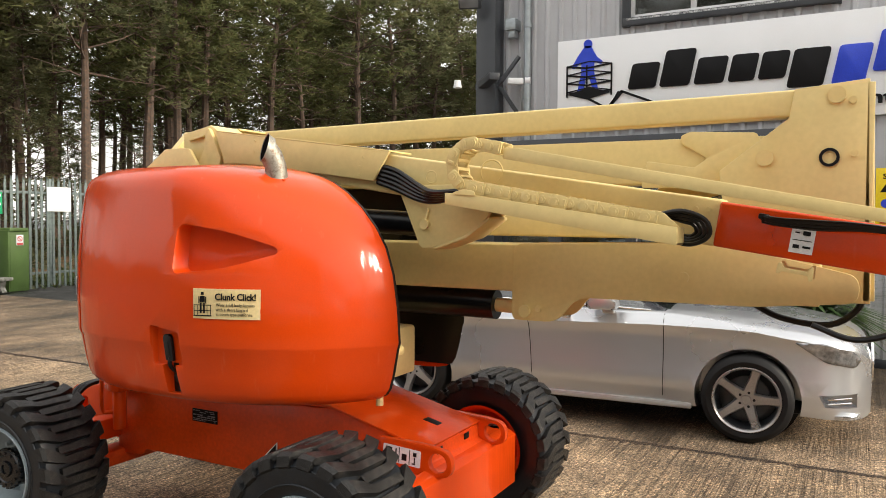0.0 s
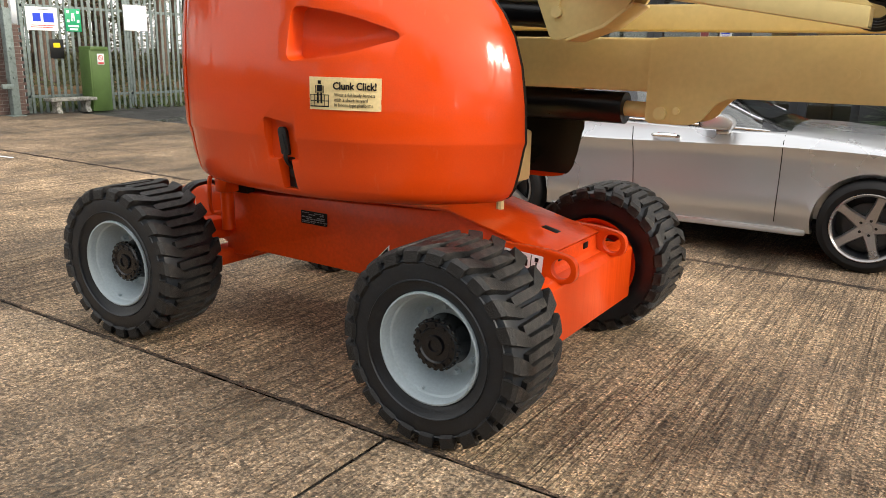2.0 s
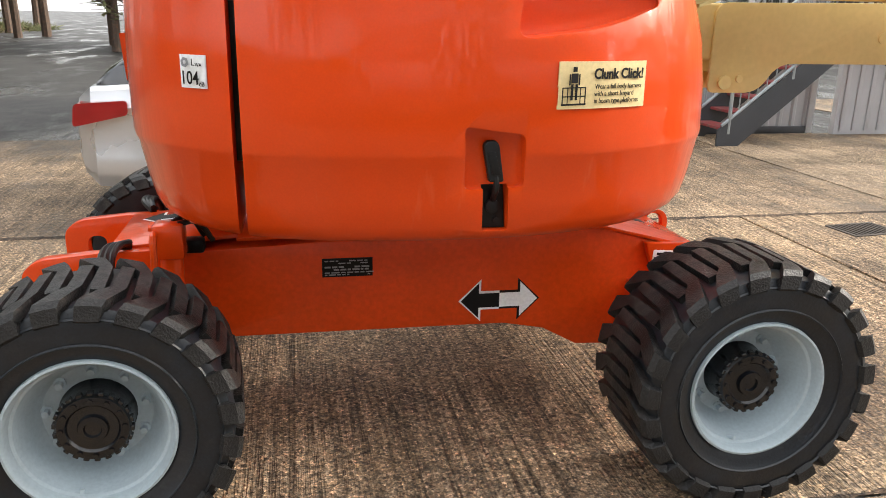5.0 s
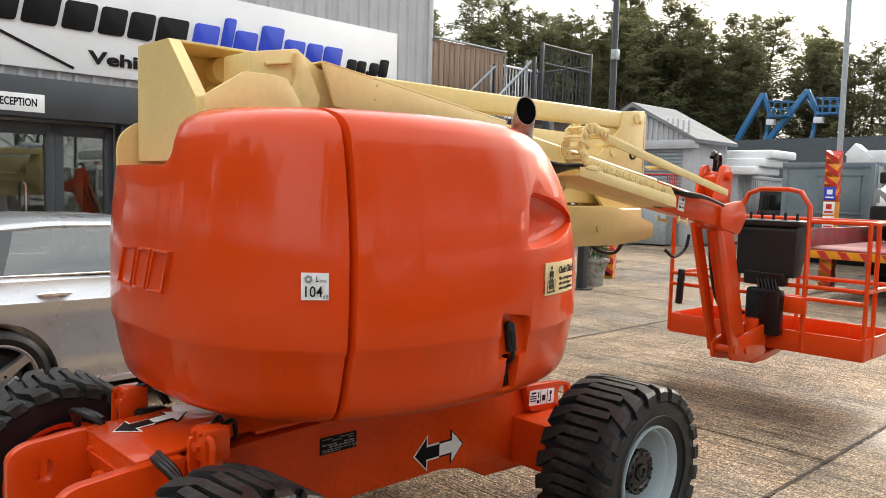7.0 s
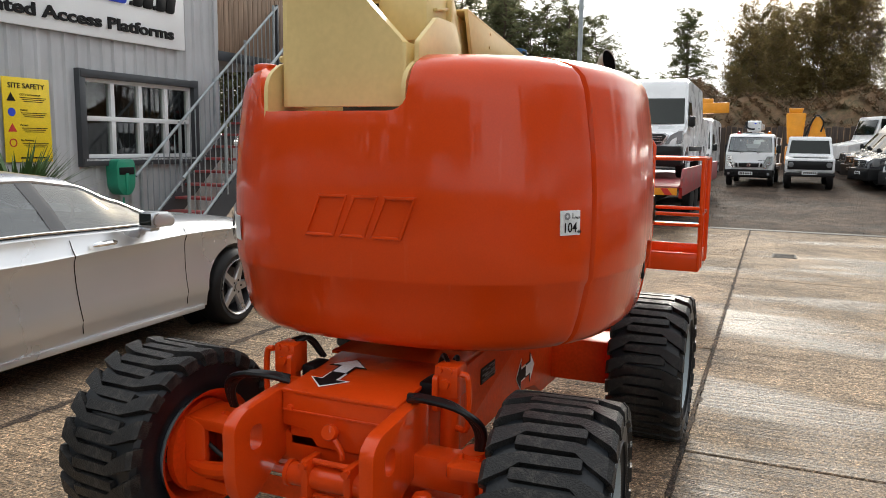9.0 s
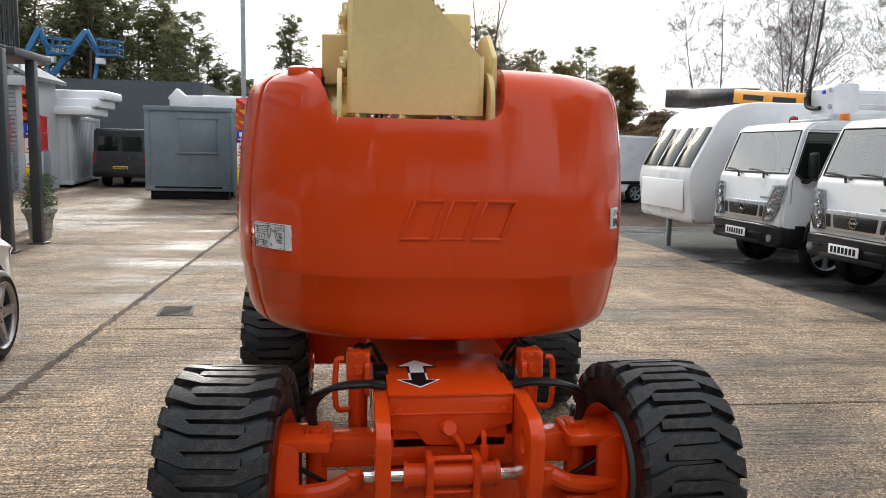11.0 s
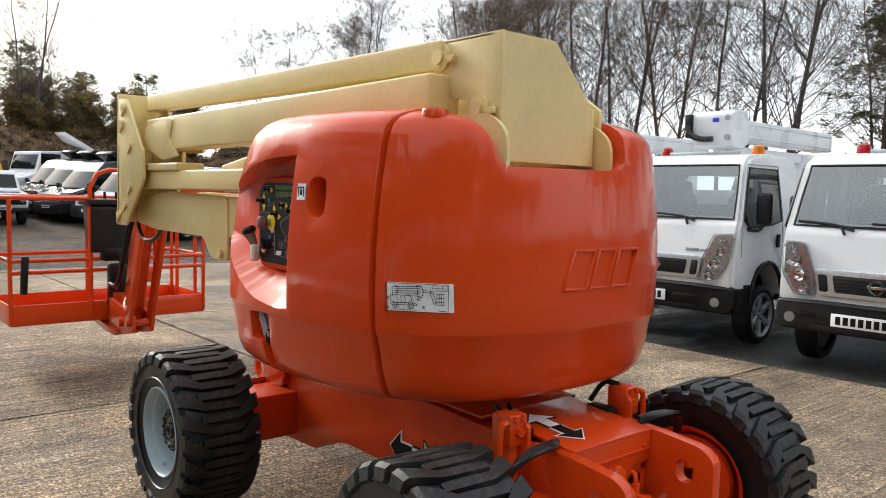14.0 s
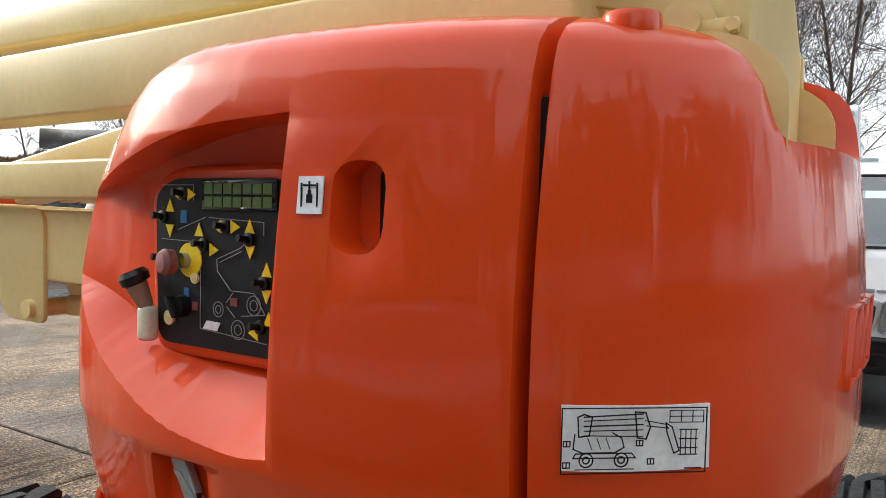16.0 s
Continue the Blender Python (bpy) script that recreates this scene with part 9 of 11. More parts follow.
        tube(bm, [(s * (across(-0.5, z) + 0.001), y, z) for y, z in ((-0.14, 1.0), (-0.14, 1.36), (-0.35, 1.99), (-1.06, 1.99), (-1.1, 1.4), (-1.1, 0.9), (-1.04, 0.84))], 0.005, 5)
        part("door_gap", bm, M["ink_grey"], t)
        bm = bm_new()
        box(bm, (s * (across(-1, 1.15) + 0.008), -0.98, 1.16), (0.025, 0.075, 0.15), 0.03)
        part("door_handle", bm, M["plastic"], t, "black door handle")
        bm = bm_new()
        mx_, my_ = (W + 0.13, -0.34) if s < 0 else (W + 0.03, -0.44)
        box(bm, (s * mx_, my_, 1.52), (0.16 if s < 0 else 0.1, 0.09, 0.34), 0.04, 3)
        part("wing_mirror", bm, M["plastic"], t, "black wing mirror")
        bm = bm_new()
        tube(bm, [(s * (W - 0.05), -0.3, 1.3), (s * (mx_ - 0.05), my_ + 0.03, 1.29), (s * mx_, my_, 1.36)], 0.02, 6, 3)
        part("mirror_arm", bm, M["plastic"], t)
        # tall slanted headlamp that wraps round the corner
        lamp = [(0.53, 0.73), (0.73, 0.74), (0.86, 0.93), (0.885, 1.25), (0.67, 1.24), (0.56, 0.96)]

        def lamp_shape(bm, front, inset):
            c = (sum(p[0] for p in lamp) / 6, sum(p[1] for p in lamp) / 6)
            prism(bm, rounded([(s * (c[0] + (x - c[0]) * inset), c[1] + (z - c[1]) * inset) for x, z in lamp], 0.03), "y", -0.2, front)
            for v in bm.verts:
                v.co.y -= 0.16 * max(0, abs(v.co.x) - 0.7) + 0.17 * max(0, v.co.z - 0.98)
        bm = bm_new()
        lamp_shape(bm, 0.018, 1.0)
        part("headlamp", bm, M["lamp_glass"], t, "tall clear headlamp")
        bm = bm_new()
        lamp_shape(bm, -0.012, 0.93)
        part("lamp_bowl", bm, M["lamp_inner"], t, "grey lamp bowl")
        for xx, zz, rr in ((0.64, 0.80, 0.05), (0.69, 0.93, 0.058), (0.745, 1.06, 0.05), (0.77, 1.17, 0.035)):
            bm = bm_new()
            yo = -0.013 - 0.16 * max(0, xx - 0.7) - 0.17 * max(0, zz - 0.98)
            lathe(bm, [(0.0, 0.004), (rr * 0.45, 0.008), (rr * 0.5, 0.0), (rr * 0.85, 0.012), (rr, 0.018), (rr, 0.0)], (s * xx, yo, zz), (s * 0.3, 1, 0), 16)
            part("reflector", bm, M["chrome"], t, "round lamp reflector")
        bm = bm_new()
        lathe(bm, [(0.0, 0), (0.05, 0), (0.05, 0.02), (0.0, 0.024)], (s * 0.75, 0.022, 0.52), (0, 1, 0), 16)
        part("fog_lamp", bm, M["lamp"], t)
        bm = bm_new()
        xo = 0.36 if s > 0 else -0.3
        tube(bm, [(xo - 0.1, -0.1, 1.37), (xo, -0.11, 1.405), (xo + 0.2, -0.125, 1.43), (xo + 0.42, -0.135, 1.44)], 0.011, 6, 3)
        tube(bm, [(xo - 0.02, -0.09, 1.33), (xo + 0.02, -0.11, 1.41)], 0.014, 6)
        part("wiper", bm, M["plastic"], t, "black wiper")
        for yw in (-0.76, -3.3):
            car_wheel(t, 0, 0, 0, 0.33, 0.2, -1, 6, "galv").matrix_basis = pose(s * 0.80, yw, 0.335, 0, 0, 90 if s > 0 else -90)
        bm = bm_new()
        box(bm, (s * (across(-1, 0.62) + 0.003), -0.3, 0.68), (0.014, 0.14, 0.05), 0.004)
        part("side_marker", bm, M["plastic"], t)
        bm = bm_new()
        prism(bm, rounded([(-0.1, 0.42), (-0.38, 0.44), (-0.41, 0.66), (-0.1, 0.66)], 0.01), "x", s * 0.85, s * (W + 0.006), 0.004)
        part("sill_cladding", bm, M["plastic"], t, "black cladding below the door")
        bm = bm_new()
        arch = [(-0.76 + 0.385 * math.cos(math.pi * k / 12), 0.5 + 0.42 * math.sin(math.pi * k / 12)) for k in range(13)]
        tube(bm, [(s * (W + 0.002), y_, z_) for y_, z_ in arch], 0.022, 6)
        part("arch_trim", bm, M["plastic"], t, "black wheel arch trim")
        bm = bm_new()
        box(bm, (s * 0.55, -0.76, 0.62), (0.3, 0.8, 0.55), 0.02)
        part("arch_liner", bm, M["ink"], t, "dark wheel arch liner")
        bm = bm_new()
        box(bm, (s * 0.86, -1.35, 0.62), (0.06, 0.36, 0.3), 0.02)
        part("step_panel", bm, M["plastic"], t, "black step panel behind the wheel")
    bm = bm_new()
    prism(bm, rounded([(-0.5, 0.75), (0.5, 0.75), (0.57, 0.96), (0.53, 1.0), (-0.53, 1.0), (-0.57, 0.96)], 0.03), "y", -0.06, 0.0, 0.006)
    part("grille_surround", bm, M["silver"], t, "silver grille surround")
    for xa, xb, ta, tb in ((-0.5, -0.42, -0.52, -0.44), (-0.36, 0.36, -0.39, 0.39), (0.42, 0.5, 0.44, 0.52)):
        bm = bm_new()
        prism(bm, rounded([(xa, 0.79), (xb, 0.79), (tb, 0.95), (ta, 0.95)], 0.025), "y", -0.01, 0.006, 0.003)
        part("grille", bm, M["plastic"], t, "black mesh grille")
    for k in range(5):
        bm = bm_new()
        box(bm, (0, 0.008, 0.80 + 0.03 * k), (0.72, 0.008, 0.006), 0.001)
        part("grille_bar", bm, M["plastic"], t)
    bm = bm_new()
    lathe(bm, [(0.05, 0), (0.068, 0), (0.068, 0.012), (0.05, 0.012)], (0, 0.01, 0.87), (0, 1, 0), 24)
    box(bm, (0, 0.016, 0.87), (0.155, 0.012, 0.026), 0.004)
    part("badge", bm, M["chrome"], t, "round chrome badge")
    bm = bm_new()
    bw = [(-0.88, 0.40), (0.88, 0.40), (0.93, 0.5), (0.92, 0.685), (0.5, 0.70), (-0.5, 0.70), (-0.92, 0.685), (-0.93, 0.5)]
    prism(bm, rounded(bw, 0.05), "y", -0.38, 0.03, 0.03, 3)
    for v in bm.verts:
        v.co.y -= 0.35 * max(0, abs(v.co.x) - 0.72)
    part("bumper", bm, M["plastic"], t, "black bumper")
    for c_, s_ in (((0, 0.034, 0.445), (1.1, 0.012, 0.05)), ((-0.42, 0.034, 0.56), (0.34, 0.012, 0.035)), ((0.6, 0.034, 0.56), (0.2, 0.012, 0.035))):
        bm = bm_new()
        box(bm, c_, s_, 0.004)
        part("bumper_slot", bm, M["ink"], t)
    bm = bm_new()
    box(bm, (0.1, 0.042, 0.54), (0.53, 0.012, 0.12), 0.004)
    pl = part("number_plate", bm, M["sticker"], t, "white number plate")
    bars((0.1, 0.049, 0.54), (-1, 0, 0), (0, 0, 1), [(-0.2 + 0.066 * k, 0, 0.045, 0.075) for k in range(7)], M["ink"], t, "plate_bars", 0.001)
    for c_, s_ in (((-0.42, -0.048, 1.06), (0.16, 0.012, 0.03)), ((-0.6, -0.048, 1.06), (0.17, 0.01, 0.022))):
        bm = bm_new()
        box(bm, c_, s_, 0.003)
        part("trim_bar", bm, M["ink_grey"], t)
    bm = bm_new()
    prism(bm, rounded([(-0.17, 0.99), (-0.18, 1.34), (-0.3, 1.39), (-0.46, 1.32), (-0.5, 1.0)], 0.04), "x", -0.82, 0.82)
    part("dashboard", bm, M["plastic"], t, "dark dashboard")
    bm = bm_new()
    lathe(bm, [(0.19, -0.012), (0.205, 0.0), (0.19, 0.012), (0.178, 0.0), (0.19, -0.012)], (-0.4, -0.52, 1.38), (0, -0.45, 0.9), 24)
    part("steering_wheel", bm, M["plastic"], t)
    bm = bm_new()
    box(bm, (0.0, -0.42, 1.88), (0.22, 0.02, 0.07), 0.01)
    tube(bm, [(0, -0.4, 1.9), (0, -0.36, 1.97)], 0.008, 6)
    part("inner_mirror", bm, M["plastic"], t, "dark inner mirror")
    bm = bm_new()
    box(bm, (0, -0.95, 1.07), (1.6, 0.6, 0.2), 0.04)
    part("seat_bench", bm, M["plastic"], t, "dark seat cushion behind the glass")
    for za, zb, xa, xb in ((0.98, 1.54, -0.83, 0.83), (1.54, 1.9, -0.79, -0.55), (1.54, 1.9, 0.55, 0.79), (1.9, 2.02, -0.76, 0.76)):
        bm = bm_new()
        box(bm, ((xa + xb) / 2, -1.47, (za + zb) / 2), (xb - xa, 0.03, zb - za), 0.004)
        part("rear_trim", bm, M["anthracite"], t, "dark grey inner trim")
    for xs2 in (-0.42, 0.42):
        bm = bm_new()
        prism(bm, rounded([(xs2 - 0.22, 1.1), (xs2 + 0.22, 1.1), (xs2 + 0.2, 1.62), (xs2 + 0.12, 1.68), (xs2 + 0.12, 1.82), (xs2 - 0.12, 1.82), (xs2 - 0.12, 1.68), (xs2 - 0.2, 1.62)], 0.05), "y", -1.27, -1.14, 0.03)
        part("seat_back", bm, M["plastic"], t, "dark seat back with headrest")
    # chassis, bed and folded boom
    bm = bm_new()
    box(bm, (0, -2.6, 0.5), (0.9, 4.2, 0.3), 0.02)
    part("chassis", bm, M["plastic"], t, "black chassis")
    bm = bm_new()
    box(bm, (0, -3.2, 0.83), (1.84, 3.0, 0.12), 0.01)
    part("load_bed", bm, M["white"], t, "white load bed")
    bm = bm_new()
    box(bm, (0, -1.74, 1.3), (1.8, 0.06, 0.85), 0.01)
    part("bed_headboard", bm, M["white"], t, "white bed headboard")
    bm = bm_new()
    cyl(bm, (0, -3.6, 0.89), (0, -3.6, 1.5), 0.26, 0.22, 20)
    box(bm, (0, -3.7, 1.85), (0.42, 0.5, 0.8), 0.05)
    part("boom_pedestal", bm, M["white"], t, "white boom pedestal")
    bm = bm_new()
    box(bm, (0.0, -2.9, 2.47), (0.28, 3.0, 0.27), 0.03)
    for z in (2.39, 2.55):
        box(bm, (0.0, -2.9, z), (0.3, 2.9, 0.02), 0.006)
    part("folded_boom", bm, M["white"], t, "white folded access boom")
    bm = bm_new()
    box(bm, (0.0, -2.8, 2.2), (0.18, 3.0, 0.14), 0.02)
    part("lower_boom", bm, M["white"], t, "white lower boom")
    bm = bm_new()
    prism(bm, rounded([(-1.12, 2.25), (-1.1, 2.62), (-1.2, 2.68), (-1.5, 2.68), (-1.54, 2.3), (-1.4, 2.22)], 0.04), "x", -0.26, 0.26, 0.015)
    head = part("boom_head", bm, M["white"], t, "white boom head")
    bm = bm_new()
    box(bm, (-0.05, -1.1, 2.56), (0.08, 0.02, 0.05), 0.004)
    part("head_mark", bm, M["blue"], head, "small blue mark")
    for xx, zz in ((-0.2, 2.58), (-0.2, 2.35)):
        bm = bm_new()
        cyl(bm, (xx, -1.13, zz), (xx, -1.09, zz), 0.035, n=14)
        part("head_pin", bm, M["galv"], head)
    bm = bm_new()
    box(bm, (0.3, -1.15, 2.56), (0.1, 0.16, 0.16), 0.02)
    box(bm, (0.3, -1.12, 2.42), (0.08, 0.1, 0.14), 0.02)
    part("hose_block", bm, M["plastic"], t, "black hose block")
    bm = bm_new()
    tube(bm, [(0.3, -1.06, 2.5), (0.24, -1.04, 2.38), (0.1, -1.04, 2.33), (-0.04, -1.06, 2.33)], 0.036, 8, 4)
    part("boom_hose", bm, M["hose"], t, "black hose loop")
    for x in (-0.85, 0.85):
        bm = bm_new()
        tube(bm, [(x, -2.0, 0.9), (x, -2.0, 2.0), (x, -4.5, 2.0), (x, -4.5, 0.9)], 0.02, 6)
        part("bed_rail", bm, M["white"], t, "white bed rail")
    for x, m in ((-0.62, "lamp_amber"), (0.55, "lamp_red")):
        bm = bm_new()
        lathe(bm, [(0.07, 0), (0.07, 0.05), (0.06, 0.1), (0.03, 0.12), (0.0, 0.125)], (x, -1.05, 2.12), (0, 0, 1), 14)
        part("beacon", bm, M[m], t, "round beacon")
    bm = bm_new()
    box(bm, (0.0, -0.95, 2.15), (0.9, 0.06, 0.04), 0.015)
    part("roof_bar", bm, M["galv"], t)
    return t


trk = truck_prototype()
trk.matrix_basis = pose(2.24, -5.08, 0.02, 0, 0, 2)
for x, y, a in ((-0.1, -5.05, 2), (4.46, -5.45, 2), (6.75, -5.3, 2)):
    copy_thing(trk, pose(x, y, 0, 0, 0, a))

# touring caravan and further white bodies behind the trucks
cv = thing("caravan", "white touring caravan with dark front windows", "caravan", (9.3, -5.2, 0))
bm = bm_new()
prism(bm, rounded([(0.0, 0.5), (0.1, 1.3), (-0.45, 2.35), (-0.9, 2.5), (-4.8, 2.5), (-5.2, 2.2), (-5.2, 0.5)], [0.08, 0.2, 0.3, 0.2, 0.2, 0.2, 0.08]), "x", -1.1, 1.1, 0.05)
part("body", bm, M["white"], cv)
for x in (-0.7, 0.0, 0.7):
    bm = bm_new()
    box(bm, (x, -0.13, 1.75), (0.62, 0.02, 0.75), 0.02, rot=(27, 0, 0))
    part("window", bm, M["glass_dark"], cv)
bm = bm_new()
box(bm, (0, 0.08, 0.95), (1.8, 0.03, 0.5), 0.04)
part("front_locker", bm, M["white_sign"], cv)
for s in (-1, 1):
    car_wheel(cv, 0, 0, 0, 0.33, 0.2, -1, 6, "galv").matrix_basis = pose(s * 0.98, -2.8, 0.335, 0, 0, 90 if s > 0 else -90)
bm = bm_new()
box(bm, (0, -0.1, 0.3), (0.08, 0.08, 0.6), 0.01)
part("jockey_leg", bm, M["galv"], cv, "steel jockey leg")
yb = thing("loader_boom", "yellow and black telescopic boom resting behind the trucks", "boom", (0, 0, 0))
bm = bm_new()
box(bm, (0, 0, 0), (3.7, 0.34, 0.34), 0.03)
bmesh.ops.transform(bm, matrix=pose(12.3, -9.0, 2.86, 0, -6, 0), verts=bm.verts)
yel = part("yellow_boom", bm, M["amber"], yb, "yellow boom section")
bm = bm_new()
box(bm, (0, 0, 0), (4.6, 0.42, 0.55), 0.05)
bmesh.ops.transform(bm, matrix=pose(16.0, -9.05, 3.1, 0, -4, 0), verts=bm.verts)
part("black_boom", bm, M["dark_body"], yb, "black boom section")
bm = bm_new()
box(bm, (17.2, -9.2, 1.4), (1.0, 1.0, 2.8), 0.05)
part("boom_base", bm, M["dark_body"], yb, "black boom base")
for x, w in ((13.2, 0.9), (11.9, 0.9)):
    bm = bm_new()
    box(bm, (x, -8.826, 2.86 + (x - 12.3) * 0.105), (w, 0.01, 0.12), rot=(0, -6, 0))
    part("printed_bar", bm, M["ink"], yel)


# ---- vans ----
def van(name, label, x, y, z, turn, paint="white", h=2.55, group="", L=6.0):
    """Panel van, nose at the origin facing -x before the turn."""
    v = thing(name, label, "van", (x, y, z), turn, group)
    W, zs = 0.98, min(2.02, h - 0.2)
    prof = [(0.0, 0.32), (0.0, 0.62), (0.05, 1.0), (0.3, 1.13), (0.95, 1.29), (1.55, zs), (1.85, h - 0.1), (2.3, h), (L, h - 0.05), (L + 0.02, 0.4), (L - 0.9, 0.4), (L - 1.0, 0.62), (L - 1.3, 0.72), (L - 1.6, 0.62), (L - 1.7, 0.38), (1.45, 0.36), (1.38, 0.6), (1.05, 0.74), (0.7, 0.6), (0.62, 0.32)]
    bm = bm_new()
    prism(bm, rounded(prof, [0.05, 0.05, 0.1, 0.1, 0.06, 0.1, 0.15, 0.15, 0.08, 0.02, 0, 0.05, 0.1, 0.05, 0, 0, 0.05, 0.1, 0.05, 0], 4), "y", -W, W)
    for q in bm.verts:
        q.co.y *= 1 - 0.16 * max(0, (q.co.z - 1.2) / 1.4) - 0.12 * max(0, (0.35 - q.co.x) / 0.35)
    bmesh.ops.bevel(bm, geom=[e for e in bm.edges if len(e.link_faces) == 2 and e.calc_face_angle(0) > 1.0], offset=0.06, segments=3, affect='EDGES')
    part("body", bm, M[paint], v)
    bm = bm_new()
    rows = []
    for i in range(5):
        q = i / 4
        x_, z_ = 1.0 + (1.53 - 1.0) * q, 1.33 + (zs - 0.04 - 1.33) * q
        w = W * (1 - 0.16 * max(0, (z_ - 1.2) / 1.4)) - 0.08
        rows.append([(x_ - 0.06 + 0.05 * (k / 5 - 1) ** 2, w * (k / 5 - 1), z_ + 0.012) for k in range(11)])
    quad_faces(bm, rows, False)
    part("windscreen", bm, M["glass_dark"], v, "dark windscreen")
    bm = bm_new()
    prism(bm, rounded([(-0.5, 0.80), (0.5, 0.80), (0.66, 1.04), (0.55, 1.1), (-0.55, 1.1), (-0.66, 1.04)], 0.04), "x", -0.012, 0.06, 0.01)
    part("grille_frame", bm, M["silver"], v, "silver grille frame")
    bm = bm_new()
    prism(bm, rounded([(-0.46, 0.83), (0.46, 0.83), (0.6, 1.03), (0.52, 1.07), (-0.52, 1.07), (-0.6, 1.03)], 0.04), "x", -0.022, 0.06, 0.006)
    part("grille", bm, M["plastic"], v, "dark grille")
    bm = bm_new()
    for z_ in (0.89, 0.95, 1.01):
        box(bm, (-0.024, 0, z_), (0.012, 0.98, 0.008), 0.003)
    lathe(bm, [(0.075, 0), (0.09, 0), (0.09, 0.015), (0.075, 0.015)], (-0.03, 0, 0.95), (-1, 0, 0), 22)
    for a in (90, 210, 330):
        box(bm, (-0.036, 0.04 * math.cos(radians(a)), 0.95 + 0.04 * math.sin(radians(a))), (0.01, 0.08, 0.014), rot=(a, 0, 0))
    part("grille_bars", bm, M["chrome"], v)
    bm = bm_new()
    prism(bm, rounded([(-0.97, 0.32), (0.97, 0.32), (0.96, 0.78), (-0.96, 0.78)], 0.05), "x", -0.07, 0.35, 0.03)
    part("bumper", bm, M["plastic"], v, "dark bumper")
    bm = bm_new()
    box(bm, (-0.08, 0, 0.60), (0.012, 0.52, 0.11), 0.003)
    part("number_plate", bm, M["sticker"], v)
    bars((-0.087, 0, 0.60), (0, -1, 0), (0, 0, 1), [(-0.19 + 0.065 * k, 0, 0.045, 0.07) for k in range(7)], M["ink"], v, "plate_bars", 0.001)
    for s in (-1, 1):
        bm = bm_new()
        prism(bm, rounded([(s * 0.56, 0.82), (s * 0.93, 0.84), (s * 0.95, 1.16), (s * 0.86, 1.14), (s * 0.68, 1.04)], 0.04), "x", -0.0, 0.2)
        for q in bm.verts:
            q.co.x += 0.4 * max(0, abs(q.co.y) - 0.65)
        part("headlamp", bm, M["lamp"], v, "clear headlamp")
        bm = bm_new()
        prism(bm, rounded([(1.1, 1.28), (1.6, zs - 0.12), (2.2, zs - 0.12), (2.2, 1.26)], 0.04), "y", 0, 0.012)
        for q in bm.verts:
            q.co.y = s * (W * (1 - 0.16 * max(0, (q.co.z - 1.2) / 1.4)) + 0.004 + q.co.y)
        part("side_window", bm, M["glass_dark"], v)
        bm = bm_new()
        box(bm, (1.05, s * 1.06, 1.4), (0.12, 0.16, 0.26), 0.04)
        part("wing_mirror", bm, M["plastic"], v, "black wing mirror")
        for xw in (1.04, L - 1.3):
            car_wheel(v, xw, s * 0.86, 0.335, 0.335, 0.22, s, 6, "galv")
        bm = bm_new()
        box(bm, (L / 2 + 0.4, s * (W - 0.01), 0.72), (L - 2.4, 0.04, 0.12), 0.01)
        part("rub_strip", bm, M["plastic"], v)
    return v


van("panel_van", "white high-roof van standing on a red recovery deck", 13.95, 1.34, 0.905, 0, group="white vans").scale = (0.9, 0.9, 0.9)
van("panel_van", "white high-roof van parked behind the recovery truck", 23.0, 2.0, 0.1, -1, group="white vans")
van("panel_van", "white high-roof van in the far row", 27.0, 1.85, 0.17, -1, group="white vans")
bv = van("parked_van", "black panel van parked beyond the containers, rear doors to the yard", 30.2, 8.5, 0, 180, "dark_body", 2.15, L=5.0)
bm = bm_new()
box(bm, (5.03, 0, 0.72), (0.012, 0.52, 0.11), 0.003)
part("number_plate", bm, M["yellow"], bv, "yellow rear plate")
bars((5.037, 0, 0.72), (0, 1, 0), (0, 0, 1), [(-0.19 + 0.065 * k, 0, 0.045, 0.07) for k in range(7)], M["ink"], bv, "plate_bars", 0.001)
for s in (-1, 1):
    bm = bm_new()
    box(bm, (5.02, s * 0.88, 1.05), (0.04, 0.1, 0.42), 0.015)
    part("tail_lamp", bm, M["lamp_red"], bv, "red tail lamp")
    bm = bm_new()
    prism(bm, rounded([(s * 0.08, 1.3), (s * 0.78, 1.3), (s * 0.72, 1.82), (s * 0.08, 1.82)], 0.04), "x", 5.0, 5.025)
    part("rear_window", bm, M["glass_dark"], bv)
bm = bm_new()
box(bm, (5.03, 0, 0.48), (0.14, 1.8, 0.2), 0.03)
part("rear_bumper", bm, M["plastic"], bv, "black rear bumper")
for k, (x, y) in enumerate(((26.8, -3.6), (25.0, -3.65), (23.2, -3.75), (21.4, -4.4), (19.6, -4.55), (17.8, -4.75))):
    dark = k < 3
    fv = van("parked_van", ("dark blue van with a folded roof platform" if dark else "white van") + " in the far row", x, y, grade(x + 0.5, y - 1), -74, "dark_body" if dark else "white", 2.45, "vans in the far row", 5.2)
    fv.scale = (0.8, 0.8, 0.8)
    if dark:
        bm = bm_new()
        prism(bm, rounded([(2.3, 2.72), (2.5, 2.85), (4.8, 2.68), (4.8, 2.43), (2.8, 2.44)], 0.05), "y", -0.55, 0.55, 0.03)
        part("roof_platform", bm, M["plastic"], fv, "folded black access platform on the roof")
    if k == 0:
        bm = bm_new()
        prism(bm, rounded([(2.2, 3.6), (2.6, 3.66), (4.0, 2.95), (4.0, 2.75), (2.7, 3.2)], 0.05), "y", 0.6, 0.85, 0.02)
        part("boom_arm", bm, M["white"], fv, "white boom arm")

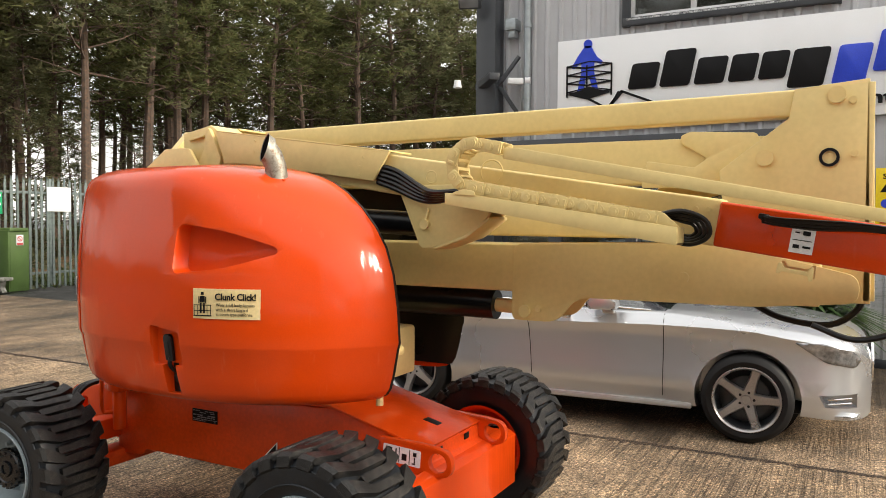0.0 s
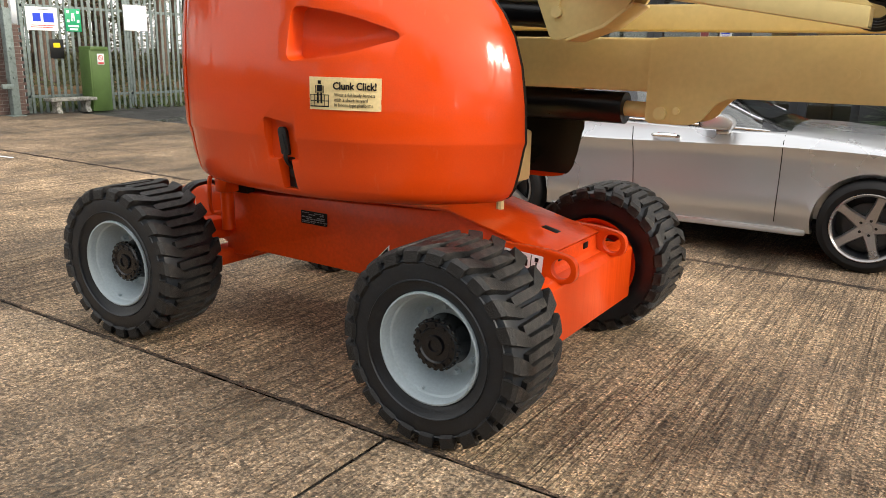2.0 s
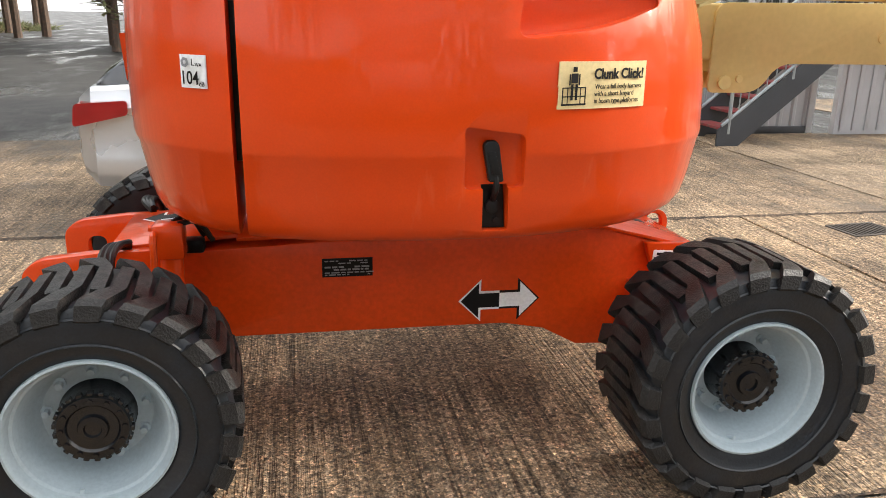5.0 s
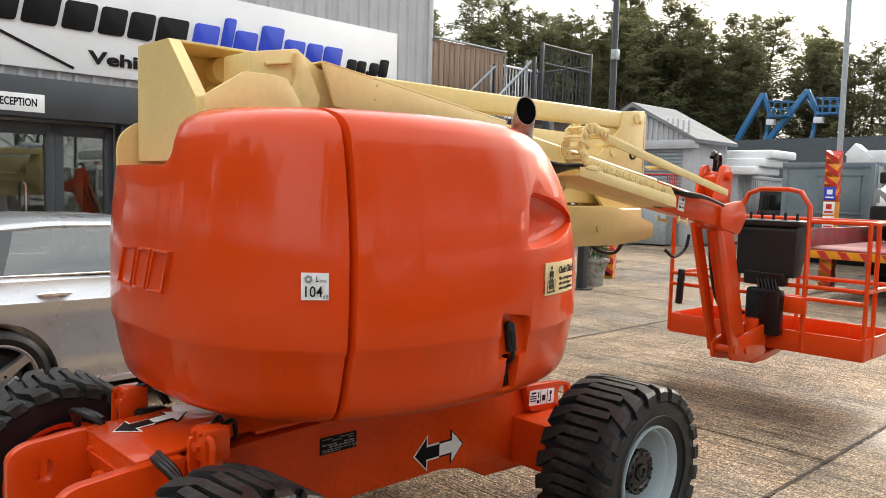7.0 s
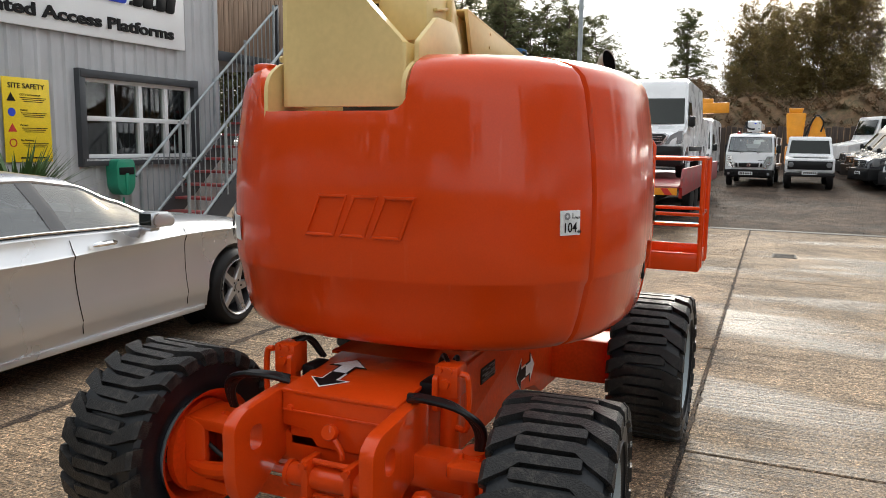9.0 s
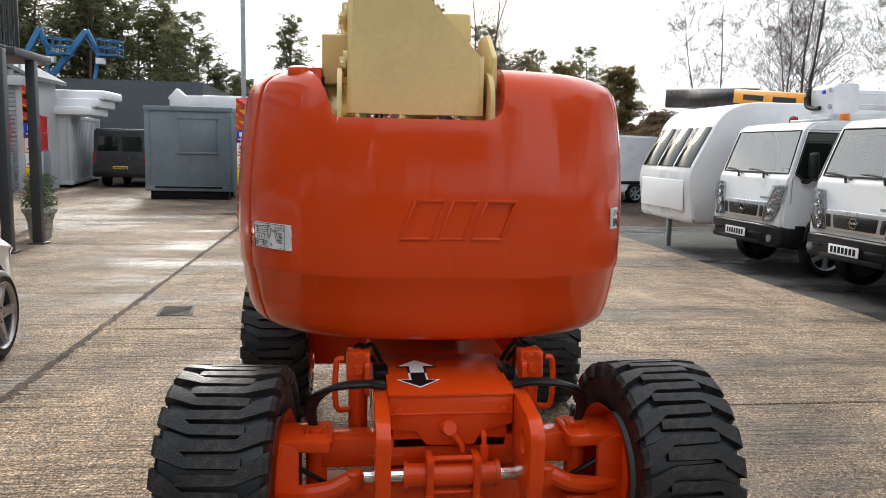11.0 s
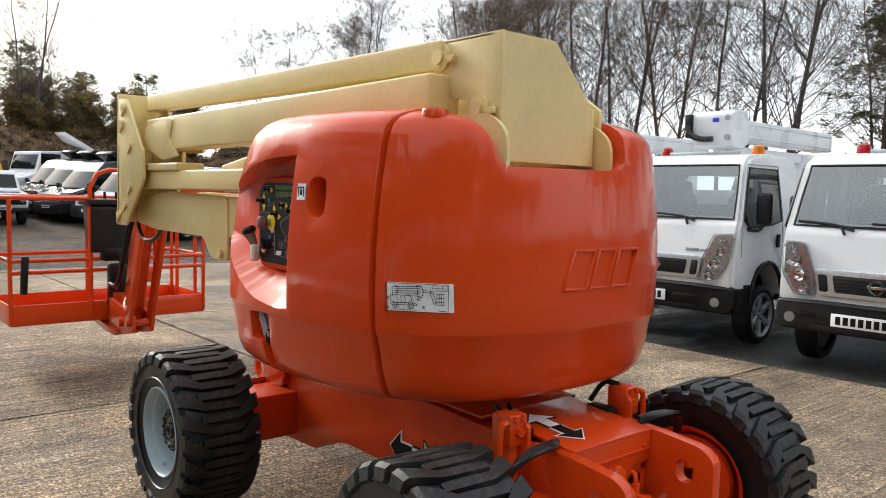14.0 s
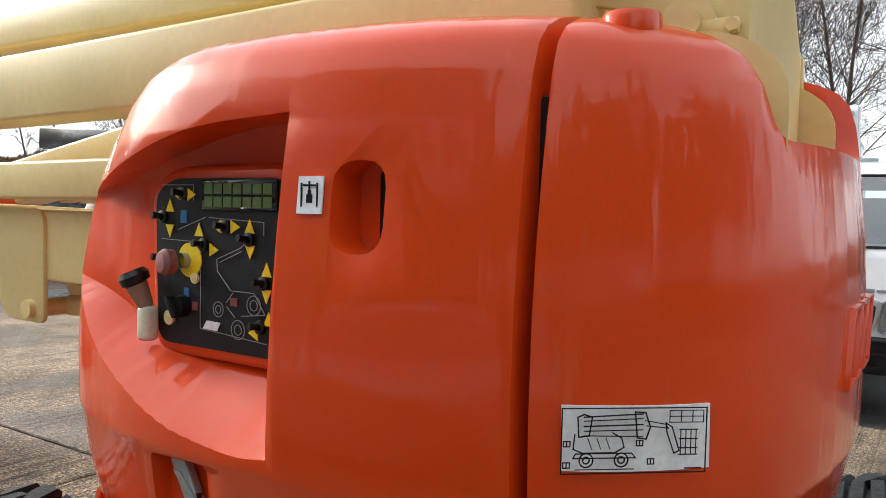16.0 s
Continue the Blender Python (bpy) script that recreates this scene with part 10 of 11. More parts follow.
# recovery truck deck under the van
rd = thing("recovery_deck", "weathered red flatbed deck with a striped yellow tail edge", "flatbed")
DY = 1.27
bm = bm_new()
box(bm, (16.0, DY, 0.85), (8.6, 2.14, 0.1), 0.01)
part("deck", bm, M["red_dull"], rd)
bm = bm_new()
box(bm, (11.62, DY, 0.872), (0.5, 2.1, 0.05), 0.01, rot=(0, -4, 0))
part("tail_lip", bm, M["red_dull"], rd, "worn red tail lip")
for s in (-1, 1):
    bm = bm_new()
    prism(bm, [(11.4, 0.7), (11.4, 1.02), (11.6, 1.2), (20.3, 1.2), (20.3, 0.72)], "y", DY + s * 1.1 - 0.025, DY + s * 1.1 + 0.025, 0.004)
    part("side_board", bm, M["red_dull"], rd, "dull red side board")
    bm = bm_new()
    box(bm, (11.38, DY + s * 1.09, 0.76), (0.03, 0.06, 0.2), 0.006)
    part("tail_lamp", bm, M["lamp_red"], rd, "red tail lamp")
    for x in (15.0, 16.0, 18.6):
        bm = bm_new()
        lathe(bm, [(0.0, -0.12), (0.3, -0.12), (0.4, -0.1), (0.42, -0.05), (0.42, 0.08), (0.0, 0.1)], (x, DY + s * 0.86, 0.42), (0, 1, 0), 24)
        part("wheel", bm, M["car_rubber"], rd, "dark truck wheel")
bm = bm_new()
box(bm, (11.37, DY, 0.78), (0.04, 2.06, 0.13), 0.004)
part("tail_edge", bm, M["amber"], rd, "yellow tail edge")
for k in range(6):
    bm = bm_new()
    y_ = DY - 0.95 + 0.33 * k
    prism(bm, [(y_, 0.72), (y_ + 0.13, 0.72), (y_ + 0.22, 0.84), (y_ + 0.09, 0.84)], "x", 11.344, 11.349)
    part("red_stripe", bm, M["red"], rd)
bm = bm_new()
box(bm, (16.2, DY, 0.62), (8.0, 0.8, 0.36), 0.03)
part("chassis", bm, M["ink"], rd, "dark chassis under the deck")

# striped guard post with notices and a flag pole behind it
gp = thing("guard_post", "yellow square post with red stripes and safety notices", "post", (13.1, 2.62, 0))
bm = bm_new()
box(bm, (0, 0, 1.25), (0.22, 0.22, 2.5), 0.01)
part("post", bm, M["amber"], gp)
for k in range(11):
    if 3 <= k <= 6:
        continue
    z = 0.05 + k * 0.23
    for ax in ("x", "y"):
        bm = bm_new()
        prism(bm, [(-0.11, z), (0.11, z + 0.16), (0.11, z + 0.26), (-0.11, z + 0.1)], ax, -0.114, 0.114)
        part("stripe", bm, M["red"], gp, "red stripe")
for k, m in enumerate(("yellow", "sticker", "sticker", "blue")):
    bm = bm_new()
    box(bm, (-0.118, 0.0, 1.0 + k * 0.27), (0.008, 0.2, 0.24), 0.002)
    part("notice", bm, M[m], gp, "small safety notice")
    bars((-0.123, 0, 1.0 + k * 0.27), (0, -1, 0), (0, 0, 1), [(0, 0.03, 0.1, 0.09), (0, -0.07, 0.15, 0.03)], M["ink"] if k == 0 else (M["sticker"] if k == 3 else M["red"]), gp, "printed_line", 0.001)
bm = bm_new()
cyl(bm, (13.3, 2.6, 0), (13.3, 2.62, 8.5), 0.055, 0.045, 12)
single("flag_pole", bm, M["galv"], "tall pale metal pole beside the guard post", "pole")
gp2 = copy_thing(gp, pose(11.1, 6.1, 0, 0, 0, 20))
lp = thing("lamp_post", "tall dark lamp post with a small grey box", "lamp post", (13.75, 8.0, 0))
bm = bm_new()
cyl(bm, (0, 0, 0), (0, 0, 7.5), 0.09, 0.07, 14)
part("shaft", bm, M["anthracite"], lp)
bm = bm_new()
box(bm, (-0.08, -0.08, 5.0), (0.16, 0.16, 0.24), 0.02)
part("junction_box", bm, M["galv"], lp)


# ---- containers and sheds ----
def container(x, y, l, w, h, turn, m, label, ribs=True, foot=0.12):
    c = thing("container", label, "container", (x, y, foot), turn, group="site containers")
    bm = bm_new()
    box(bm, (0, 0, h / 2), (l, w, h), 0.01)
    part("shell", bm, m, c)
    if ribs:
        for s in (-1, 1):
            for k in range(int(l / 0.28)):
                bm = bm_new()
                box(bm, (-l / 2 + 0.2 + 0.28 * k, s * (w / 2 + 0.01), h / 2), (0.12, 0.03, h - 0.3), 0.01, 1)
                part("rib", bm, m, c)
    bm = bm_new()
    for s in (-1, 1):
        for q in (-1, 1):
            box(bm, (s * (l / 2 - 0.06), q * (w / 2 - 0.06), h / 2), (0.15, 0.15, h + 0.04), 0.01)
    for z in (0.06, h - 0.04):
        for s in (-1, 1):
            box(bm, (0, s * (w / 2), z), (l, 0.08, 0.14), 0.01)
            box(bm, (s * (l / 2), 0, z), (0.08, w, 0.14), 0.01)
    part("frame", bm, m, c)
    for s in (-1, 1):
        bm = bm_new()
        box(bm, (s * (l / 2 - 0.3), 0, -foot / 2), (0.4, w - 0.2, foot), 0.01)
        part("bearer", bm, M["ink"], c, "dark bearer")
    return c


c1 = container(20.7, 5.0, 2.4, 2.42, 2.4, 0, M["blue_grey"], "blue-grey site office container with a shuttered window", False, 0.26)
bm = bm_new()
box(bm, (-1.22, -0.27, 1.6), (0.03, 1.06, 1.0), 0.01)
part("shutter", bm, M["blue_grey"], c1, "closed window shutter")
for z in (1.1, 2.1):
    bm = bm_new()
    box(bm, (-1.23, -0.27, z), (0.05, 1.16, 0.05), 0.005)
    part("shutter_frame", bm, M["blue_grey"], c1)
bm = bm_new()
box(bm, (-1.25, 0, 0.1), (0.03, 1.9, 0.05), 0.004)
part("sill_strip", bm, M["ink"], c1, "dark sill strip")
od = thing("open_container_door", "grey-green container door standing open beside the site office", "door", (19.42, 3.7, 0.14), -168)
bm = bm_new()
box(bm, (1.2, 0, 1.22), (2.4, 0.06, 2.4), 0.01)
part("leaf", bm, M["blue_grey"], od)
for x in (0.06, 2.34):
    bm = bm_new()
    box(bm, (x, 0.035, 1.22), (0.1, 0.03, 2.4), 0.006)
    part("edge_rail", bm, M["blue_grey"], od)
bm = bm_new()
cyl(bm, (1.7, 0.06, 0.05), (1.7, 0.06, 2.4), 0.018, 0.018, 10)
part("locking_bar", bm, M["galv"], od, "galvanised locking bar")
container(25.2, 3.9, 6.0, 2.4, 2.5, 0, M["blue_grey"], "blue-grey ribbed shipping container")
container(27.5, 11.6, 6.0, 2.4, 2.4, 8, M["clad"], "pale weathered shipping container")
bm = bm_new()
box(bm, (40, 14, 2.2), (14, 14, 4.4))
single("far_shed", bm, M["navy"], "low dark sheet-clad shed beyond the containers", "shed")
sh = thing("garage_shed", "grey ribbed shed with two roller shutters and a low gable roof", "shed")
bm = bm_new()
prism(bm, [(10.4, 0), (14.9, 0), (14.9, 3.6), (12.65, 4.75), (10.4, 3.6)], "x", 22.0, 24.6)
part("wall", bm, M["clad"], sh)
bm = bm_new()
prism(bm, [(10.1, 3.5), (12.65, 4.82), (15.2, 3.5), (15.2, 3.62), (12.65, 4.98), (10.1, 3.62)], "x", 21.8, 24.8)
part("roof", bm, M["shed_roof"], sh, "dull grey metal roof")
bm = bm_new()
box(bm, (21.95, 12.65, 3.45), (0.3, 5.0, 0.3), 0.02)
part("shutter_lintel", bm, M["clad"], sh)
for y in (11.6, 13.7):
    for k in range(24):
        bm = bm_new()
        box(bm, (21.97, y, 0.15 + k * 0.135), (0.05, 1.85, 0.12), 0.02, 1)
        part("shutter_slat", bm, M["galv"], sh)
for k in range(22):
    bm = bm_new()
    box(bm, (21.98, 10.5 + k * 0.2, 3.9), (0.03, 0.07, 0.7 + 0.5 * (1 - abs(k - 10.5) / 11)), 0.005)
    part("rib", bm, M["clad"], sh)
bm = bm_new()
box(bm, (21.9, 12.65, 4.35), (0.03, 0.4, 0.2), 0.004)
part("plaque", bm, M["sticker"], sh, "small white plaque")


def far_lift(x, y, turn, m, label, parts_):
    t = thing("far_boom_lift", label, "boom lift", (x, y, 0), turn)
    for (a, b, w) in parts_:
        bm = bm_new()
        d = Vector(b) - Vector(a)
        q = d.to_track_quat('X', 'Z').to_matrix().to_4x4()
        box(bm, (0, 0, 0), (d.length, w, w), 0.02)
        bmesh.ops.transform(bm, matrix=Matrix.Translation((Vector(a) + Vector(b)) / 2) @ q, verts=bm.verts)
        part("boom_section", bm, m, t)
    bm = bm_new()
    box(bm, (0, 0, 0.7), (2.2, 1.6, 1.4), 0.1)
    part("base", bm, m, t)
    return t


def raised_lift(y, dy, label):
    """Folded knuckle lift with its basket held up, in the plane of its boom."""
    t = far_lift(45, y, 0, M["lift_blue"], label, [((0, 0, 1.4), (0, -1.4 * dy, 5.2), 0.3), ((0, 0.1, 3.8), (0, -2.4 * dy, 8.1), 0.32), ((0, -2.4 * dy, 8.15), (0, -2.85 * dy, 6.9), 0.22), ((0.25, -2.2 * dy, 7.8), (0.25, -2.7 * dy, 6.8), 0.1), ((0, -2.75 * dy, 5.8), (0, -2.5 * dy, 4.2), 0.2), ((0, -2.85 * dy, 6.9), (0, -2.75 * dy, 5.8), 0.2)])
    yb = -2.9 * dy
    for z in (6.75, 7.15, 7.6):
        bm = bm_new()
        tube(bm, [(-0.45, yb, z), (-0.45, yb - 1.25, z - 0.08), (0.45, yb - 1.25, z - 0.08), (0.45, yb, z), (-0.45, yb, z)], 0.035, 6)
        part("basket_rail", bm, M["lift_blue"], t)
    for x in (-0.45, 0.45):
        for k in range(4):
            bm = bm_new()
            tube(bm, [(x, yb - 0.41 * k, 6.7 - 0.03 * k), (x, yb - 0.41 * k, 7.6 - 0.03 * k)], 0.03, 6)
            part("basket_post", bm, M["lift_blue"], t)
    bm = bm_new()
    box(bm, (0, yb - 0.62, 6.66), (0.95, 1.3, 0.08), 0.01)
    part("basket_floor", bm, M["lift_blue"], t)
    bm = bm_new()
    box(bm, (-0.1, yb - 0.1, 6.35), (0.4, 0.5, 0.35), 0.04)
    part("valve_box", bm, M["sticker"], t, "pale valve box under the basket")


raised_lift(20.6, 0.95, "blue articulated boom lift with its basket raised")
raised_lift(18.9, 1.33, "blue articulated boom lift with its basket raised")
far_lift(27.0, 5.2, 0, M["white"], "white boom folded above a container", [((0, 1.9, 3.2), (0, -1.6, 3.25), 0.45), ((0, 1.8, 3.5), (0, 1.2, 3.0), 0.5), ((0, -1.5, 3.5), (0, -0.6, 3.2), 0.3)])
far_lift(29.0, 1.8, 0, M["amber"], "amber boom folded above a container", [((0, 1.9, 3.0), (0, -1.4, 3.1), 0.4), ((0, 0.5, 3.3), (0, -0.8, 3.3), 0.3)])
for k in range(3):
    bm = bm_new()
    box(bm, (25.4 + 0.2 * k, 10.2 - 0.2 * k, 2.67 + 0.29 * k), (2.0, 2.0, 0.3), 0.08)
    single("wrapped_sheet", bm, M["white_sign"], "white wrapped pack stacked on a container", "pack", group="wrapped packs")
for k in range(2):
    cg = thing("lift_cage", "red mesh access cage stored by the containers", "cage", (21.6 + 1.5 * k, 11.4 - 0.5 * k, 1.3), 10, group="red cages")
    for z in (0, 0.55, 1.1):
        bm = bm_new()
        tube(bm, [(-0.6, -0.6, z), (0.6, -0.6, z), (0.6, 0.6, z), (-0.6, 0.6, z), (-0.6, -0.6, z)], 0.03, 6)
        part("rail", bm, M["red"], cg)
    for q in range(8):
        bm = bm_new()
        tube(bm, [(-0.6 + 0.17 * q, -0.6, 0), (-0.6 + 0.17 * q, -0.6, 1.1)], 0.015, 5)
        part("bar", bm, M["red"], cg)
    bm = bm_new()
    box(bm, (0, 0, -0.65), (1.3, 1.3, 1.2), 0.03)
    part("crate", bm, M["galv"], cg, "grey crate under the cage")

# far vehicles facing the camera across the gravel
ft = copy_thing(trk, pose(22.6, -0.63, grade(23, -0.63), 0, 0, 86))
ft.scale = (0.77, 0.77, 0.77)
ft["label"] = "white forward-control truck with a small access boom in the far row"
lr = thing("off_road_truck", "white off-road truck with a yellow access bucket on its bed", "truck", (22.2, -2.34, grade(22.7, -2.34)))
lr.scale = (0.8, 0.8, 0.8)
bm = bm_new()
prism(bm, rounded([(0.04, 0.62), (0.0, 0.7), (0.0, 1.12), (0.06, 1.16), (1.0, 1.24), (1.22, 1.27), (1.5, 1.9), (1.6, 1.98), (3.0, 1.98), (3.0, 0.6), (1.05, 0.6), (1.0, 0.85), (0.6, 0.95), (0.2, 0.85), (0.15, 0.62)], [0.02, 0.03, 0.03, 0.03, 0.03, 0.02, 0.03, 0.05, 0.05, 0, 0, 0.05, 0.1, 0.05, 0]), "y", -0.84, 0.84)
for q in bm.verts:
    q.co.y *= 1 - 0.13 * max(0, min(1, (q.co.z - 1.27) / 0.7))
bmesh.ops.bevel(bm, geom=[e for e in bm.edges if len(e.link_faces) == 2 and e.calc_face_angle(0) > 1.0], offset=0.03, segments=2, affect='EDGES')
part("body", bm, M["white"], lr)
bm = bm_new()
prism(bm, rounded([(-0.6, 1.18), (0.6, 1.18), (0.56, 1.25), (-0.56, 1.25)], 0.02), "x", 0.12, 1.1, 0.02)
part("bonnet_bulge", bm, M["white"], lr)
bm = bm_new()
quad_faces(bm, [[(1.245, -0.73, 1.33), (1.245, 0.73, 1.33)], [(1.445, -0.66, 1.83), (1.445, 0.66, 1.83)]], False)
part("windscreen", bm, M["glass_dark"], lr, "flat dark windscreen")
bm = bm_new()
prism(bm, rounded([(-0.76, 0.74), (0.76, 0.74), (0.76, 1.06), (-0.76, 1.06)], 0.03), "x", -0.02, 0.02, 0.006)
part("grille", bm, M["plastic"], lr, "black grille panel")
bm = bm_new()
box(bm, (-0.1, 0, 0.55), (0.14, 1.7, 0.14), 0.02)
part("bumper", bm, M["plastic"], lr, "black bumper")
bm = bm_new()
box(bm, (-0.178, 0, 0.62), (0.012, 0.52, 0.11), 0.003)
part("number_plate", bm, M["sticker"], lr)
bars((-0.185, 0, 0.62), (0, -1, 0), (0, 0, 1), [(-0.19 + 0.065 * k, 0, 0.045, 0.07) for k in range(7)], M["ink"], lr, "plate_bars", 0.001)
for s in (-1, 1):
    bm = bm_new()
    lathe(bm, [(0.0, 0), (0.1, 0), (0.1, 0.03), (0.0, 0.04)], (-0.02, s * 0.65, 0.92), (-1, 0, 0), 16)
    part("headlamp", bm, M["lamp"], lr)
    car_wheel(lr, 0.6, s * 0.72, 0.38, 0.38, 0.24, s, 5, "galv")
    car_wheel(lr, 3.2, s * 0.72, 0.38, 0.38, 0.24, s, 5, "galv")
bm = bm_new()
prism(bm, rounded([(0.25, 1.7), (0.8, 1.7), (0.9, 2.95), (0.15, 2.95)], 0.06), "x", 3.1, 4.0, 0.03)
bucket = part("bucket", bm, M["amber"], lr, "yellow fibreglass bucket")
bm = bm_new()
prism(bm, rounded([(0.3, 2.95), (0.78, 2.95), (0.82, 3.15), (0.26, 3.15)], 0.04), "x", 3.2, 3.9, 0.03)
part("bucket_rim", bm, M["amber"], bucket, "yellow bucket rim")
bm = bm_new()
prism(bm, rounded([(-0.75, 1.6), (0.1, 1.6), (-0.12, 2.8), (-0.42, 2.8)], 0.04), "x", 3.2, 3.6, 0.03)
part("boom_knuckle", bm, M["amber"], lr, "yellow boom knuckle")
bm = bm_new()
tube(bm, [(3.15, 0.15, 2.0), (3.15, -0.2, 2.85), (3.15, -0.5, 2.6), (3.15, -0.42, 2.2)], 0.035, 6, 3)
part("hose", bm, M["plastic"], lr, "black hydraulic hose")
bm = bm_new()
box(bm, (4.0, 0, 1.2), (2.0, 1.7, 0.8), 0.05)
part("boom_base", bm, M["amber"], lr, "yellow boom base")
mt = thing("military_truck", "white bonneted truck at the end of the far row", "truck", (28.8, -3.46, grade(29, -3.46)), -70)
mt.scale = (0.86, 0.86, 0.86)
bm = bm_new()
prism(bm, rounded([(0.0, 0.7), (0.0, 1.3), (1.0, 1.5), (1.3, 2.5), (2.9, 2.55), (2.9, 0.7)], 0.06), "y", -1.0, 1.0, 0.04)
part("body", bm, M["white"], mt)
for c_, s_, r_ in (((1.7, 1.01, 2.1), (0.9, 0.02, 0.6), None), ((1.7, -1.01, 2.1), (0.9, 0.02, 0.6), None), ((1.13, 0, 2.05), (0.02, 1.7, 0.65), (0, 17, 0))):
    bm = bm_new()
    box(bm, c_, s_, 0.02, rot=r_)
    part("window", bm, M["glass_dark"], mt)
for s in (-1, 1):
    car_wheel(mt, 0.8, s * 0.9, 0.5, 0.5, 0.3, s, 5, "galv")

# timber fence along the far bank
fence = thing("board_fence", "dark weathered board fence along the far bank", "fence")
for k in range(120):
    bm = bm_new()
    y = 6.0 - 0.22 * k
    box(bm, (32.4 - 0.03 * k, y, 1.2 + 0.03 * ((k * 5) % 3)), (0.03, 0.19, 2.4), 0.01, 1)
    part("board", bm, M["wood_dark"], fence)


# ---- entrance: palisade fence, brick pier, gate post, cabinet, notices ----
FX = -14.65
pal = thing("palisade_fence", "galvanised steel palisade fence with pointed pales", "fence", kind="")
bm = bm_new()
prism(bm, [(-0.032, 0.0), (0.032, 0.0), (0.032, 2.55), (0.012, 2.72), (0.0, 2.6), (-0.012, 2.72), (-0.032, 2.55)], "x", -0.006, 0.006)
pale_me = mesh_of(bm, "pale", M["fence_steel"])
for k in range(90):
    o = new("pale", pale_me)
    o.parent = pal
    o.matrix_basis = pose(FX, 6.3 + 0.152 * k, -0.03, 0, 0, 8 * math.sin(k * 2.4))
for z in (0.35, 2.3):
    bm = bm_new()
    box(bm, (FX - 0.03, 13.1, z), (0.04, 13.8, 0.06), 0.004)
    part("rail", bm, M["fence_steel"], pal)
for k in range(6):
    bm = bm_new()
    box(bm, (FX - 0.05, 6.22 + 2.6 * k, 1.3), (0.08, 0.08, 2.7), 0.006)
    part("post", bm, M["fence_steel"], pal)
pier = thing("gate_pier", "brown brick gate pier with mortar joints", "pier")
bm = bm_new()
box(bm, (-14.62, 5.6, 0.95), (0.42, 0.76, 1.9))
part("mortar_core", bm, M["mortar"], pier)
bm = bm_new()
box(bm, (0, 0, 0), (0.105, 0.212, 0.064), 0.004, 1)
brick_me = mesh_of(bm, "brick", M["brick"], 0)
for c in range(25):
    off = 0.056 if c % 2 else 0.0
    for k in range(4 if c % 2 == 0 else 3):
        for x in (-14.62 + 0.165, -14.62 - 0.165):
            o = new("brick", brick_me)
            o.parent = pier
            o.matrix_basis = pose(x, 5.6 - 0.336 + 0.224 * k + off * 2, 0.045 + c * 0.075)
    for k in range(2):
        for y in (5.6 - 0.335, 5.6 + 0.335):
            o = new("brick", brick_me)
            o.parent = pier
            o.matrix_basis = pose(-14.62 - 0.1 + 0.2 * k + 0.01, y, 0.045 + c * 0.075, 0, 0, 90)
gate_post = thing("gate_post", "grey-blue steel gate post with bolts and a latch", "gate post", (-14.1, 5.58, 0))
bm = bm_new()
box(bm, (0, 0, 1.1), (0.16, 0.16, 2.2), 0.008)
box(bm, (0.0, 0, 0.01), (0.3, 0.3, 0.02), 0.004)
part("post", bm, M["fence_steel"], gate_post)
bm = bm_new()
box(bm, (0.1, -0.16, 0.62), (0.06, 0.24, 0.1), 0.008)
for z in (0.8, 1.2, 1.4):
    bolt(bm, (0.08, 0, z), (1, 0, 0), 0.03, 0.03)
part("latch", bm, M["fence_steel"], gate_post)
for k in range(5):
    o = new("pale", pale_me)
    o.parent = gate_post
    o.matrix_basis = pose(-0.5, -0.36 + 0.15 * k, 0.0)
cabn = thing("service_cabinet", "green metal service cabinet with a red warning label", "cabinet", (-14.35, 7.66, 0))
bm = bm_new()
box(bm, (0, 0, 0.7), (0.4, 0.5, 1.4), 0.012)
part("body", bm, M["green_cab"], cabn)
bm = bm_new()
prism(bm, rounded([(-0.24, 1.38), (0.24, 1.38), (0.22, 1.46), (-0.22, 1.46)], 0.03), "x", -0.23, 0.23, 0.01)
part("lid", bm, M["green_cab"], cabn)
bm = bm_new()
box(bm, (0.205, 0.0, 0.68), (0.012, 0.42, 1.22), 0.004)
part("door", bm, M["green_cab"], cabn)
bm = bm_new()
box(bm, (0.215, 0.02, 1.18), (0.006, 0.17, 0.24), 0.002)
part("warning_label", bm, M["sticker"], cabn, "white and red warning label")
bm = bm_new()
lathe(bm, [(0.045, 0), (0.062, 0), (0.062, 0.003), (0.045, 0.003)], (0.219, 0.02, 1.21), (1, 0, 0), 20)
box(bm, (0.22, 0.02, 1.21), (0.003, 0.014, 0.11), rot=(45, 0, 0))
box(bm, (0.22, 0.02, 1.09), (0.003, 0.14, 0.04))
part("label_print", bm, M["red"], cabn)


def notice(name, y0, y1, z0, z1, m, label, marks, category="sign"):
    bm = bm_new()
    box(bm, (FX + 0.03, (y0 + y1) / 2, (z0 + z1) / 2), (0.012, y1 - y0, z1 - z0), 0.002)
    n_ = single(name, bm, M[m], label, category)
    for mm, rows in marks:
        bars((FX + 0.037, (y0 + y1) / 2, (z0 + z1) / 2), (0, 1, 0), (0, 0, 1), rows, M[mm], n_, "printed_mark", 0.001)
    return n_


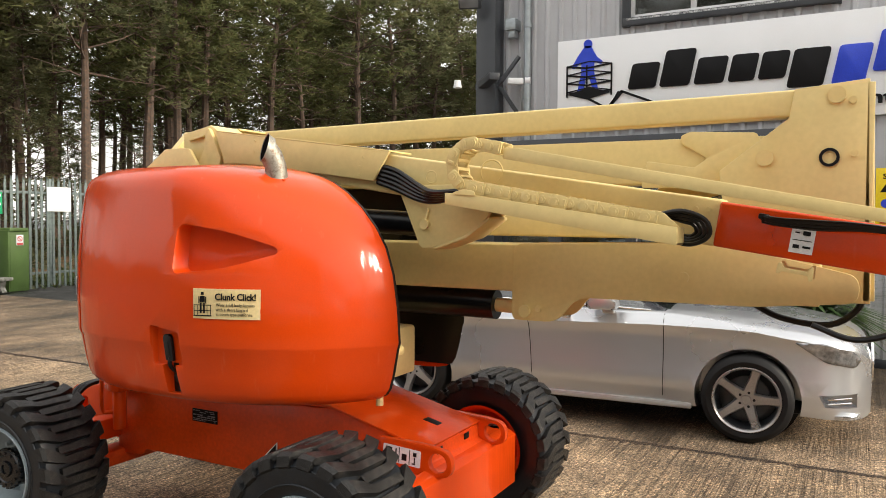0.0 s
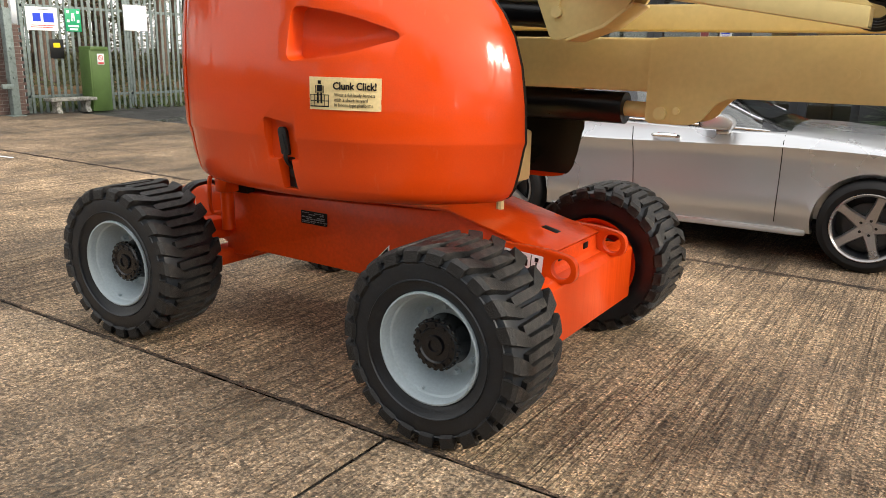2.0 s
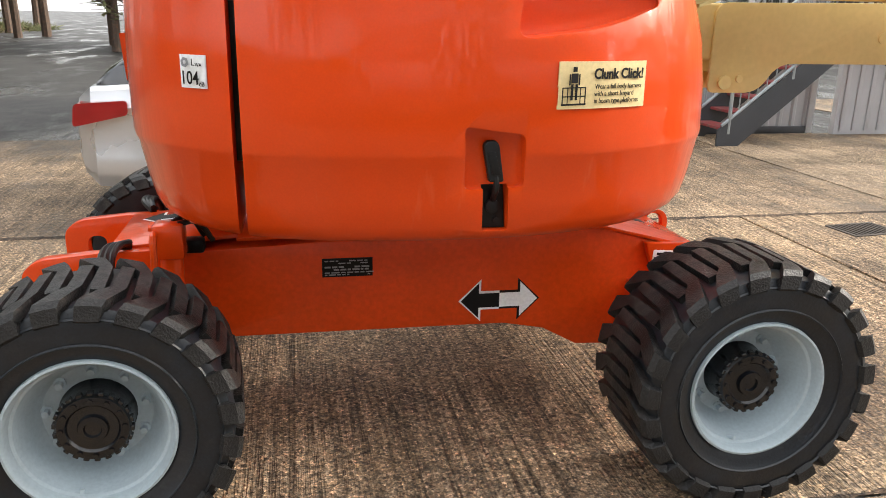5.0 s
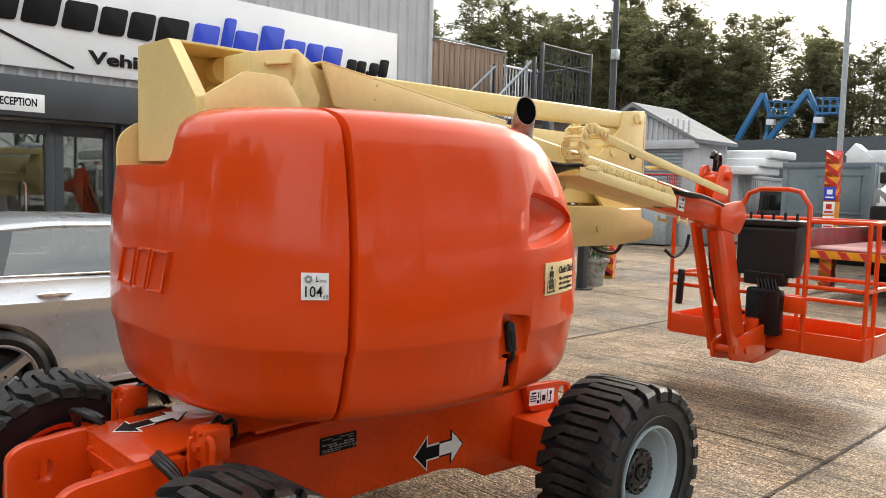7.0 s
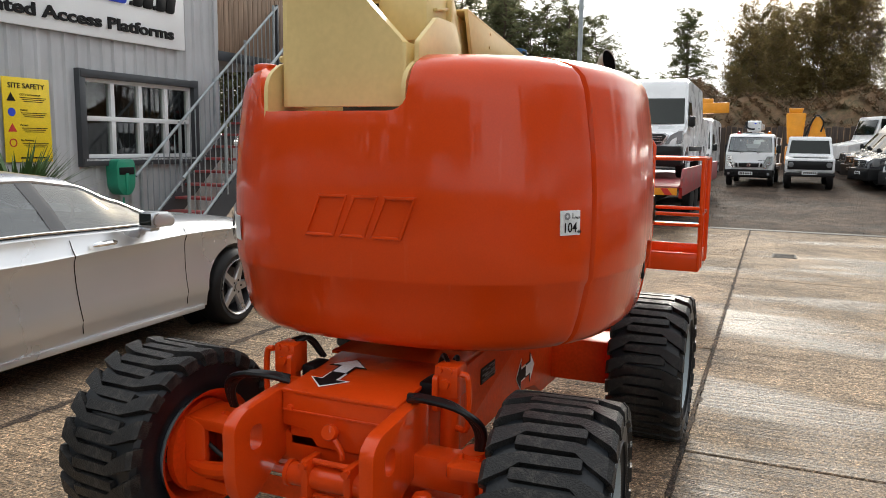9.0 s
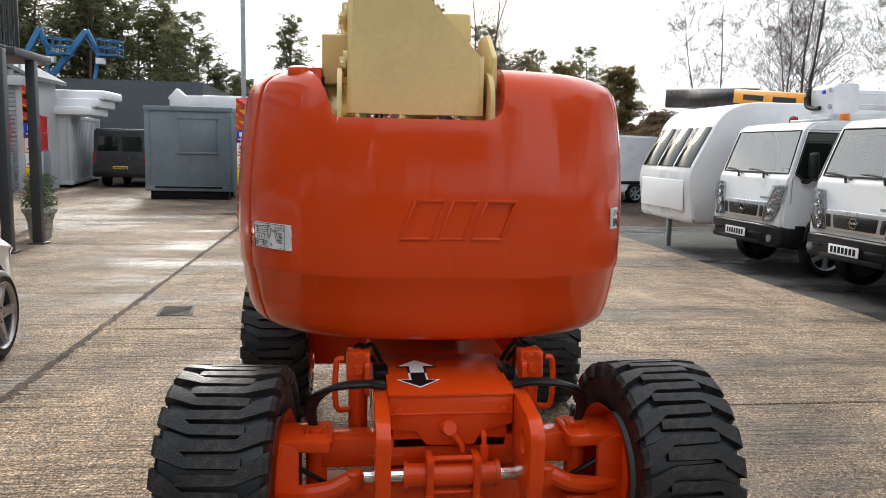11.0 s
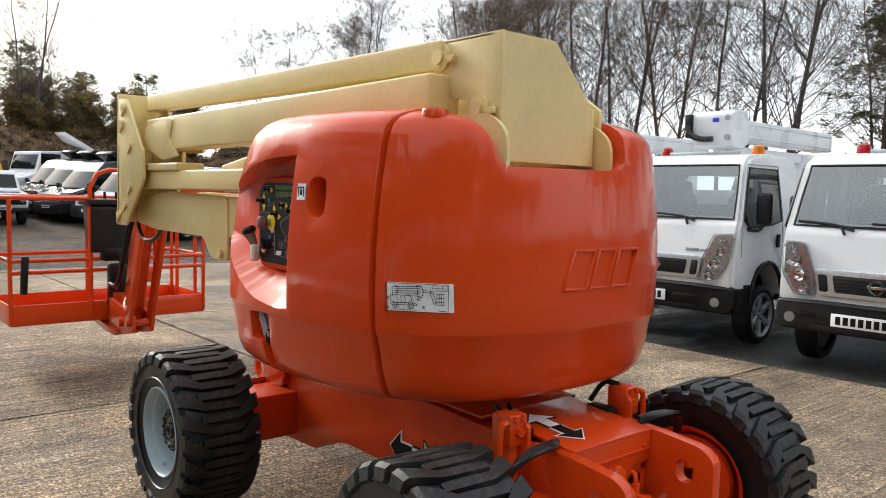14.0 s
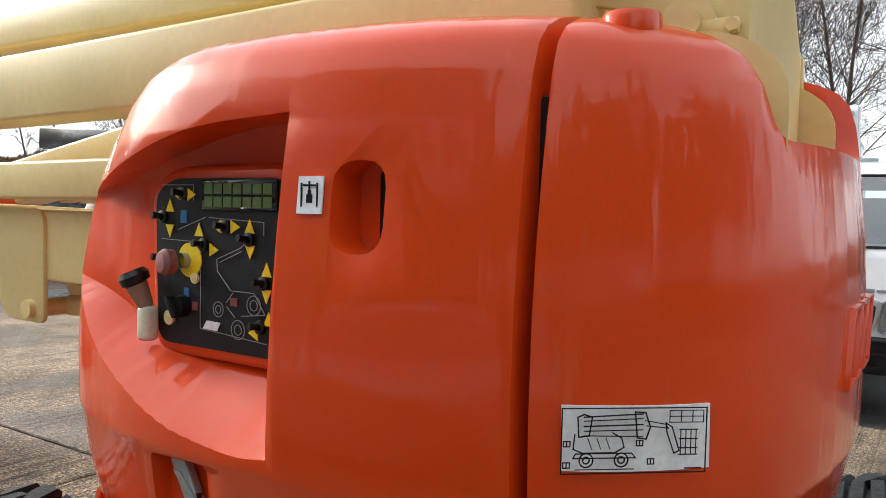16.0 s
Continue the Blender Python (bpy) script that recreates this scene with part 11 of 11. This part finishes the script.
notice("entrance_notice", 6.3, 7.02, 1.78, 2.28, "sticker", "white entrance notice on the palisade fence", [("blue", [(-0.12, 0.03, 0.18, 0.18), (0.15, 0.03, 0.24, 0.2)]), ("red", [(0.0, -0.14, 0.55, 0.015), (-0.02, -0.18, 0.5, 0.015)]), ("ink_grey", [(0, 0.2, 0.35, 0.02)])])
notice("assembly_sign", 7.2, 7.58, 1.78, 2.28, "green", "green assembly point sign with white symbols", [("sticker", [(-0.12, 0.18, 0.06, 0.06), (0.12, 0.18, 0.06, 0.06), (-0.12, -0.02, 0.06, 0.06), (0.12, -0.02, 0.06, 0.06), (0.0, 0.1, 0.07, 0.1), (-0.03, 0.04, 0.03, 0.12), (0.03, 0.04, 0.03, 0.12), (0, -0.13, 0.26, 0.04), (0, -0.2, 0.2, 0.04)])])
notice("pale_board", 8.7, 9.35, 1.85, 2.45, "white_sign", "blank white board behind the palisade fence", [])
notice("meter_box", 6.78, 7.1, 1.18, 1.6, "plastic", "black post box with a yellow label on the fence", [("yellow", [(0.0, 0.08, 0.16, 0.1)])], "box")
bench = thing("stone_bench", "low weathered stone bench on shaped legs", "bench", (-14.2, 6.9, 0))
bm = bm_new()
box(bm, (0, 0, 0.3), (0.34, 1.1, 0.07), 0.015)
part("seat", bm, M["stone"], bench)
for y in (-0.35, 0.35):
    bm = bm_new()
    prism(bm, rounded([(-0.16, 0.0), (0.16, 0.0), (0.08, 0.12), (0.14, 0.27), (-0.14, 0.27), (-0.08, 0.12)], 0.03), "y", y - 0.06, y + 0.06, 0.01)
    part("leg", bm, M["stone"], bench)
esb = thing("estate_sign", "tall white estate sign board on two posts", "sign", (-15.3, 6.1, 0))
bm = bm_new()
box(bm, (0, 0, 4.5), (0.06, 1.0, 2.5), 0.01)
part("board", bm, M["white_sign"], esb)
bars((0.031, 0, 4.5), (0, 1, 0), (0, 0, 1), [(0.0, 0.1, 0.6, 0.08), (0.0, -0.15, 0.55, 0.14), (0, -0.35, 0.7, 0.03), (0, -0.6, 0.8, 0.05), (0, -0.8, 0.7, 0.03), (0, -1.0, 0.66, 0.1)], M["ink_grey"], esb, "printed_line", 0.002)
bars((0.031, 0, 4.5), (0, 1, 0), (0, 0, 1), [(0, 0.75, 0.3, 0.5)], M["green_cab"], esb, "printed_mark", 0.002)
for y in (-0.3, 0.35):
    bm = bm_new()
    box(bm, (-0.07, y, 2.9), (0.1, 0.14, 5.8), 0.01)
    part("post", bm, M["white_sign"], esb)
road = thing("road", "grey asphalt road beyond the gate with pale markings", "road", kind="structure")
bm = bm_new()
box(bm, (-20.5, 10, -0.01), (9.0, 120, 0.02))
part("carriageway", bm, M["asphalt"], road)
for k in range(8):
    bm = bm_new()
    box(bm, (-20.3, -30 + 9 * k, 0.004), (0.12, 3.5, 0.008))
    part("marking", bm, M["white_sign"], road)


bm = bm_new()
box(bm, (-8.40, 2.18, 0.0015), (0.79, 0.05, 0.003), rot=(0, 0, 6))
single("paint_mark", bm, M["white_sign"], "worn white paint mark on the concrete", "marking", "structure")

# ---- trees ----
def limb(bm, p, d, length, r, rng, depth, tips, droop=0.0, n=5, wob=0.18, kids=3, spread=0.7, up_=0.15):
    """A tapered, bent limb with its own side limbs; tips gathers the ends."""
    pts, rad = [p.copy()], [r]
    steps = 4
    for i in range(steps):
        d = (d + Vector((rng.uniform(-wob, wob), rng.uniform(-wob, wob), rng.uniform(-wob, wob) + up_ * 0.3 - droop * 0.1))).normalized()
        p = p + d * (length / steps)
        pts.append(p.copy())
        rad.append(r * (1 - 0.8 * (i + 1) / steps))
    rings, u = [], None
    for i, q in enumerate(pts):
        dd = (pts[min(i + 1, steps)] - pts[max(i - 1, 0)]).normalized()
        u = dd.orthogonal().normalized() if u is None else (u - dd * u.dot(dd)).normalized()
        w = dd.cross(u)
        rings.append([q + (u * math.cos(6.2832 * k / n) + w * math.sin(6.2832 * k / n)) * max(rad[i], 0.004) for k in range(n)])
    quad_faces(bm, rings, True, False)
    if depth > 0:
        for k in range(kids):
            i = rng.randint(1, steps)
            a = rng.uniform(0, 6.2832)
            dd = (pts[i] - pts[i - 1]).normalized()
            q = dd.orthogonal().normalized()
            side = (Matrix.Rotation(a, 3, dd) @ q)
            nd = (dd * (1 - spread * 0.5) + side * spread + Vector((0, 0, up_))).normalized()
            limb(bm, pts[i], nd, length * rng.uniform(0.45, 0.68), max(rad[i] * 0.7, 0.006), rng, depth - 1, tips, droop, max(3, n - 1), wob, kids, spread, up_)
    else:
        tips.extend(pts[2:])


def tuft(bm, c, size, rng, blades, flat=0.6):
    """A clump of narrow leaf blades round c."""
    for k in range(blades):
        a, e = rng.uniform(0, 6.2832), rng.uniform(-0.35, 1.1)
        d = Vector((math.cos(a) * math.cos(e), math.sin(a) * math.cos(e), math.sin(e) * flat))
        o = c + Vector((rng.uniform(-1, 1), rng.uniform(-1, 1), rng.uniform(-0.6, 0.6))) * size * 0.5
        s = d.cross(Vector((rng.uniform(-1, 1), rng.uniform(-1, 1), 1))).normalized() * size * rng.uniform(0.07, 0.15)
        v = [bm.verts.new(o - s), bm.verts.new(o + s), bm.verts.new(o + d * size * rng.uniform(0.6, 1.0))]
        bm.faces.new(v)


def pine(seed, h, crown_from, leaf, label, spread=3.0, tiers=15, tuft_size=0.36, blades=12):
    rng = random.Random(seed)
    t = thing("pine_tree", label, "tree", group="pine wood")
    bm = bm_new()
    pts = [Vector((0.25 * math.sin(seed + i * 0.7) * i / 6, 0.25 * math.cos(seed * 2 + i * 0.6) * i / 6, h * i / 8)) for i in range(9)]
    tube(bm, pts, lambda q: 0.2 * (1 - q * 0.85) * h / 14, 8)
    tips = []
    for k in range(tiers * 3):
        q = crown_from + (1 - crown_from) * (k + rng.random()) / (tiers * 3)
        i = min(7, int(q * 8))
        p = pts[i].lerp(pts[i + 1], q * 8 - i)
        a = rng.uniform(0, 6.2832)
        rel = (q - crown_from) / (1 - crown_from)
        L = spread * (0.35 + 0.65 * math.sin(min(1, rel * 1.5 + 0.25) * math.pi * 0.62)) * (1.05 - rel * 0.72) * rng.uniform(0.6, 1.15)
        limb(bm, p, Vector((math.cos(a), math.sin(a), rng.uniform(0.0, 0.5))), L, 0.045, rng, 1, tips, 0.2, 4, 0.2, 4, 0.8, 0.12)
    for k in range(10):
        q = rng.uniform(0.18, crown_from)
        i = min(7, int(q * 8))
        p = pts[i].lerp(pts[i + 1], q * 8 - i)
        a = rng.uniform(0, 6.2832)
        limb(bm, p, Vector((math.cos(a), math.sin(a), rng.uniform(-0.1, 0.2))), rng.uniform(0.6, 1.6), 0.025, rng, 0, [], 0.3, 3)
    part("trunk", bm, M["bark"], t)
    bm = bm_new()
    for p in tips:
        if rng.random() < 0.92:
            tuft(bm, p + Vector((rng.uniform(-.15, .15), rng.uniform(-.15, .15), rng.uniform(-.05, .2))), tuft_size * rng.uniform(0.8, 1.5), rng, blades)
    tagged(part("crown", bm, M[leaf], t, "", 0), kind="")
    return t


def bare_tree(seed, h, label, bark="birch", stems=2, leaf=None):
    rng = random.Random(seed)
    t = thing("bare_tree", label, "tree", group="bare birches")
    bm = bm_new()
    tips = []
    for s in range(stems):
        a = rng.uniform(0, 6.28)
        lean = Vector((math.cos(a) * 0.16, math.sin(a) * 0.16, 1)).normalized()
        pts = [Vector((0, 0, 0))]
        for i in range(8):
            lean = (lean + Vector((rng.uniform(-.09, .09), rng.uniform(-.09, .09), 0.05))).normalized()
            pts.append(pts[-1] + lean * h / 8)
        tube(bm, pts, lambda q: 0.0072 * h * (1 - q * 0.93), 7)
        for k in range(34):
            q = rng.uniform(0.22, 0.97)
            i = min(7, int(q * 8))
            p = pts[i].lerp(pts[i + 1], q * 8 - i)
            a = rng.uniform(0, 6.28)
            limb(bm, p, Vector((math.cos(a) * 0.75, math.sin(a) * 0.75, rng.uniform(0.4, 1.0))).normalized(), h * 0.27 * (1.15 - q * 0.75) * rng.uniform(0.7, 1.2), 0.026 * (1.2 - q), rng, 2, tips, 0.35, 4, 0.16, 4, 0.6, 0.12)
    part("trunk", bm, M[bark], t, "", 0)
    if leaf:
        bm = bm_new()
        for p in tips:
            if rng.random() < leaf[1]:
                tuft(bm, p, leaf[2], rng, leaf[3], 1.0)
        tagged(part("crown", bm, M[leaf[0]], t, "", 0))
    else:
        bm = bm_new()
        for p in tips:
            if rng.random() < 0.9:
                for k in range(4):
                    d = Vector((rng.uniform(-1, 1), rng.uniform(-1, 1), rng.uniform(-0.6, 0.7))).normalized() * rng.uniform(0.25, 0.7)
                    s = d.cross(Vector((0.3, 0.2, 1))).normalized() * rng.uniform(0.004, 0.009)
                    bm.faces.new([bm.verts.new(p - s), bm.verts.new(p + s), bm.verts.new(p + d)])
        tagged(part("twig_mass", bm, M["twig"], t, "fine bare twigs", 0), kind="stuff")
    return t


pines = [pine(3, 15.5, 0.42, "needle", "tall scots pine with a bare lower trunk"), pine(8, 17, 0.36, "needle", "tall scots pine with a bare lower trunk"), pine(21, 14, 0.45, "needle_hazed", "tall dark pine with a bare lower trunk")]
dense = [pine(31, 12.5, 0.12, "needle_hazed", "dense dark conifer at the edge of the yard", 2.9, 18, 0.4, 9), pine(44, 10.5, 0.1, "needle_hazed", "dense dark conifer at the edge of the yard", 2.6, 16, 0.4, 9)]
birches = [bare_tree(5, 12.5, "bare birch with fine twigs"), bare_tree(12, 14, "bare birch with fine twigs", "birch", 3), bare_tree(17, 11, "bare dark-stemmed tree with fine twigs", "twig", 2)]
autumn = [bare_tree(25, 11, "thinning tree with brown autumn leaves", "twig", 2, ("leaf_brown", 0.9, 0.3, 5)), bare_tree(29, 9.0, "thinning tree with olive autumn leaves", "twig", 3, ("leaf_brown", 0.9, 0.34, 6))]
rng = random.Random(77)
protos = {id(p): False for p in pines + dense + birches + autumn}


def plant(proto, x, y, s=1.0, turn=None, z=0.0):
    a = rng.uniform(0, 360) if turn is None else turn
    m = pose(x, y, z, 0, 0, a)
    if not protos[id(proto)]:
        protos[id(proto)] = True
        proto.matrix_basis = m @ Matrix.Diagonal((s, s, s, 1))
        return proto
    o = copy_thing(proto, m)
    o.scale = (s, s, s)
    return o


# wood beyond the palisade fence
for row, (x0, step) in enumerate(((-19.5, 2.6), (-23.5, 2.5), (-28.0, 2.7), (-34.0, 3.0), (-41.0, 3.2))):
    y = 7.5 - row * 5
    while y < 44 + row * 8:
        if not (row < 3 and y < 8.5 + row * 2):
            plant(pines[rng.randint(0, 2)], x0 + rng.uniform(-1.4, 1.4) + max(0, (y - 24) * 0.25), y + rng.uniform(-1, 1), rng.uniform(0.82, 1.12))
        y += step * rng.uniform(0.7, 1.3)
for k in range(10):
    plant(dense[k % 2], -9 + rng.uniform(-3, 3) + k * 1.2, 30 + rng.uniform(-2, 6), rng.uniform(1.0, 1.25))
for k in range(9):
    plant(dense[k % 2], -24 + rng.uniform(-2, 2), 1.5 + 1.5 * k, rng.uniform(0.45, 0.75))
for k in range(16):
    plant(pines[k % 3], -27 + rng.uniform(-6, 2) - (k % 3) * 3, -12 + 1.5 * k, rng.uniform(0.8, 1.05))
rs = random.Random(61)
for k in range(22):
    plant(dense[k % 2], -21 + rs.uniform(-2.5, 2.5) + 0.2 * k, 14 + 1.5 * k, rs.uniform(0.26, 0.42))
# conifers behind the sheds and the far park
tall = {id(p): h for p, h in zip(pines + dense, (15.5, 17, 14, 12.5, 10.5))}
kinds = dense + pines
for k in range(66):
    y = 42 - 0.55 * k
    goal = 16.5 if y > 32 else 10.5 + (y - 12) * 0.3 if y > 12 else 7.0 + 1.6 * max(0, y - 10)
    p = kinds[k % 5]
    plant(p, 54 + rng.uniform(-4, 6), y + rng.uniform(-0.5, 0.5), goal * rng.uniform(0.82, 1.06) / tall[id(p)])
for k in range(40):
    p = kinds[(k * 2) % 5]
    plant(p, 22 + 0.95 * k, 35 - 0.18 * k + rng.uniform(-1.5, 3.5), rng.uniform(11, 14.5) / tall[id(p)])
plant(pines[0], 49, 4.3, 0.64, 40)
plant(dense[0], 49.5, 4.1, 0.74)
plant(dense[1], 44, 2.6, 0.48)
plant(dense[1], 48, 1.2, 0.62)
for x, y, s in ((46, -1.2, 0.72), (45, -3.4, 0.78), (47, -5.8, 0.8), (44, 0.6, 0.42)):
    plant(autumn[0], x, y, s, z=1.2)
for x, y, s in ((48, -8.5, 0.7), (43.5, -2.2, 0.5), (43.5, -4.8, 0.55), (43.5, -7.4, 0.5), (43, -10, 0.55), (43, -13, 0.6), (43.5, -16, 0.6)):
    plant(autumn[1], x, y, s, z=1.2)
rt = random.Random(5)
for k in range(9):
    plant(autumn[k % 2], 47 + rt.uniform(-2.5, 5), 0.5 - 2.0 * k + rt.uniform(-0.5, 0.5), rt.uniform(0.62, 0.9) * (1.0 if k < 4 else 0.75), z=0.6)
plant(birches[1], 44, -7.5, 0.9, z=1.5)
for x, y, s in ((54, -9.5, 0.75), (49, -16, 0.62), (56, -14, 0.66)):
    plant(pines[2], x, y, s)
# birches behind the trucks, a few pines among them
for k in range(30):
    x = 36 - 1.75 * k
    if k in (3, 4, 5):
        continue
    plant(birches[k % 3], x, -20 + rng.uniform(-4, 2.0), rng.uniform(0.8, 1.1))
for x, y, s in ((26, -26, 0.8), (-1.5, -22, 0.95), (-3.5, -24, 1.0), (-13, -20, 0.9), (-15.5, -22, 1.0)):
    plant(pines[1], x, y, s)
for x, y, s in ((5.0, -19, 0.5), (-10, -19, 0.75), (-7.2, -21, 0.72), (21, -24, 0.5)):
    plant(pines[2], x, y, s)


# rough growth: bank, hedge, verge
def bank(name, label, x0, x1, y0, y1, hgt, count, m, size, seed, category, blades=6):
    rg = random.Random(seed)
    b = thing(name, label, category, kind="structure")
    bm = bm_new()
    nx, ny = 14, 44
    grid = []
    for i in range(nx + 1):
        row = []
        for j in range(ny + 1):
            u, v = i / nx, j / ny
            x, y = x0 + (x1 - x0) * u, y0 + (y1 - y0) * v
            z = hgt * math.sin(math.pi * min(1, u * 1.0)) ** 0.6 * (0.75 + 0.5 * noise.noise((x * 0.3, y * 0.3, seed)))
            row.append((x + noise.noise((y, x, 2)) * 0.3, y, max(z, -0.05) if 0 < i < nx else -0.1))
        grid.append(row)
    quad_faces(bm, grid, False)
    part("mound", bm, M["bracken"], b)
    bm = bm_new()
    for k in range(count):
        i, j = rg.uniform(0, nx - 0.01), rg.uniform(0, ny - 0.01)
        p = Vector(grid[int(i)][int(j)]).lerp(Vector(grid[int(i) + 1][int(j) + 1]), rg.random())
        tuft(bm, p + Vector((0, 0, 0.08)), size * rg.uniform(0.6, 1.5), rg, blades, 1.0)
    tagged(part("growth", bm, M[m], b, "", 0), kind="stuff")
    return b


bank("bracken_bank", "rough bank of dead brown bracken behind the far fence", 33.0, 47, -28, 6.5, 4.7, 9500, "bracken", 0.26, 3, "bank", 7)
bank("undergrowth", "rough dark undergrowth below the bare trees", -16, 34, -18, -15.5, 1.2, 1800, "bracken", 0.6, 5, "undergrowth")
bank("wood_floor", "brown bracken and brambles under the pines", -46, -17.2, 8.5, 60, 0.9, 4200, "needle_hazed", 0.5, 6, "undergrowth")
bank("roadside_hedge", "brown bracken and low scrub beyond the road", -40, -25.2, -40, 9, 1.8, 2200, "bracken", 0.7, 9, "undergrowth")
rg = random.Random(9)
bm = bm_new()
for k in range(2600):
    tuft(bm, Vector((rg.uniform(-17.2, -14.75), rg.uniform(6.3, 26), 0.0)), rg.uniform(0.1, 0.3), rg, 4, 1.4)
for k in range(260):
    tuft(bm, Vector((rg.uniform(-14.6, -14.3), rg.uniform(8.0, 22), 0.0)), rg.uniform(0.06, 0.16), rg, 4, 1.4)
tagged(part("verge_grass", bm, M["grass"], None, "", 0), "rough green grass along the foot of the fence", "grass", kind="stuff")
rg = random.Random(10)
bm = bm_new()
for k in range(420):
    a, q, z = rg.uniform(0, 6.28), rg.random() ** 0.5 * 0.27, rg.uniform(0.0, 0.55)
    tuft(bm, Vector((q * math.cos(a) * (1 - 0.5 * z), q * math.sin(a) * (1 - 0.5 * z), 0.5 + z)), 0.09, rg, 5, 1.0)
tagged(part("shrub", bm, M["palm"], pot, "small leafy shrub", 0))
